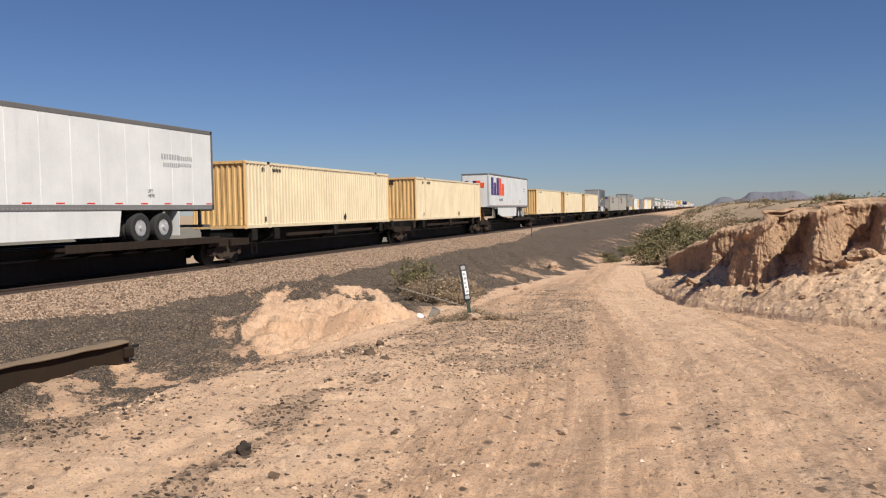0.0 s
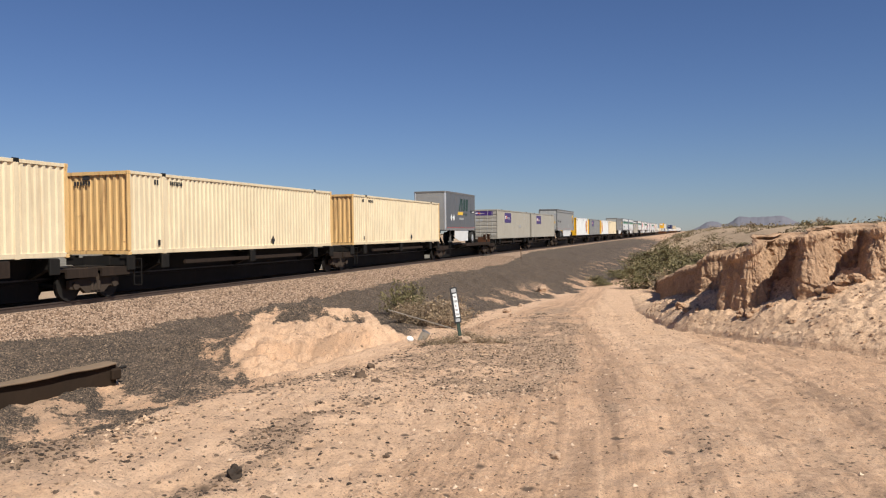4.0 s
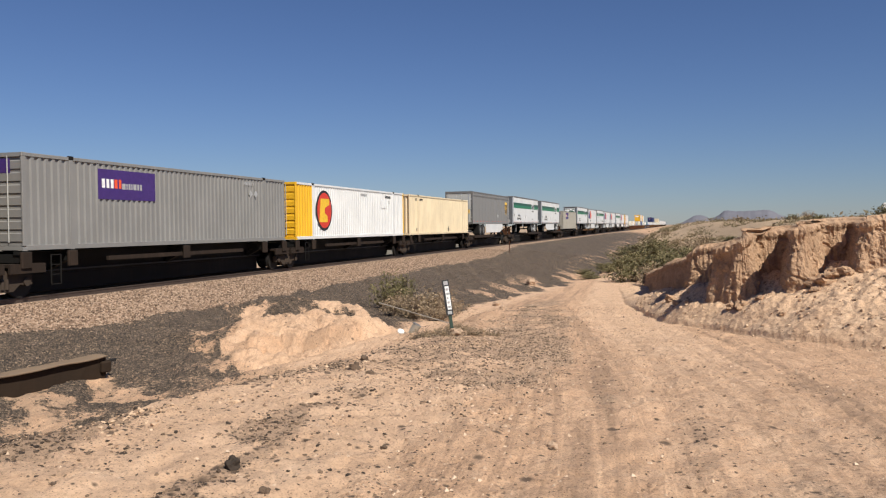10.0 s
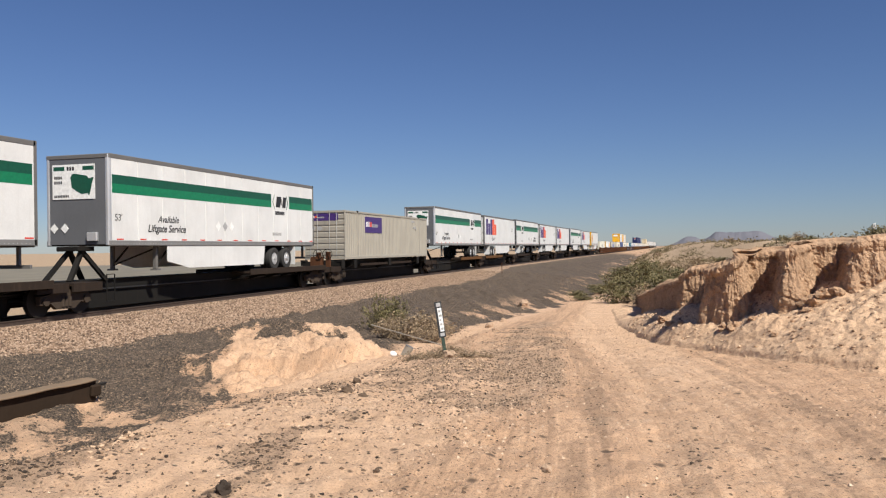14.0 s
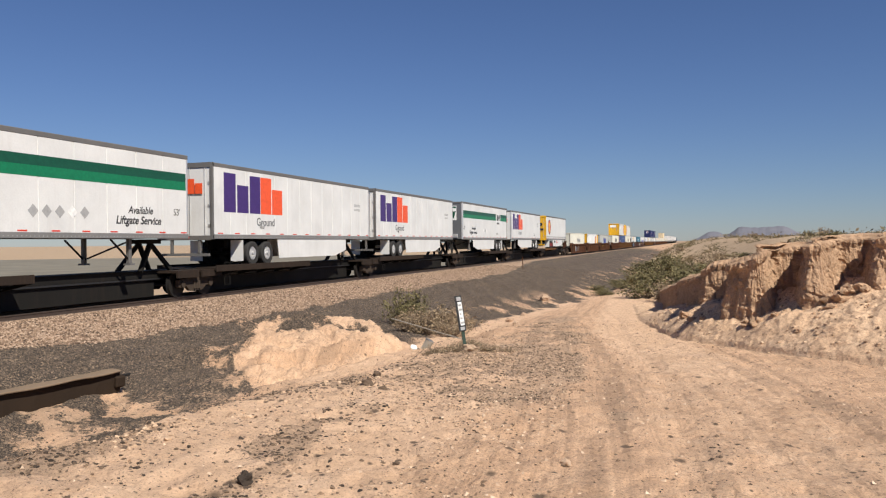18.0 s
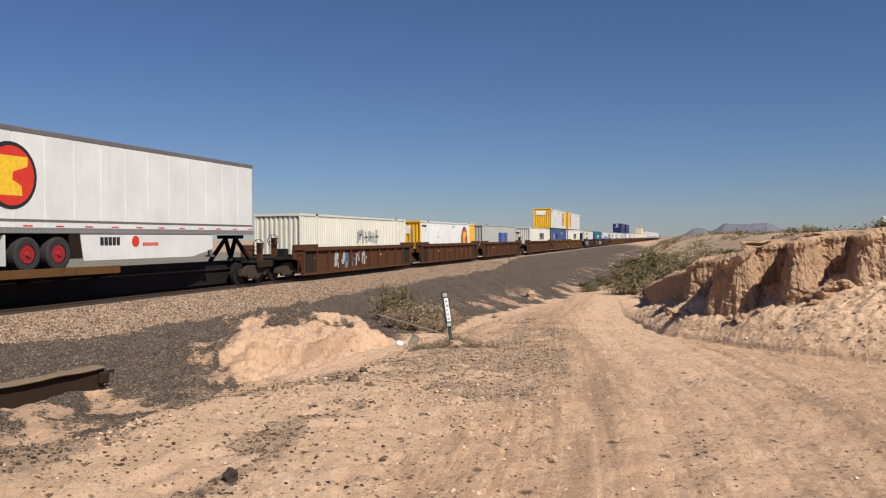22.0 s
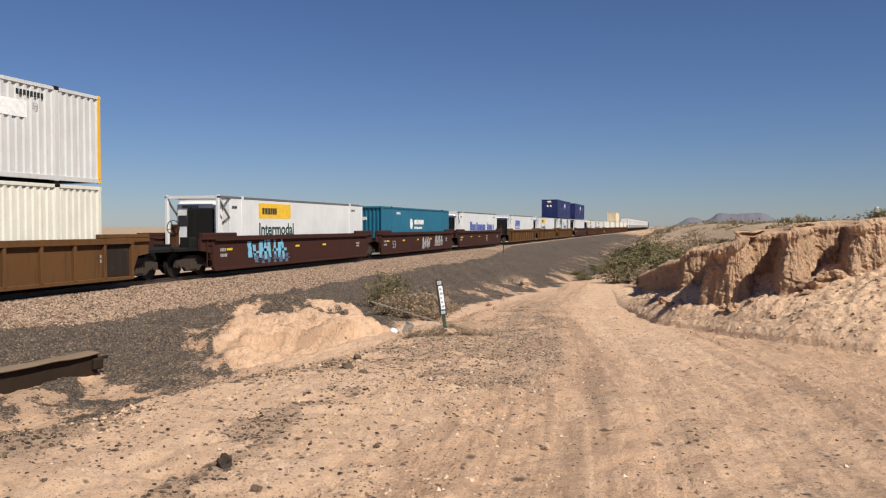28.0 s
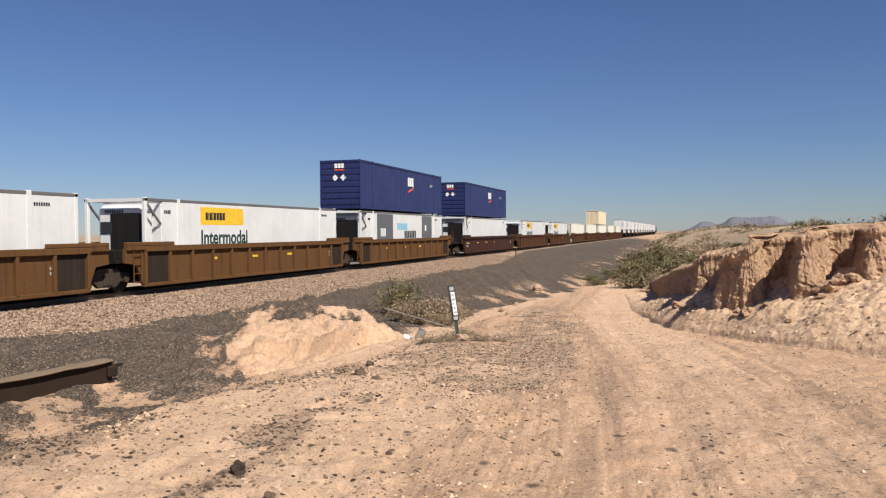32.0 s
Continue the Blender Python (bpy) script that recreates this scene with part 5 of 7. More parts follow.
def reefer_box(s, z, label, smooth_mat=None):
    """A refrigerated container: smooth white walls and a cooling unit sunk in its near end."""
    m = smooth_mat or M_WHITE
    c = thing("reefer_container", label, "container", "refrigerated containers")
    L, T = L53, H53
    for sx in (-1, 1):
        bm = boxes((*sorted((sx * (HW - .01), sx * (HW - .05))), 1.0, L - .15, .2, T - .12))
        part("side_wall", bm, m, c)
        x0, x1 = sorted((sx * HW, sx * (HW - .07)))
        part("top_rail", boxes((x0, x1, 0, L, T - .13, T - .02), bevel=.01), M_MIDGREY, c, "grey top rail")
        part("bottom_rail", boxes((x0, x1, 0, L, .02, .2), bevel=.01), M_GREY, c)
        for y in (POST, L - POST):
            xa, xb = sorted((sx * (HW + .004), sx * (HW - .06)))
            part("stacking_post", boxes((xa, xb, y - .1, y + .1, 0, T), bevel=.01), m, c)
        for y in (0.0, L - .15):
            part("corner_post", boxes((*sorted((sx * HW, sx * (HW - .14))), y, y + .15, 0, T), bevel=.015), m, c)
        bm = beam(bmesh.new(), (sx * (HW - .05), .1, T - .15), (sx * (HW - .05), .95, T - .95), .05, .08)
        beam(bm, (sx * (HW - .05), .1, .3), (sx * (HW - .05), .95, 1.3), .05, .08)
        part("end_brace", bm, M_MIDGREY, c)
    part("roof", boxes((-HW + .04, HW - .04, .9, L - .05, T - .08, T - .03)), m, c)
    part("floor", boxes((-HW + .04, HW - .04, .05, L - .05, .05, .2)), M_GREY, c)
    part("end_wall", boxes((-HW + .05, HW - .05, .95, 1.0, .2, T - .1)), m, c)
    part("end_wall", boxes((-HW + .1, HW - .1, L - .1, L - .05, .2, T - .1)), m, c)
    for ze in (T - .14, .03):
        part("end_beam", boxes((-HW + .1, HW - .1, 0, .12, ze, ze + .12)), m, c)
    u = part("cooling_unit", boxes((-.98, .98, .25, .95, .55, T - .25), bevel=.16), m, c, "white cooling unit in the end frame")
    # shade of the recess in the end is put into this panel's black
    part("grille", boxes((-.35, .93, .22, .27, .62, 2.35), bevel=.05), M_BLACK, u, "black grille standing in for the shaded recess")
    part("vent", boxes((-.8, -.3, .22, .27, 1.6, 2.05), bevel=.02), M_INK, u, "small dark vent")
    part("fuel_tank", cyl(bmesh.new(), (0, .6, .38), (1, 0, 0), .2, 1.5, 14), M_ALU, c)
    marks("lettering", c, M_INK, bars(-.6, 2.36, .12, (.6,) * 8), -.245, face="near")
    small_print(c, HW - .01, L - 1.8, 2.45, n=7, size=.11)
    small_print(c, HW, 1.1, 2.35, n=4, size=.12)
    RIDERS.append((c, s, z))
    return c


def yellow_sign(c):
    marks("sign_panel", c, M_GOLD, [rect(3.4, 6.6, 1.95, 2.65)], HW - .01, "yellow sign panel")
    marks("logo", c, M_INK, bars(3.75, 2.14, .3, (.55, .15, .55, .15, .6, .6, .6, .6), .12), HW - .006)
    words(c, "Intermodal", 3.40, 1.18, .80, M_INKGREEN, HW - .01, bold=.025)


def build_train():
    # loads on the spine cars
    t0 = express_trailer(11.4, False, big=False)
    for s in (29.8, 50.7, 90.6, 109.5, 128.4):
        cream_box(s)
    express_trailer(69.75, False)
    ab = trailer(146.2, M_DARKGREY, "short dark grey box trailer with a green and yellow mark", False, length=8.6, nose=M_UPSGREY, rail=M_MIDGREY, axles=1, panels=7, zt=4.22)
    x = HW - .012
    marks("logo", ab, M_INKGREEN, [[(3.6, 2.75), (3.95, 2.75), (4.55, 3.75), (4.15, 3.75)], [(4.35, 2.75), (4.75, 2.75), (4.75, 3.75), (4.45, 3.75)], rect(4.95, 5.5, 2.75, 3.75, .15), rect(5.7, 6.3, 2.75, 3.75, .12)], x, "dark green blocks of a freight mark")
    marks("stripe", ab, M_GOLD, [[(3.35, 2.4), (4.85, 2.4), (4.9, 2.66), (3.5, 2.66)]], x, "yellow bar")
    words(ab, "Freight", 5.0, 2.38, .4, M_INKGREEN, x)
    marks("lettering", ab, M_INKGREY, bars(3.7, 2.02, .16, (.6,) * 12, .15), x)
    marks("sign_panel", ab, M_INK, [rect(7.1, 7.7, 2.6, 2.85), rect(7.75, 8.35, 2.6, 2.85)], x)
    marks("logo", ab, M_PALE, bars(7.8, 2.67, .1, (.6,) * 6, .2), x + .004)
    placards(ab, x, 1.55, 2.15, .26, (), 2)
    for s, box_m in ((163.2, M_BEIGEGREY), (180.35, M_BEIGEGREY), (235.0, M_SLATE), (345.9, M_BEIGEGREY)):
        c = container(s, SPINE_Z, box_m, "grey corrugated container with a purple sign", near="doors", group="grey containers with purple signs")
        purple_panel(c, HW - .018, 3.2, 1.62, 3.0, 1.0)
        purple_panel(c, -.02, -1.0, 2.30, 1.85, .42, face="near")
        placards(c, HW - .018, 13.0, 2.12, .17, (0, 1), 2)
        placards(c, -.02, -.75, 1.85, .17, (0, 1), 2, face="near")
        small_print(c, HW - .018, 12.4, 2.5, M_INKGREY, 8, .13)
        marks("graffiti", c, M_INKGREY, [[(10.1, 1.5), (10.4, 1.35), (10.9, 1.45), (11.1, 1.2), (10.8, 1.1), (10.3, 1.15)]], HW - .018, "dark smudge") if s < 170 else None
    parcel_trailer(198.85, True)
    parcel_trailer(287.5, False)
    yellow_white_box(217.7, SPINE_Z, True)
    yellow_white_box(252.3, SPINE_Z, False)
    cream_box(269.7, False)
    for s in (306.15, 325.5, 364.3, 452.7):
        carrier_trailer(s, False, s in (325.5, 452.7))
    carrier_trailer(398.9, True)
    for s in (381.8, 416.6, 433.7):
        express_trailer(s, True)
    express_trailer(471.0, False)
    et = trailer(491.2, M_WHITE, "white box trailer with yellow doors and an oval mark", True, doors=M_YELLOW, rim=1, zt=4.24)
    oval_mark(et, x, 2.5, 2.8, .98, .98)
    marks("band", et, M_MIDGREY, [rect(.1, 16.0, 1.48, 1.56)], x, "thin dark band")
    marks("sign_panel", et, M_INK, [rect(-.85, -.1, 2.35, 2.62), rect(.1, .95, 2.35, 2.62), rect(-.2, .8, 2.95, 3.3)], .03, "black sign on the doors", face="near")
    marks("logo", et, M_RED, [oval(-.55, 3.12, .3, .26)], .03, face="near")
    marks("lettering", et, M_INK, bars(6.2, .75, .28, (.6,) * 5, .12), HW - .03)
    marks("lettering", et, M_RED, [oval(8.0, .88, .2, .2)] + bars(8.4, .72, .12, (.6,) * 10, .15), HW - .03)
    # platforms under them
    B = [8.9, 28.6, 48.3, 68.3, 88.2, 108.1, 127.0, 145.4, 160.6, 179.85, 197.7, 216.3, 234.4, 251.7, 269.1, 286.8, 304.9, 323.7, 343.8, 363.2, 381.1, 398.4, 415.8, 433.2, 451.3, 469.9, 489.2, 509.2]
    loads = "tbbtbbbtbbtbbbbttt" + "bttttttt" + "t"
    rear = {10: True, 15: True, 20: True, 21: True, 22: True, 23: True, 26: True}
    for i in range(len(B) - 1):
        k = loads[i]
        spine_unit(B[i], B[i + 1], "box" if k == "b" else "trailer", rear.get(i, False), near_end=(i in (0, 3, 8, 10, 16, 18)), far_end=(i in (2, 7, 9, 15, 17, 26)), stand=i == 11)
    # loads in the well cars
    c = container(511.9, WELL_Z, M_OFFWHITE, "off-white corrugated container with faint graffiti", group="containers in well cars")
    spray(c, M_INKGREY, 7.4, 1.35, 3.4, .8, HW - .018, 12, "faint grey graffiti", 8)
    yellow_white_box(531.3, WELL_Z, True)
    c = container(550.5, WELL_Z, M_GREY, "light grey corrugated container with blue lettering bars", group="containers in well cars")
    marks("lettering", c, M_INKBLUE, bars(7.2, 1.1, 1.05, (1.0, .55, .4, .5, .6, .6), .12), HW - .018, "large blue bars in place of a name")
    for s, lab in ((575.6, "white container with a black slanting mark"), (611.15, "white corrugated container with a black slanting mark")):
        c = container(s, WELL_Z, M_OFFWHITE, lab, group="containers in well cars")
        marks("logo", c, M_INK, bars(7.4, 1.35, .85, (.7, .9, .25, .6, .6), .2, .25), HW - .018, "slanting black bars")
        marks("logo", c, M_INK, bars(-.95, 2.1, .24, (.6,) * 5, .2, .08), -.02, face="near")
    c = container(592.8, WELL_Z, M_MIDBLUE, "faded blue corrugated container with darker patches", group="containers in well cars")
    marks("patch", c, M_BLUE, [rect(4.8, 7.4, 1.45, 2.3), rect(8.8, 14.0, .75, 1.3)], HW - .018, "darker blue patch")
    marks("patch", c, M_PALE, [rect(11.0, 11.4, 2.1, 2.5), rect(2.7, 3.1, 1.3, 1.9)], HW - .018)
    marks("post_stripe", c, M_REDORANGE, [rect(.01, .14, .1, 2.8)], HW + .002, "red corner stripe")
    words(c, "53", 2.55, 1.9, .5, M_PALE, HW - .018)
    yellow_white_box(592.8, STACK_Z, True)
    yellow_white_box(611.15, STACK_Z, False)
    c = reefer_box(634.45, WELL_Z, "white refrigerated container with a yellow sign")
    yellow_sign(c)
    c = container(653.9, WELL_Z, M_TEAL, "teal corrugated container with a white mark", group="containers in well cars")
    marks("logo", c, M_PALE, [[(6.2 + .35 * math.cos(k * math.pi / 3), 1.75 + .42 * math.sin(k * math.pi / 3)) for k in range(6)]] + bars(6.9, 1.72, .34, (.6,) * 9, .15) + bars(6.9, 1.38, .16, (.6,) * 14, .25), HW - .018, "white hexagon and bars")
    marks("logo", c, M_PALE, bars(-.9, 2.0, .2, (.6,) * 8, .15), -.02, face="near")
    small_print(c, HW - .018, 3.0, 2.4, M_PALE, 6, .16)
    c = reefer_box(672.8, WELL_Z, "white refrigerated container with dark blue bars")
    marks("lettering", c, M_INKBLUE, [rect(4.6, 5.3, 1.2, 2.0)] + bars(5.4, 1.2, .58, (.7,) * 3, .12) + [rect(7.0, 7.5, 1.2, 1.95)] + bars(7.6, 1.2, .56, (.7,) * 7, .14) + [rect(11.5, 11.8, 1.2, 1.95)] + bars(11.9, 1.2, .56, (.7,) * 6, .14), HW - .01, "dark blue bars in place of a name")
    c = reefer_box(695.8, WELL_Z, "white refrigerated container with a blue striped mark")
    marks("logo", c, M_INKBLUE, bars(3.5, 1.55, .72, (.55,) * 6, .12, .08) + [rect(3.4, 6.4, 1.28, 1.42)], HW - .01, "blue bars over a blue line")
    yellow_sign(reefer_box(715.2, WELL_Z, "white refrigerated container with a yellow sign"))
    c = reefer_box(734.8, WELL_Z, "white refrigerated container with dark sign panels")
    marks("sign_panel", c, M_DARKGREY, [rect(2.6, 5.4, .9, 2.75), rect(11.3, 13.6, .9, 2.75)], HW - .01, "dark blue-grey sign panel")
    marks("lettering", c, M_PALE, bars(3.2, 1.35, .5, (.3, .25, .25, .45), .15) + bars(12.0, 1.7, .4, (.8,)), HW - .006)
    marks("lettering", c, M_SKYBLUE, bars(6.2, 1.75, .45, (.6,) * 6, .15), HW - .01)
    marks("lettering", c, M_INK, bars(7.6, 1.2, .5, (.55,) * 7, .15), HW - .01)
    for s in (734.8, 757.9):
        c = container(s, STACK_Z, M_BLUE, "navy blue container with a white and orange mark", near="doors", group="stacked navy blue containers")
        for ob in c.children_recursive:
            if ob.name.startswith("locking_bar"):
                ob.data.materials[0] = M_BLUE
        marks("logo", c, M_PALE, bars(8.4, 1.75, .6, (.6, .55, .55), .12), HW - .018, "white bars of a freight mark")
        marks("logo", c, M_REDORANGE, [[(8.5, 1.3), (9.6, 1.6), (9.6, 1.7), (8.5, 1.45)]], HW - .018)
        marks("logo", c, M_PALE, bars(-.35, 2.42, .27, (.7, .6, .6), .15), -.02, face="near")
        marks("logo", c, M_REDORANGE, bars(-.35, 2.28, .07, (3.5, 6)), -.02, face="near")
        placards(c, -.02, -.32, 1.85, .2, (), 2, face="near")
        placards(c, HW - .018, 13.4, 2.0, .14, (0, 1), 2)
    reefer_box(757.9, WELL_Z, "white refrigerated container with a blue mark")
    for s in (781.9, 802.0):
        yellow_sign(reefer_box(s, WELL_Z, "white refrigerated container with a yellow sign"))
    for s in (823.0, 843.0, 864.0, 885.0, 906.0):
        container(s, WELL_Z, M_OFFWHITE, "off-white corrugated container in a well car", group="containers in well cars")
    container(864.0, STACK_Z, M_CREAM, "cream container stacked on another", group="cream containers")
    wells = [(509.2, 529.7, M_RUST, 0, 1, 0), (529.7, 548.9, M_RUST, 0, 0, 0), (548.9, 570.6, M_RUST, 0, 0, 1),
             (570.6, 592.3, M_RUST, 0, 1, 0), (592.3, 610.4, M_OCHRE, 0, 0, 0), (610.4, 631.2, M_OCHRE, 0, 0, 1),
             (631.2, 652.1, M_MAROON, 1, 1, 0), (652.1, 671.4, M_MAROON, 1, 0, 0), (671.4, 692.4, M_MAROON, 1, 0, 1),
             (692.4, 713.5, M_OCHRE, 0, 1, 0), (713.5, 733.0, M_OCHRE, 0, 0, 0), (733.0, 754.5, M_OCHRE, 0, 0, 1),
             (754.5, 778.0, M_MAROON, 1, 1, 0), (778.0, 800.0, M_RUST, 0, 0, 0), (800.0, 821.0, M_RUST, 0, 0, 1),
             (821.0, 841.0, M_RUST, 0, 1, 0), (841.0, 861.5, M_RUST, 0, 0, 0), (861.5, 882.5, M_RUST, 0, 0, 1), (882.5, 903.5, M_RUST, 0, 1, 0), (903.5, 925.0, M_RUST, 0, 0, 1)]
    for s0, s1, m, sm, ne, fe in wells:
        w = well_unit(s0, s1, m, bool(sm), bool(ne), bool(fe))
        if s0 == 509.2:
            spray(w, M_GREY, 6.4, .38, 2.0, .95, 1.45, 5, "grey sprayed lettering", 4)
            spray(w, M_SLATEBLUE, 7.9, .42, 1.3, .85, 1.456, 6, "dull blue sprayed lettering", 4)
            spray(w, M_GREY, 9.4, .45, 1.7, .9, 1.45, 7, "grey sprayed lettering", 4)
        if s0 == 631.2:
            spray(w, M_SKYBLUE, 5.4, .42, 3.6, .98, 1.465, 8, "pale blue sprayed lettering", 8)
            spray(w, M_SLATEBLUE, 5.9, .30, 3.4, .40, 1.478, 9, "dull blue sprayed outline", 6)
        if s0 == 652.1:
            spray(w, M_GREY, 10.0, .28, 1.9, .95, 1.465, 10, "white sprayed lettering", 7)
            spray(w, M_GREY, 13.2, .34, 2.2, 1.0, 1.465, 11, "white sprayed lettering", 8)
            words(w, "53", 3.4, .55, .7, M_INKGREY, 1.465)
        if s0 == 671.4:
            words(w, "B", 12.0, .6, .45, M_PALE, 1.465)
    # trailers far back
    s = 928.0
    for k in range(13):
        t = trailer(s, M_WHITE, "white box trailer far back in the train", False)
        if k % 3 != 2:
            marks("logo", t, M_PURPLE, [rect(1.0, 3.2, 2.2, 3.3)], x)
        spine_unit(s - 1.3, s + 16.9, "trailer", False)
        s += 18.2
    container(s + .5, SPINE_Z, M_BLUE, "navy blue container far back in the train")
    spine_unit(s - 1.3, s + 18, "box")


build_train()


# ---- track ----
def build_track():
    tr = tagged(new("railway_track"), "single railway track on pinkish ballast", "track", kind="structure")
    for sx in (-1, 1):
        prof = [(-.07, -.185), (.07, -.185), (.07, -.17), (.012, -.145), (.012, -.05), (.036, -.035), (.036, -.005), (.028, 0), (-.028, 0), (-.036, -.005), (-.036, -.035), (-.012, -.05), (-.012, -.145), (-.07, -.17)]
        ys = np.concatenate([np.linspace(-80, 200, 29), [500, 1000, 2000, 3500]])
        verts = [(TX + sx * .7535 + x, y, RAIL + z) for y in ys for x, z in prof]
        me = sheet("rail", verts, grid_faces(len(ys), len(prof), "lump"), M_STEEL, False)
        shared("rail", me, tr, None, "worn steel rail")
    tie = bpy.data.meshes.new("tie")
    bm = boxes((-1.3, 1.3, -.115, .115, -.18, 0), bevel=.012)
    bm.to_mesh(tie)
    bm.free()
    tie.materials.append(M_TIE)
    rng = random.Random(4)
    for k in range(190):
        shared("tie", tie, tr, pose(TX + rng.uniform(-.03, .03), 4 + k * .53, RAIL - .18 + rng.uniform(-.012, .008), 0, 0, rng.uniform(-1, 1)))


build_track()


# ---- loose stones ----
ICO = bmesh.new()
bmesh.ops.create_icosphere(ICO, subdivisions=1, radius=.62)
ICO_V = np.array([v.co[:] for v in ICO.verts])
ICO_F = np.array([[v.index for v in f.verts] for f in ICO.faces])
ICO.free()
PYR_V = np.array([(-.5, -.5, -.2), (.5, -.45, -.2), (.45, .5, -.2), (-.5, .45, -.2), (.1, .05, .5)])
PYR_F = np.array([(0, 1, 4), (1, 2, 4), (2, 3, 4), (3, 0, 4)])
OCT_V = np.array([(.55, 0, 0), (0, .5, .1), (-.55, .1, 0), (.05, -.5, .05), (.1, .1, .5), (0, 0, -.5)])
OCT_F = np.array([(0, 1, 4), (1, 2, 4), (2, 3, 4), (3, 0, 4), (1, 0, 5), (2, 1, 5), (3, 2, 5), (0, 3, 5)])


def stone_cloud(name, label, pts, sizes, material, seed, flat=0.7, shape="octa"):
    """Many small angular stones as one mesh: each a small faceted lump with its corners pushed about."""
    rng = np.random.default_rng(seed)
    n = len(pts)
    base, faces = {"lump": (ICO_V, ICO_F), "octa": (OCT_V, OCT_F), "pyramid": (PYR_V, PYR_F)}[shape]
    k = len(base)
    v = base[None] * (1 + rng.uniform(-.45, .35, (n, k, 3)))
    v[:, :, 2] *= flat
    a, tip = rng.uniform(0, 2 * np.pi, n)[:, None], rng.uniform(-.6, .6, n)[:, None]
    c, s, ct, st = np.cos(a), np.sin(a), np.cos(tip), np.sin(tip)
    x, z = v[..., 0] * ct - v[..., 2] * st, v[..., 0] * st + v[..., 2] * ct
    y = v[..., 1]
    v = np.stack([x * c - y * s, x * s + y * c, z], -1) * sizes[:, None, None] + np.asarray(pts)[:, None, :]
    f = (np.arange(n)[:, None, None] * k + faces[None]).reshape(-1, faces.shape[1])
    me = sheet(name, v.reshape(-1, 3), f, material, False)
    return tagged(new(name, me), label, "stones", kind="stuff")


def stone_material(name, lo, mid, hi):
    m, nt, b = mat(name, 0.9)
    g = nt.nodes.new("ShaderNodeNewGeometry")
    col = ramp(nt, g.outputs["Random Per Island"], (0.0, lo), (0.45, mid), (1.0, hi))
    col = mix(nt, 0.5, col, ramp(nt, noise_tex(nt, 30, 5, 0.7, coords(nt)), (0.3, grey(0.6)), (0.7, grey(1.0))), "MULTIPLY")
    nt.links.new(col, b.inputs["Base Color"])
    return m


M_BALLAST = stone_material("pink_ballast_stone", (0.075, 0.048, 0.034), (0.27, 0.177, 0.118), (0.47, 0.345, 0.25))
M_DARKSTONE = stone_material("dark_gravel_stone", (0.022, 0.017, 0.013), (0.075, 0.055, 0.041), (0.32, 0.23, 0.155))
M_PEBBLE = stone_material("sandy_pebble", (0.06, 0.038, 0.024), (0.30, 0.19, 0.118), (0.76, 0.57, 0.41))
M_CLAYCLOD = stone_material("clay_clod", (0.20, 0.13, 0.08), (0.50, 0.335, 0.215), (0.66, 0.475, 0.32))
M_CLOD = stone_material("dark_clod", (0.026, 0.017, 0.011), (0.072, 0.047, 0.031), (0.22, 0.145, 0.092))


def scatter(n, xa, xb, ya, yb, seed, power=1.0):
    rng = np.random.default_rng(seed)
    y = ya + (yb - ya) * rng.random(n) ** power
    x = xa + (xb - xa) * rng.random(n)
    return x, y, rng


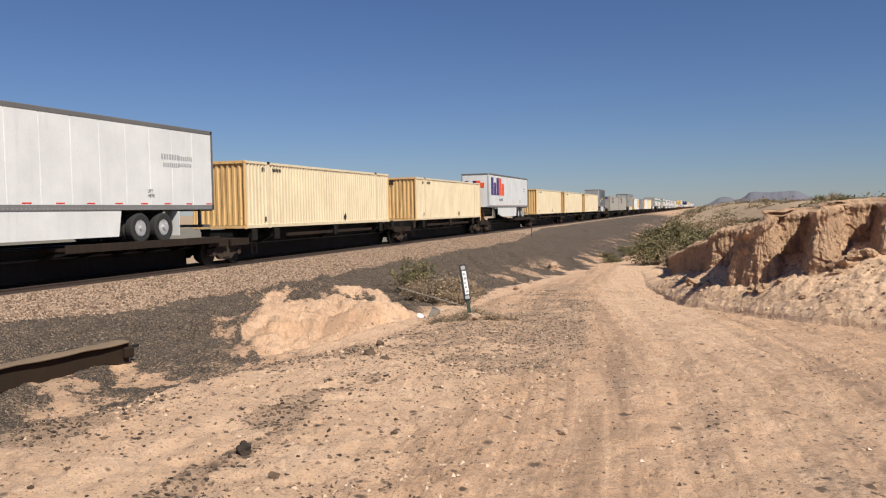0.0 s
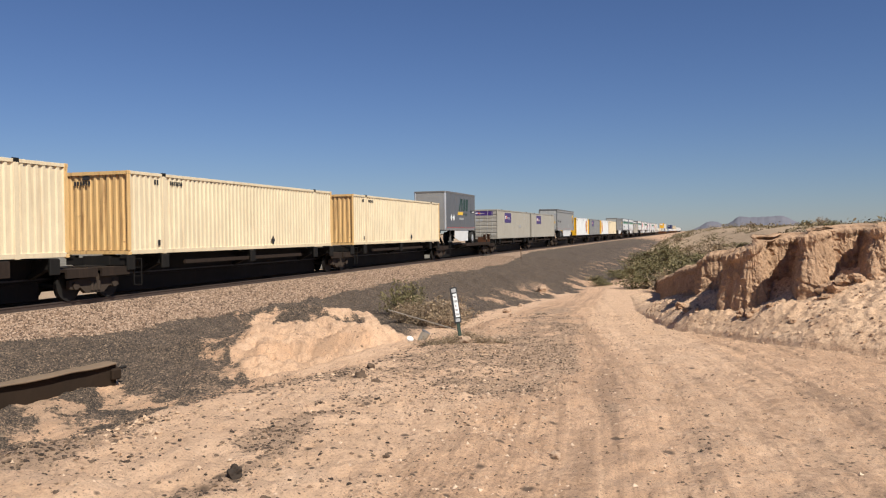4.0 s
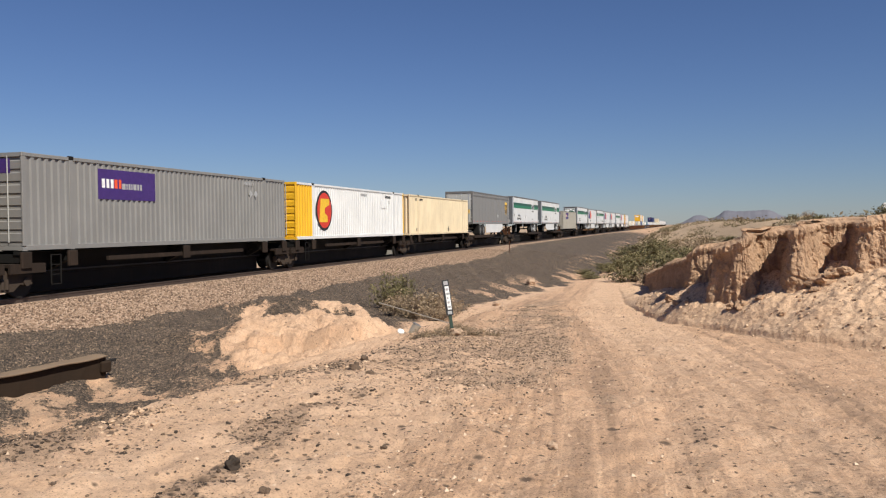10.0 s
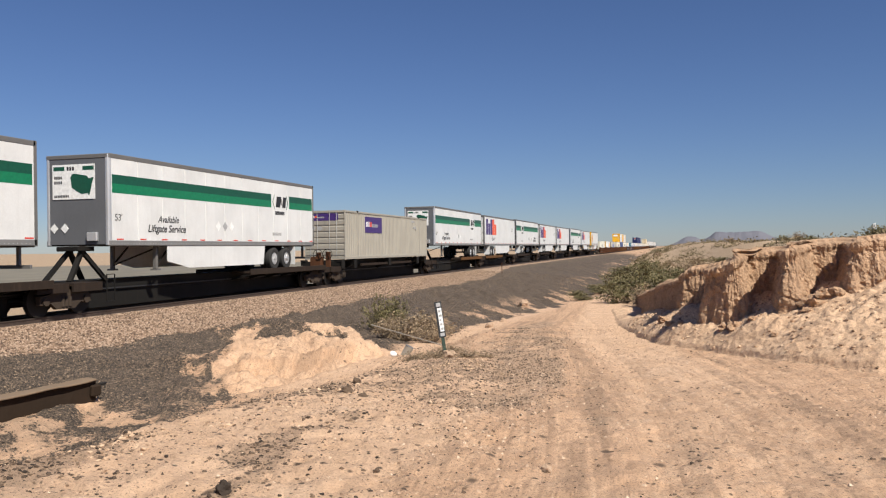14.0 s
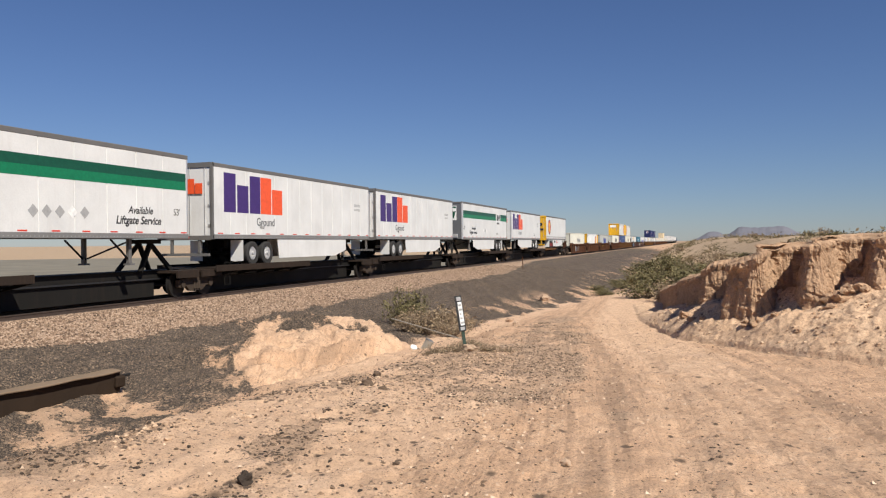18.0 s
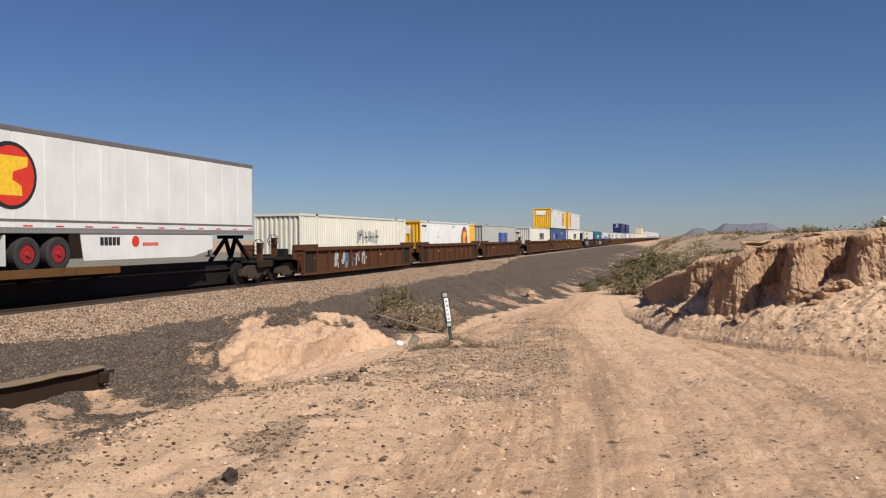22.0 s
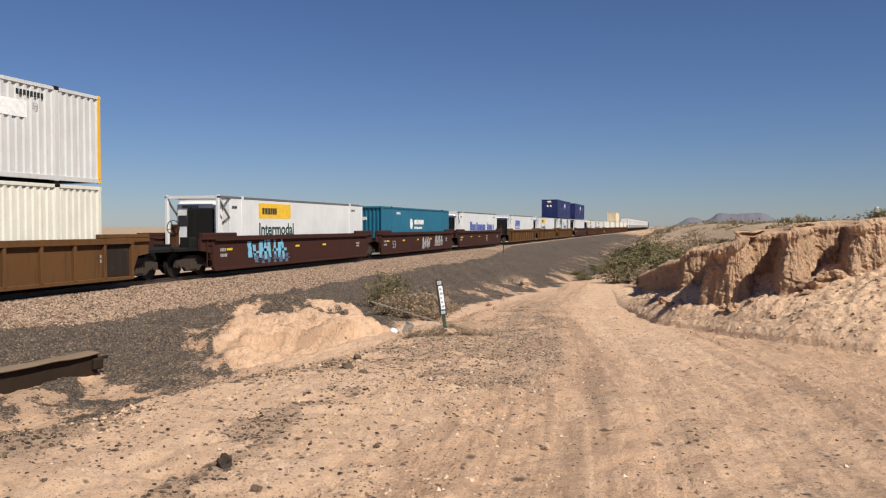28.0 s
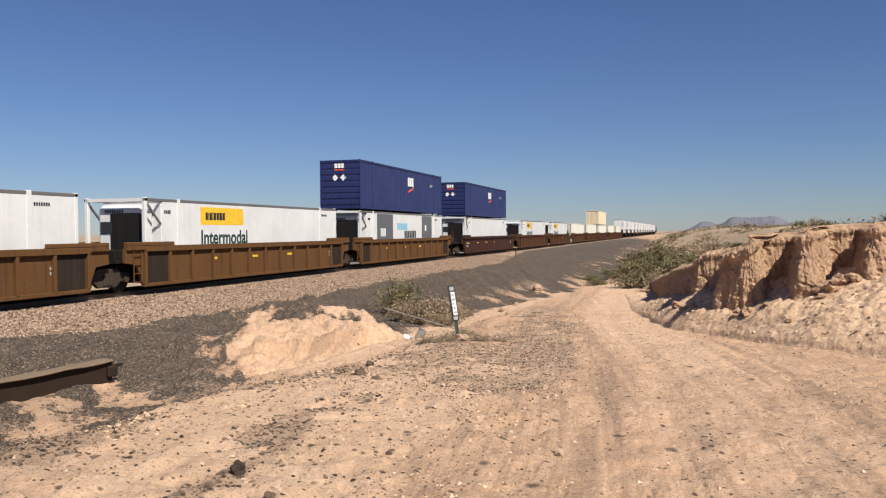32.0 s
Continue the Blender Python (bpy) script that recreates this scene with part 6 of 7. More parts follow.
def build_stones():
    x, y, r = scatter(56000, -18.6, -13.4, 11, 75, 1, 1.7)
    keep = x < ballast_edge(y) + .1 - .5 * fbm(x * 0.6, y * 0.35, 3, 61)
    x, y = x[keep], y[keep]
    stone_cloud("ballast_stones", "pinkish crushed ballast stones beside the rails", np.stack([x, y, height(x, y) + .005], -1), r.uniform(.04, .10, len(x)), M_BALLAST, 1, .9)
    x, y, r = scatter(130000, -15.8, -7.2, 9, 80, 2, 1.8)
    z4 = zones(x, y)
    keep = r.random(len(x)) < z4[:, 1] * .9
    x, y = x[keep], y[keep]
    stone_cloud("embankment_gravel", "dark grey gravel on the embankment slope", np.stack([x, y, height(x, y)], -1), .012 + .045 * r.random(len(x)) ** 2.5, M_DARKSTONE, 2, .9, "pyramid")
    x, y, r = scatter(170000, -9, 7, 2.0, 28, 3, 1.4)
    d, _ = bank_side(x, y)
    xd, _ = ditch(y)
    keep = (d < .4) & (r.random(len(x)) < .10 + .75 * np.clip(fbm(x * .5, y * .5, 3, 70) * 2 + .3, 0, 1) * step(-.8, -2.4, x) + .25 * (fbm(x * .8, y * .2, 3, 74) > .2)) & (x > xd + .4)
    x, y = x[keep], y[keep]
    stone_cloud("road_pebbles", "sandy pebbles strewn over the dirt road", np.stack([x, y, height(x, y)], -1), .010 + .032 * r.random(len(x)) ** 5, M_PEBBLE, 3, .9, "pyramid")
    # bands of dark rubble along the edge of the road
    x, y, r = scatter(200000, -9.5, 0.5, 3.0, 24, 4, 1.3)
    xd, _ = ditch(y)
    keep = (r.random(len(x)) < .95 * np.where(x < .2, 1.35, .25) * rubble(x, y) ** 1.25 + .005) & (x > xd + .2)
    x, y = x[keep], y[keep]
    stone_cloud("dark_rubble", "dark clods and rubble in bands along the road edge", np.stack([x, y, height(x, y)], -1), np.where((y > 7.5) & (x > -4), .006 + .022 * r.random(len(x)) ** 4, .006 + .036 * r.random(len(x)) ** 6), M_CLOD, 4, .55, "lump")
    # pale clods along the same edge
    x, y, r = scatter(90000, -6.5, -2.6, 3.5, 15, 6, 1.2)
    keep = r.random(len(x)) < .8 * np.exp(-((x - np.interp(y, *LINE_A) - .15 + .4 * fbm(y * .5, x * 0 + 1, 2, 71)) / .42) ** 2) * np.clip(.35 + 2 * fbm(x * 1.3, y * 1.3, 3, 50), 0, 1)
    x, y = x[keep], y[keep]
    stone_cloud("pale_clods", "pale crumbled clods along the road edge", np.stack([x, y, height(x, y)], -1), .008 + .042 * r.random(len(x)) ** 7, M_CLAYCLOD, 6, .65, "lump")


build_stones()


def rock(x, y, size, label, material, seed, squash=.8, ground_z=None):
    bm = bmesh.new()
    bmesh.ops.create_icosphere(bm, subdivisions=3, radius=size / 2)
    for v in bm.verts:
        p = v.co * (3.2 / size) + Vector((seed * 1.7, 0, 0))
        v.co *= 1 + .55 * noise.noise(p * .8 + Vector((seed, 0, 0))) + .28 * noise.noise(p * 1.9 + Vector((0, seed, 0))) + .14 * noise.noise(p * 4.5)
        if material is M_CLAY:
            near, _ = noise.voronoi(p * .9)
            v.co *= .72 + .62 * near[0]
        v.co.z *= squash
    me = bpy.data.meshes.new("rock")
    bm.to_mesh(me)
    bm.free()
    me.materials.append(material)
    ob = tagged(new("rock", me), label, "rock", "loose rocks")
    ob.matrix_basis = pose(x, y, (z_at(x, y) if ground_z is None else ground_z) + size * .18, 0, 0, seed * 40)
    return ob


# ---- eroded bank ----
# edge of the cliff in plan, from the right of the road to its far bend: x, y, height of its top
CLIFF = [(15.75, 16.07, 1.81), (7.35, 16.59, 1.8), (4.83, 16.7, 1.78), (3.62, 16.75, 1.76), (3.21, 16.75, 1.74), (3.13, 16.91, 1.73), (3.38, 18.6, 1.7), (2.86,
         18.5, 1.69), (2.48, 17.27, 1.67), (2.33, 16.91, 1.66), (2.08, 16.85, 1.63), (1.95, 17.01, 1.61), (2.16, 19.2, 1.57), (1.66, 19.1, 1.51), (1.4, 17.8,
         1.47), (1.18, 17.69, 1.4), (0.9, 17.85, 1.3), (0.61, 18.06, 1.22), (0.55, 18.38, 1.19), (0.96, 20.89, 1.2), (0.6, 21.11, 1.12), (0.18, 21.21, 1.03),
         (0.05, 21.53, 0.98), (0.22, 23.31, 0.91), (-0.12, 23.73, 0.74), (-0.27, 24.04, 0.64), (-0.06, 25.83, 0.64), (-0.45, 26.46, 0.51), (-0.27, 28.56,
         0.48), (-0.8, 29.4, 0.18), (-0.75, 32.55, 0.02), (-1.32, 34.44, -0.24), (-1.27, 37.8, -0.45), (-2.11, 47.25, -1.18)]


def smooth_line(a, k):
    kern = np.hanning(2 * k + 3)[1:-1]
    kern /= kern.sum()
    return np.convolve(np.pad(a, (k, k), mode="edge"), kern, "valid")


def talus(x, y):
    """Height of the slope of rubble between the foot of the bank and its cliff."""
    d, ztop = bank_side(x, y)
    rise = np.interp(y, [13, 16, 17.5, 19, 22, 26, 32, 44], [.92, .90, .90, .85, .80, .6, .3, .1])
    dd = np.clip(d + .1 * fbm(x * 1.1, y * 1.1, 3, 84), 0, 6)
    up = rise * 1.9 * (1 - np.exp(-dd / 1.9)) + .055 * step(.02, .10, dd)
    base = height(x, y)
    rough = step(.05, .7, dd)
    lumps = .16 * fbm(x * 1.3, y * 1.3, 4, 85, .55) + .06 * np.abs(fbm(x * 3.1, y * 3.1, 4, 93, .6)) + .05 * fbm(x * 6, y * 6, 4, 94, .75)
    return base + np.minimum(up, np.maximum(ztop + .2 - base, .05)) + rough * lumps * np.interp(y, [20, 32], [1, .6]) - .02


def build_talus():
    """The slope of rubble, on a fine grid between the foot and the inside of the cliff."""
    for x0, x1, y0, y1, h in ((-2.6, 5.4, 13.0, 26.0, .034), (5.4 - .034, 15, 11.5, 17.0, .15), (-3.4, 1.0, 26.0 - .034, 44, .08)):
        xs, ys = np.arange(x0, x1, h), np.arange(y0, y1, h)
        x, y = np.meshgrid(xs, ys, indexing="ij")
        d, _ = bank_side(x, y)
        z = talus(x, y)
        f = grid_faces(len(xs), len(ys))[:, ::-1]
        edge = d + .1 * fbm(x * 1.1, y * 1.1, 3, 84)
        ok = ((edge > -.06) & (d < 3.6)).reshape(-1)
        f = f[ok[f].all(1)]
        used = np.unique(f)
        back = np.zeros(x.size, int)
        back[used] = np.arange(len(used))
        me = sheet("talus_slope", np.stack([x, y, z], -1).reshape(-1, 3)[used], back[f], M_TALUS)
        tagged(new("talus_slope", me), "slope of crumbled sandy clay below the bank", "bank", kind="structure")


def build_bank():
    cl = np.array(CLIFF)
    leg = np.hypot(*np.diff(cl[:, :2], axis=0).T)
    n = np.maximum(4, leg / np.where(cl[1:, 0] > 4, .06, .02)).astype(int)
    t = np.concatenate([i + np.arange(m) / m for i, m in enumerate(n)])
    cx, cy, tops = (np.interp(t, np.arange(len(cl)), c) for c in cl.T)
    cx, cy, tops = smooth_line(cx, 5), smooth_line(cy, 5), smooth_line(tops, 20)
    u = np.concatenate([[0], np.cumsum(np.hypot(np.diff(cx), np.diff(cy)))])
    # outward normal of the edge, and one steady direction inwards for the top
    gx, gy = np.gradient(smooth_line(cx, 9)), np.gradient(smooth_line(cy, 9))
    ln = np.hypot(gx, gy) + 1e-9
    ox, oy = gy / ln * -1, gx / ln
    ang = np.radians(np.interp(cy, [15, 17, 22, 30], [88, 70, 40, 18]))
    nx, ny = np.cos(ang), np.sin(ang)
    tops = tops + .07 * fbm(u * 1.3, u * 0 + 5, 4, 83)
    zb = talus(cx, cy) - .35
    rowsv, nf, ntop = [], 64, 30
    size = np.interp(cy, [18, 30], [1, .55])
    for i in range(nf + ntop):
        if i < nf:
            v = i / (nf - 1)
            z = zb + (tops - zb) * v
            flute = .17 * np.abs(fbm(u * 1.7, z * .35, 5, 86, .62)) + .09 * np.abs(fbm(u * 4.6, z * .5 + 3, 4, 80, .6))
            block = .035 * step(-.05, .05, fbm(u * 1.6, z * 2.2 + 3, 4, 87, .6)) + .06 * fbm(u * 1.2, z * 1.4, 3, 98)
            grain = .035 * fbm(u * 9, z * 6, 5, 96, .7)
            crust = .07 * step(.80, .90, v + .06 * fbm(u * 1.5, u * 0, 3, 81)) - .16 * step(.93, 1.0, v)
            k = (.05 - .30 * (v - .4) - flute + block + grain + crust) * size
            x, y = cx + ox * k, cy + oy * k
            edge = (x, y)
        else:
            v = (i - nf + 1) / ntop
            k = 4.2 * v ** 1.5
            x, y = edge[0] + nx * k, edge[1] + ny * k
            hard = tops + .02 * k + .05 * fbm(x * 1.7, y * 1.7, 4, 88) * step(0, .1, v) + .02
            blend = step(.6, .95, v)
            z = hard * (1 - blend) + (height(x, y) - .06) * blend
        rowsv.append(np.stack([x, y, z], -1))
    grid = np.array(rowsv)
    me = sheet("eroded_bank", grid.reshape(-1, 3), grid_faces(grid.shape[0], grid.shape[1]), M_CLAY, False)
    tagged(new("eroded_bank", me), "eroded sandy clay bank with deep hollows", "bank", kind="structure")
    # clods on the slope
    x, y, r = scatter(30000, -1.4, 4.6, 13.4, 27, 12, 1.1)
    d, _ = bank_side(x, y)
    keep = (d > -.15) & (d < 2.6) & (r.random(len(x)) < .25 + .9 * np.clip(fbm(x * 1.2, y * 1.2, 3, 79) + .2, 0, 1))
    x, y = x[keep], y[keep]
    stone_cloud("bank_clods", "crumbled clay clods on the slope of the bank", np.stack([x, y, talus(x, y)], -1), .010 + .07 * r.random(len(x)) ** 8, M_CLAYCLOD, 12, .8, "lump")
    # fallen lumps of clay
    for k, (x, y, w) in enumerate(((2.50, 16.75, .40), (2.74, 16.8, .34), (2.95, 16.7, .24), (2.38, 16.5, .20), (1.15, 17.25, .30), (.95, 17.4, .22), (1.45, 17.0, .16), (-.1, 19.4, .20), (-.3, 20.6, .24), (.12, 18.6, .14), (1.75, 16.0, .12))):
        rock(x, y, w, "fallen lump of pale clay on the slope", M_CLAY, 31 + k, .7, float(talus(np.array([x]), np.array([y]))[0]) - w * .12)


build_talus()
build_bank()


# ---- plants ----
def leaf_material(name, a, b_):
    m, nt, b = mat(name, 0.75)
    g = nt.nodes.new("ShaderNodeNewGeometry")
    nt.links.new(ramp(nt, g.outputs["Random Per Island"], (0.0, a), (1.0, b_)), b.inputs["Base Color"])
    return m


M_LEAF = leaf_material("olive_leaf", (0.07, 0.062, 0.022), (0.22, 0.185, 0.082))
M_DRYLEAF = leaf_material("dry_leaf", (0.17, 0.115, 0.065), (0.42, 0.31, 0.19))
M_TWIG = plain("grey_twig", (0.20, 0.15, 0.11), 0.9)


def bush_meshes(seed, stems=60, leaves=2600, leaf=.045, spread=.55):
    """Unit bush about 2 wide and 1 high: bent stems from one root, small leaves along their outer halves."""
    rng = np.random.default_rng(seed)
    sv, sf, tips = [], [], []
    for k in range(stems):
        az, lean = rng.uniform(0, 2 * np.pi), rng.uniform(.1, 1.25) ** .8
        ln = rng.uniform(.55, 1.15)
        d = np.array([math.cos(az) * math.sin(lean), math.sin(az) * math.sin(lean), math.cos(lean)])
        p = np.array([rng.uniform(-.08, .08), rng.uniform(-.08, .08), 0.0])
        pts = [p]
        for j in range(5):
            d = d + rng.normal(0, .16, 3) + np.array([0, 0, .05])
            d /= np.linalg.norm(d)
            p = p + d * ln / 5
            pts.append(p)
        tips.append(np.array(pts))
        base = len(sv)
        for j, q in enumerate(pts):
            r = .014 * (1 - j / 6.5)
            for a in (0, 2.1, 4.2):
                sv.append(q + r * np.array([math.cos(a), math.sin(a), 0]))
        for j in range(5):
            for a in range(3):
                b = (a + 1) % 3
                sf.append((base + j * 3 + a, base + j * 3 + b, base + j * 3 + 3 + b, base + j * 3 + 3 + a))
    n = leaves
    which = rng.integers(0, stems, n)
    t = 5 * rng.uniform(.35, 1.0, n) ** .7
    j = np.minimum(t.astype(int), 4)
    P = np.array(tips)
    c = P[which, j] + (P[which, j + 1] - P[which, j]) * (t - j)[:, None] + rng.normal(0, .05, (n, 3))
    a, b = rng.normal(size=(n, 3)), rng.normal(size=(n, 3))
    a /= np.linalg.norm(a, axis=1)[:, None]
    b -= a * (a * b).sum(1)[:, None]
    b /= np.linalg.norm(b, axis=1)[:, None]
    sz = leaf * rng.uniform(.5, 1.3, n)[:, None]
    q = np.stack([c - a * sz, c - b * sz * .45, c + a * sz, c + b * sz * .45], 1).reshape(-1, 3)
    return np.array(sv), np.array(sf), q, np.arange(4 * n).reshape(-1, 4)


BUSHES = []
for k, (lm, lv, st) in enumerate(((M_LEAF, 3000, 70), (M_LEAF, 2200, 60), (M_DRYLEAF, 900, 110), (M_DRYLEAF, 1600, 90))):
    sv, sf, lv_, lf = bush_meshes(20 + k, st, lv)
    BUSHES.append((sheet("twig_mass", sv, sf, M_TWIG), sheet("foliage", lv_, lf, lm, False)))


def bush(x, y, w, h, kind, seed=0, dz=0.0):
    b = thing("desert_bush", "olive green creosote bush on sandy ground" if kind < 2 else "dry brown desert bush on sandy ground", "bush", "green desert bushes" if kind < 2 else "dry desert bushes")
    tagged(shared("twig_mass", BUSHES[kind][0], b), kind="stuff")
    tagged(shared("foliage", BUSHES[kind][1], b), kind="stuff")
    b.matrix_basis = pose(x, y, z_at(x, y) - .03 + dz, 0, 0, seed * 77) @ Matrix.Diagonal((w / 1.7, w / 1.7, h, 1))
    return b


# ---- things beside the track ----
M_OLDWOOD = paint("dark_old_timber", (0.032, 0.021, 0.014), 0.9, 0.5, (0.035, 0.025, 0.018), 0.5)

M_DARKROCK = plain("black_rock", (0.038, 0.026, 0.018), 0.95)
M_POST = paint("dull_green_steel", (0.05, 0.075, 0.06), 0.7, 0.4)


def build_beam():
    b = thing("timber_beam", "long weathered timber beam lying on dark gravel", "beam")
    bm = boxes((-.07, .07, -3.2, 2.55, -.08, .35), bevel=.015)
    bmesh.ops.subdivide_edges(bm, edges=[e for e in bm.edges if e.calc_length() > 3], cuts=24)
    for v in bm.verts:
        v.co.x += .018 * noise.noise(v.co * 3)
        v.co.z += .02 * noise.noise(v.co * 2.3 + Vector((5, 0, 0)))
    part("timber", bm, M_OLDWOOD, b)
    cap = boxes((-.10, .165, -3.2, 2.48, .355, .395), bevel=.012)
    bmesh.ops.subdivide_edges(cap, edges=[e for e in cap.edges if e.calc_length() > 3], cuts=24)
    for v in cap.verts:
        v.co.z += .02 * noise.noise(v.co * 2.3 + Vector((5, 0, 0)))
        v.co.x += .03 * noise.noise(v.co * 1.7)
    part("cap_plank", cap, M_WOOD, b, "weathered grey plank along the top")
    part("brace", beam(bmesh.new(), (.13, -.75, .30), (.36, -1.0, -.12), .10, .14), M_WOOD, b, "short slanting brace")
    part("end_plate", boxes((-.05, .15, 2.38, 2.62, .04, .27), bevel=.03), M_OLDWOOD, b)
    part("bolt", cyl(bmesh.new(), (.1, 2.66, .26), (0, 1, 0), .03, .18, 8), M_WHEEL, b)
    x, y = -11.50, 11.0
    b.matrix_basis = pose(x, y, z_at(x, y) + .05, 0.6, 4, -8)


def build_sign():
    s = thing("marker_sign", "narrow leaning white marker sign on a metal post", "sign")
    part("post", boxes((-.03, .03, -.012, .012, -.25, .62), (-.03, -.022, -.03, .012, -.25, .62), bevel=0), M_POST, s, "dull green channel post")
    p = part("panel", boxes((-.062, .062, -.03, -.018, .34, 1.0), bevel=.004), M_INK, s, "black panel with a white field")
    part("field", boxes((-.030, .046, -.0325, -.0295, .45, .88)), M_PALE, p, "white field")
    for z0, z1 in ((.365, .425), (.905, .975)):
        part("band", boxes((-.04, .04, -.0325, -.0295, z0, z1)), M_INKGREY, p, "worn grey lettering band")
    part("edge", boxes((-.07, -.059, -.032, -.016, .34, 1.0)), M_INK, p)
    for i in range(5):
        part("lettering", boxes((-.018, .036 - .012 * (i % 3), -.0345, -.032, .48 + .08 * i, .52 + .08 * i)), M_INKGREY, p)
    x, y = -4.05, 14.2
    s.matrix_basis = pose(x, y, z_at(x, y), -5, -7, 30)


def build_small():
    rock(-3.05, 4.99, .115, "dark angular rock on the sand", M_DARKROCK, 3, .95)
    for x, y, s, k in ((-3.75, 8.9, .13, 5), (-3.45, 8.6, .09, 7), (-2.55, 4.55, .07, 9), (-4.0, 9.8, .10, 11), (-2.2, 5.75, .05, 12), (-3.9, 13.9, .22, 13), (-4.6, 14.6, .14, 14), (-4.4, 13.2, .12, 15), (-3.5, 14.3, .16, 16), (-0.95, 6.05, .08, 17), (-8.3, 45.4, .5, 18), (-6.8, 30, .3, 19), (-5.9, 27, .24, 20), (-6.9, 33, .28, 21), (-1.5, 8.6, .07, 22), (0.4, 7.2, .06, 23)):
        rock(x, y, s, "pale stone half sunk in sand" if k > 12 else "small dark stone on the sand", M_PEBBLE if k > 12 else M_CLOD, k)
    # a cloth bag and a crushed cup in the ditch
    bag = thing("litter_bag", "crumpled white plastic bag in the ditch", "litter")
    bm = bmesh.new()
    bmesh.ops.create_icosphere(bm, subdivisions=3, radius=.09)
    for v in bm.verts:
        v.co *= 1 + .5 * noise.noise(v.co * 9)
        v.co.z *= .8
    part("bag", bm, M_PALE, bag)
    bag.matrix_basis = pose(-6.85, 19.2, z_at(-6.85, 19.2) + .1)
    can = thing("rusty_bucket", "pale dented bucket lying in the ditch", "bucket")
    bm = cyl(bmesh.new(), (0, 0, 0), (.2, .3, 1), .09, .28, 16, .11)
    for v in bm.verts:
        v.co += .02 * noise.noise_vector(v.co * 7)
    part("shell", bm, M_BEIGEGREY, can)
    part("rim", cyl(bmesh.new(), (.025, .04, .13), (.2, .3, 1), .113, .02, 16), M_MIDGREY, can)
    can.matrix_basis = pose(-6.55, 19.4, z_at(-6.55, 19.4) + .12, 12, 20, 0)
    pole = thing("thin_pole", "thin pale pole lying across the ditch", "pole")
    bm = bmesh.new()
    a, b = Vector((-8.2, 21.2, z_at(-8.2, 21.2) + .55)), Vector((-5.9, 20.6, z_at(-5.9, 20.6) + .03))
    beam(bm, (0, 0, 0), b - a, .022, .022)
    part("shaft", bm, M_BEIGEGREY, pole)
    pole.matrix_basis = Matrix.Translation(a)
    stake = thing("survey_stake", "thin rusty stake in the ballast shoulder", "stake")
    part("rod", boxes((-.03, .03, -.03, .03, -.2, 1.05)), M_RUST, stake)
    stake.matrix_basis = pose(-14.85, 70.9, z_at(-14.85, 70.9))
    fence = thing("guard_fence", "white posts with a dark rail on the rise", "fence")
    for k in range(9):
        part("post", boxes((k * .55 - .08, k * .55 + .08, -.06, .06, -.3, .80 + (.22 if k % 3 == 0 else 0)), bevel=.02), M_PALE, fence)
    part("rail", boxes((-.1, 4.6, -.09, -.065, .50, .66)), M_DARKGREY, fence, "dark rail")
    part("rail", boxes((-.1, 4.6, -.09, -.065, .12, .22)), M_DARKGREY, fence, "dark rail")
    x, y = 11.5, 53.5
    fence.matrix_basis = pose(x, y, z_at(x, y) - .02, 0, 0, -13)
    for k, (x, y, kind) in enumerate(((14.5, 57, 1), (17, 57, 0))):
        bush(x, y, 2.6, 1.0, kind, k)


build_beam()
build_sign()
build_small()


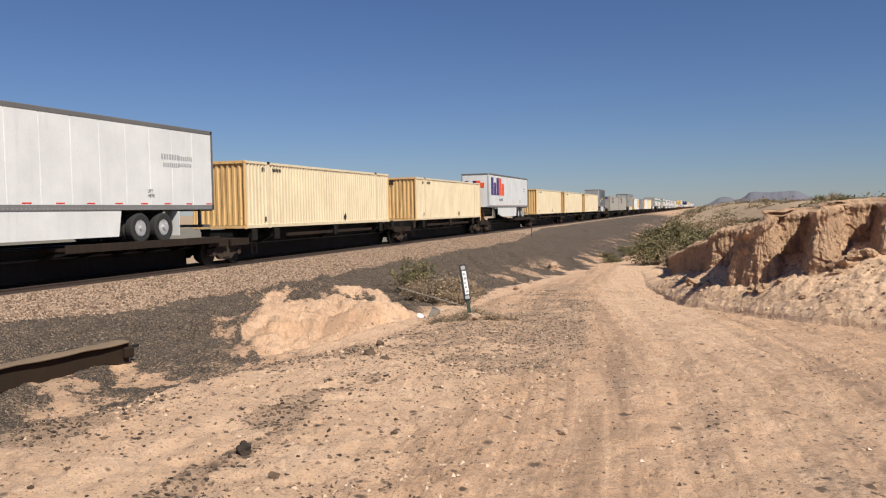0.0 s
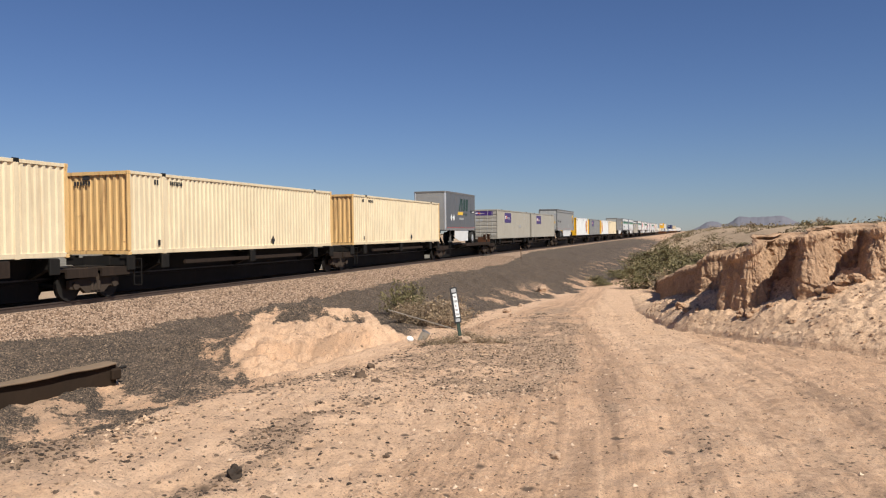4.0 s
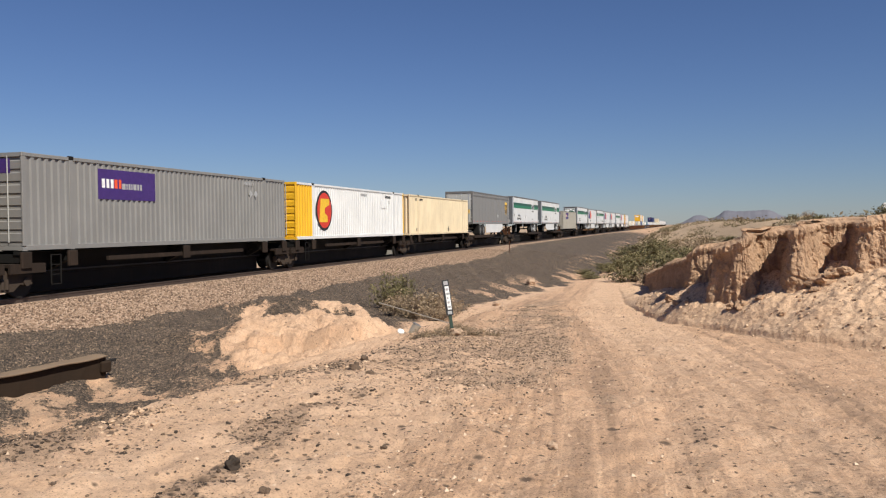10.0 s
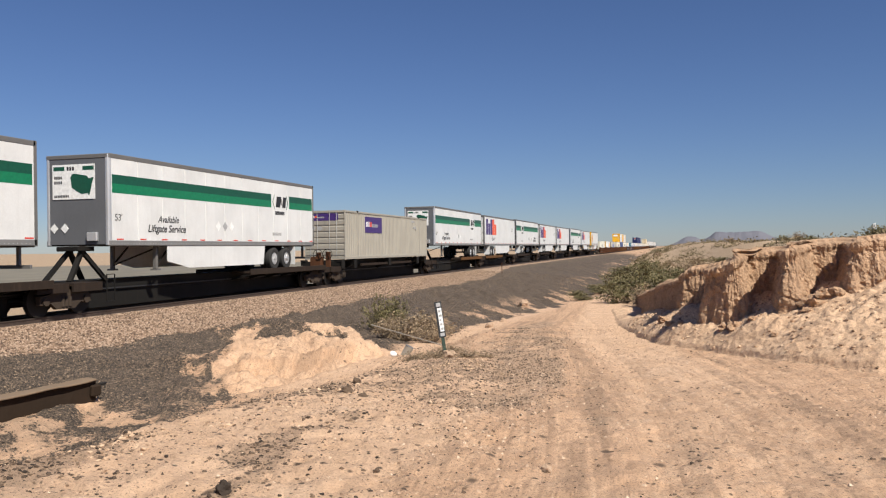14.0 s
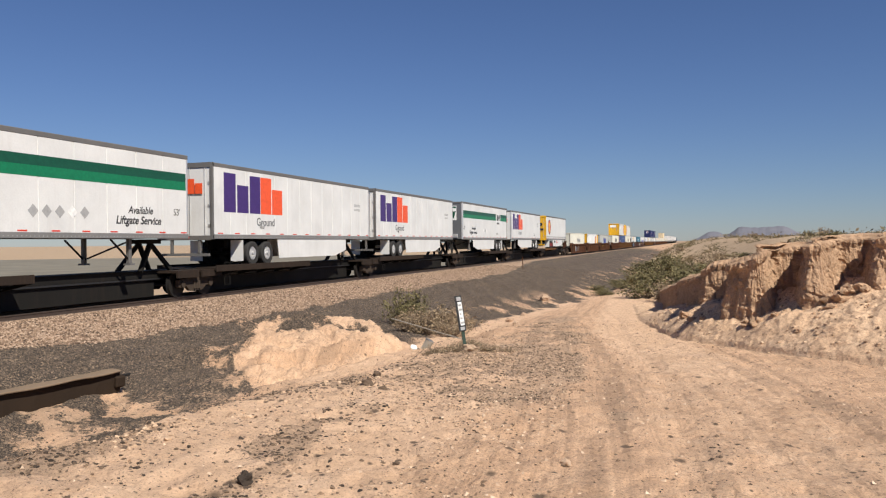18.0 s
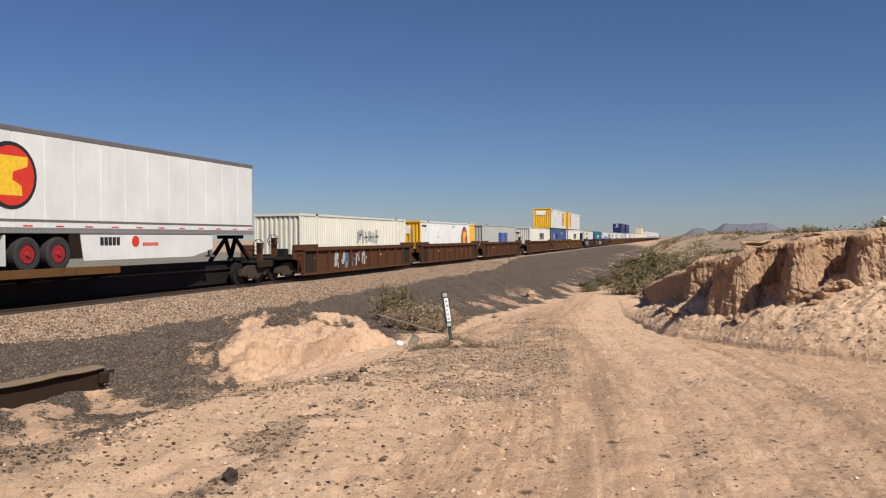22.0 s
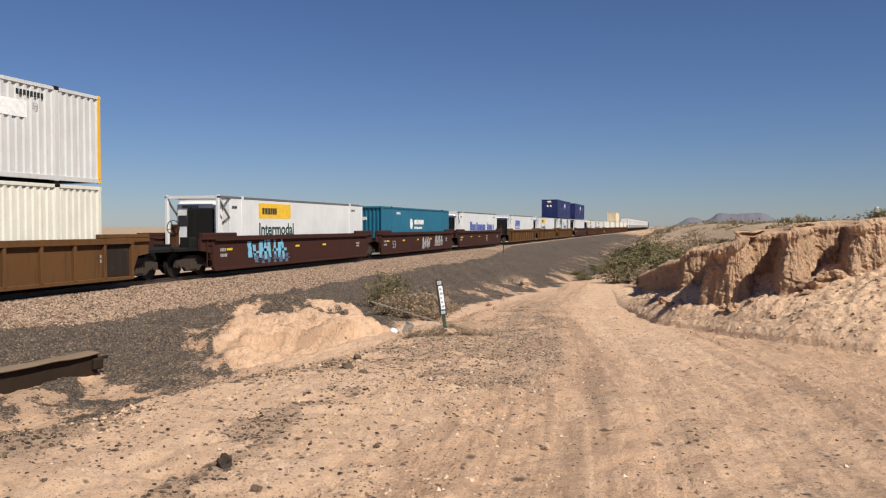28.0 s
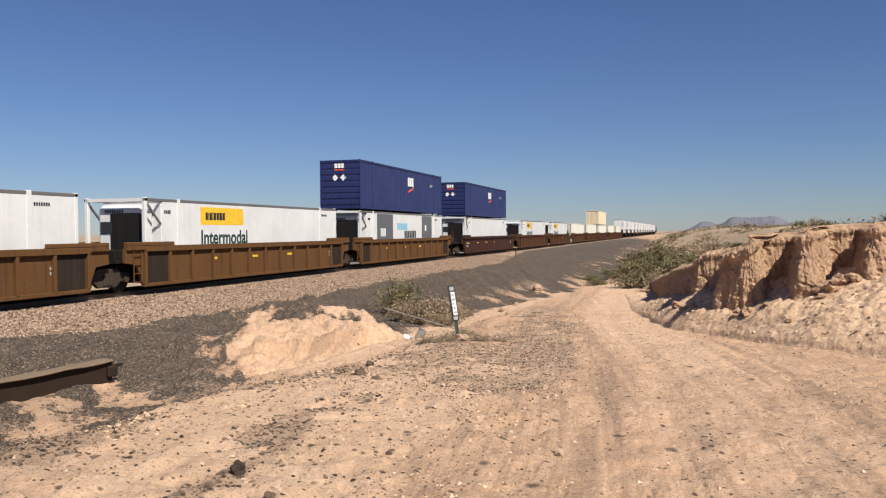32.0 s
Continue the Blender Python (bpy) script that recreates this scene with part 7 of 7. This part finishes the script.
def build_plants():
    rng = random.Random(8)
    for k, (x, y, w, h, kind) in enumerate((
            (-9.3, 25.4, 1.7, 1.25, 1), (-8.9, 24.9, 1.3, 0.9, 0), (-7.9, 23.4, 2.0, 0.8, 2), (-8.6, 24.4, 1.8, 0.75, 2), (-7.2, 24.0, 1.9, 0.75, 2), (-7.9, 25.6, 2.0, 0.8, 3), (-6.9, 22.7, 1.4, .5, 2), (-8.3, 23.0, 1.3, .6, 2),
            (-5.9, 54.0, 2.0, 0.42, 1), (-6.6, 57.5, 1.8, 0.5, 0), (-5.2, 60.5, 2.4, 0.6, 1), (-4.4, 62.0, 2.4, 0.6, 0), (-5.9, 66.5, 2.8, 0.5, 1),
            (-2.9, 50.0, 3.2, 1.5, 0), (-1.7, 47.0, 3.0, 1.35, 2), (-2.2, 55.0, 3.6, 1.8, 0), (-0.9, 52.0, 3.4, 1.7, 1), (0.0, 56.0, 3.8, 1.7, 0), (-3.4, 57.0, 3.2, 1.4, 1),
            (-0.6, 60.0, 4.0, 1.6, 1), (1.3, 61.0, 4.0, 1.4, 2), (-2.2, 66.0, 4.0, 1.5, 0), (0.6, 69.0, 4.0, 1.3, 2), (2.8, 66.0, 4.0, 1.1, 3), (-1.0, 43.5, 2.2, 1.0, 2), (0.2, 41.0, 2.0, 0.85, 3), (0.2, 45.0, 2.6, 1.2, 0),
            (-4.0, 75.0, 4.0, 0.9, 1), (-5.5, 84.0, 4.0, 0.8, 0), (2.0, 78.0, 4.0, 0.9, 3))):
        bush(x, y, w, h, kind, k)
    # dry brush heaped round the sign
    for k in range(9):
        bush(-3.95 + rng.uniform(-.5, .8), 14.0 + rng.uniform(-.9, .9), rng.uniform(.5, .9), rng.uniform(.12, .24), 2, 40 + k)
    # brush along the top of the bank
    for k in range(26):
        x, y = rng.uniform(4.0, 10.5), rng.uniform(26, 44)
        bush(x, y, rng.uniform(1.2, 2.2), rng.uniform(.35, .65), 2 if k % 4 else 3, k)
    # scattered scrub over the plain
    n = 0
    while n < 70:
        a, r = radians(rng.uniform(-9, 26)), 45 * (12 ** rng.random())
        x, y = r * math.sin(a), r * math.cos(a)
        if x < -5.2 - .008 * y or y < 44:
            continue
        d, _ = bank_side(np.array([x]), np.array([y]))
        if d[0] < 3 and y < 70:
            continue
        bush(x, y, rng.uniform(1.4, 3.0), rng.uniform(.5, 1.1), rng.choice((0, 1, 2, 3, 3)), n)
        n += 1


build_plants()


M_SCRUB = leaf_material("dry_olive_scrub", (0.075, 0.065, 0.032), (0.30, 0.225, 0.125))


def build_scrub():
    """Low scrub over the plain, too small to tell apart: leaf clusters in one mesh."""
    rng = np.random.default_rng(31)
    n = 9000
    a = np.radians(rng.uniform(-10, 30, n))
    r = 38 * 30 ** rng.random(n)
    x, y = r * np.sin(a), r * np.cos(a)
    d, _ = bank_side(x, y)
    keep = (x > -4.8 - .012 * y) & ((d > 3.2) | (y > 70)) & (y > 24) & (fbm(x * .06, y * .06, 3, 95) > -.12)
    x, y = x[keep], y[keep]
    z = height(x, y)
    m = 26
    size = rng.uniform(.35, 1.1, len(x)) * (.7 + .6 * (np.hypot(x, y) > 120))
    c = np.stack([x, y, z], -1)[:, None] + rng.normal(0, 1, (len(x), m, 3)) * np.array([.38, .38, .0]) * size[:, None, None]
    c[..., 2] += np.abs(rng.normal(0, .28, (len(x), m))) * size[:, None]
    c = c.reshape(-1, 3)
    k = len(c)
    u, v = rng.normal(size=(k, 3)), rng.normal(size=(k, 3))
    u /= np.linalg.norm(u, axis=1)[:, None]
    v -= u * (u * v).sum(1)[:, None]
    v /= np.linalg.norm(v, axis=1)[:, None]
    s = (np.repeat(size, m) * rng.uniform(.08, .2, k))[:, None]
    q = np.stack([c - u * s, c - v * s * .5, c + u * s, c + v * s * .5], 1).reshape(-1, 3)
    tagged(new("scrub", sheet("scrub", q, np.arange(4 * k).reshape(-1, 4), M_SCRUB, False)), "low dry olive scrub over the plain", "scrub", kind="stuff")


build_scrub()


# ---- distance ----
def build_far():
    # distance haze is put into the rock's colour: pale, greyed and bluish
    m, nt, b = mat("haze_tinted_rock", 1.0)
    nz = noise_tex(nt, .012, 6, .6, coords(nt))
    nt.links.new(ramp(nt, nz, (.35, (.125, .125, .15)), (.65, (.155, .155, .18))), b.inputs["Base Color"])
    az = np.linspace(-2.5, 9.5, 260)
    ridge = 50 * np.exp(-((az - 1.1) / 1.05) ** 2) + 66 * (step(1.6, 3.0, az) - step(5.1, 8.0, az)) + 9 * fbm(az * 1.6, az * 0, 4, 90)
    ridge = np.maximum(ridge * (step(-2.3, -.6, az) - step(7.5, 9.2, az) * .9), 0)
    prof = [(0, -.1), (.35, .35), (.7, .8), (1.0, 1.0), (1.4, .7), (2.2, -.1)]
    verts = []
    for dd, hh in prof:
        r = 3900 + 260 * dd
        a = np.radians(az)
        z = .98 * ridge * hh * (1 + .12 * fbm(az * 3, az * 0 + dd * 3, 4, 91) * (0 < hh < 1)) - 3
        verts.append(np.stack([r * np.sin(a), r * np.cos(a), z], -1))
    g = np.array(verts)
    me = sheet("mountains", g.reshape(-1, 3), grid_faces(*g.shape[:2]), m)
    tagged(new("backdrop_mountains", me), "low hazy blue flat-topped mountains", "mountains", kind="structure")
    # a dusty field beyond the track
    f, nt, b = mat("dusty_field", 0.9)
    nt.links.new(ramp(nt, noise_tex(nt, .25, 6, .7, coords(nt)), (.3, (.13, .115, .085)), (.7, (.21, .185, .14))), b.inputs["Base Color"])
    r, a = np.meshgrid(np.linspace(75, 210, 30), np.radians(np.linspace(-75, -14, 50)), indexing="ij")
    x, y = r * np.sin(a), r * np.cos(a)
    z = height(x, y) + .06
    me = sheet("field", np.stack([x, y, z], -1).reshape(-1, 3), grid_faces(*r.shape)[:, ::-1], f)
    tagged(new("field", me), "pale dusty field beyond the track", "field", kind="structure")


build_far()


# ---- motion ----
def motions():
    for ob, s, z in RIDERS:
        walk(ob, [(0.0, pose(TX, s, z)), (32.0, pose(TX, s - V * 32.0, z))])
    # wheels turn while they roll past the camera
    for w, s, y in WHEELSETS:
        first, last = max(0.0, (s - 62.0) / V), min(32.0, (s - 14.0) / V)
        if last <= first:
            continue
        n0, n1 = round(first * FPS), round(last * FPS)
        turn = -math.degrees(V / FPS / WR)
        rows = [(n / FPS, pose(0, y, WR, turn * (n - n0))) for n in range(n0, n1 + 1)]
        if n0 > 0:
            rows.insert(0, (0.0, rows[0][1]))
        if n1 < 32 * FPS:
            rows.append((32.0, rows[-1][1]))
        walk(w, rows)


motions()
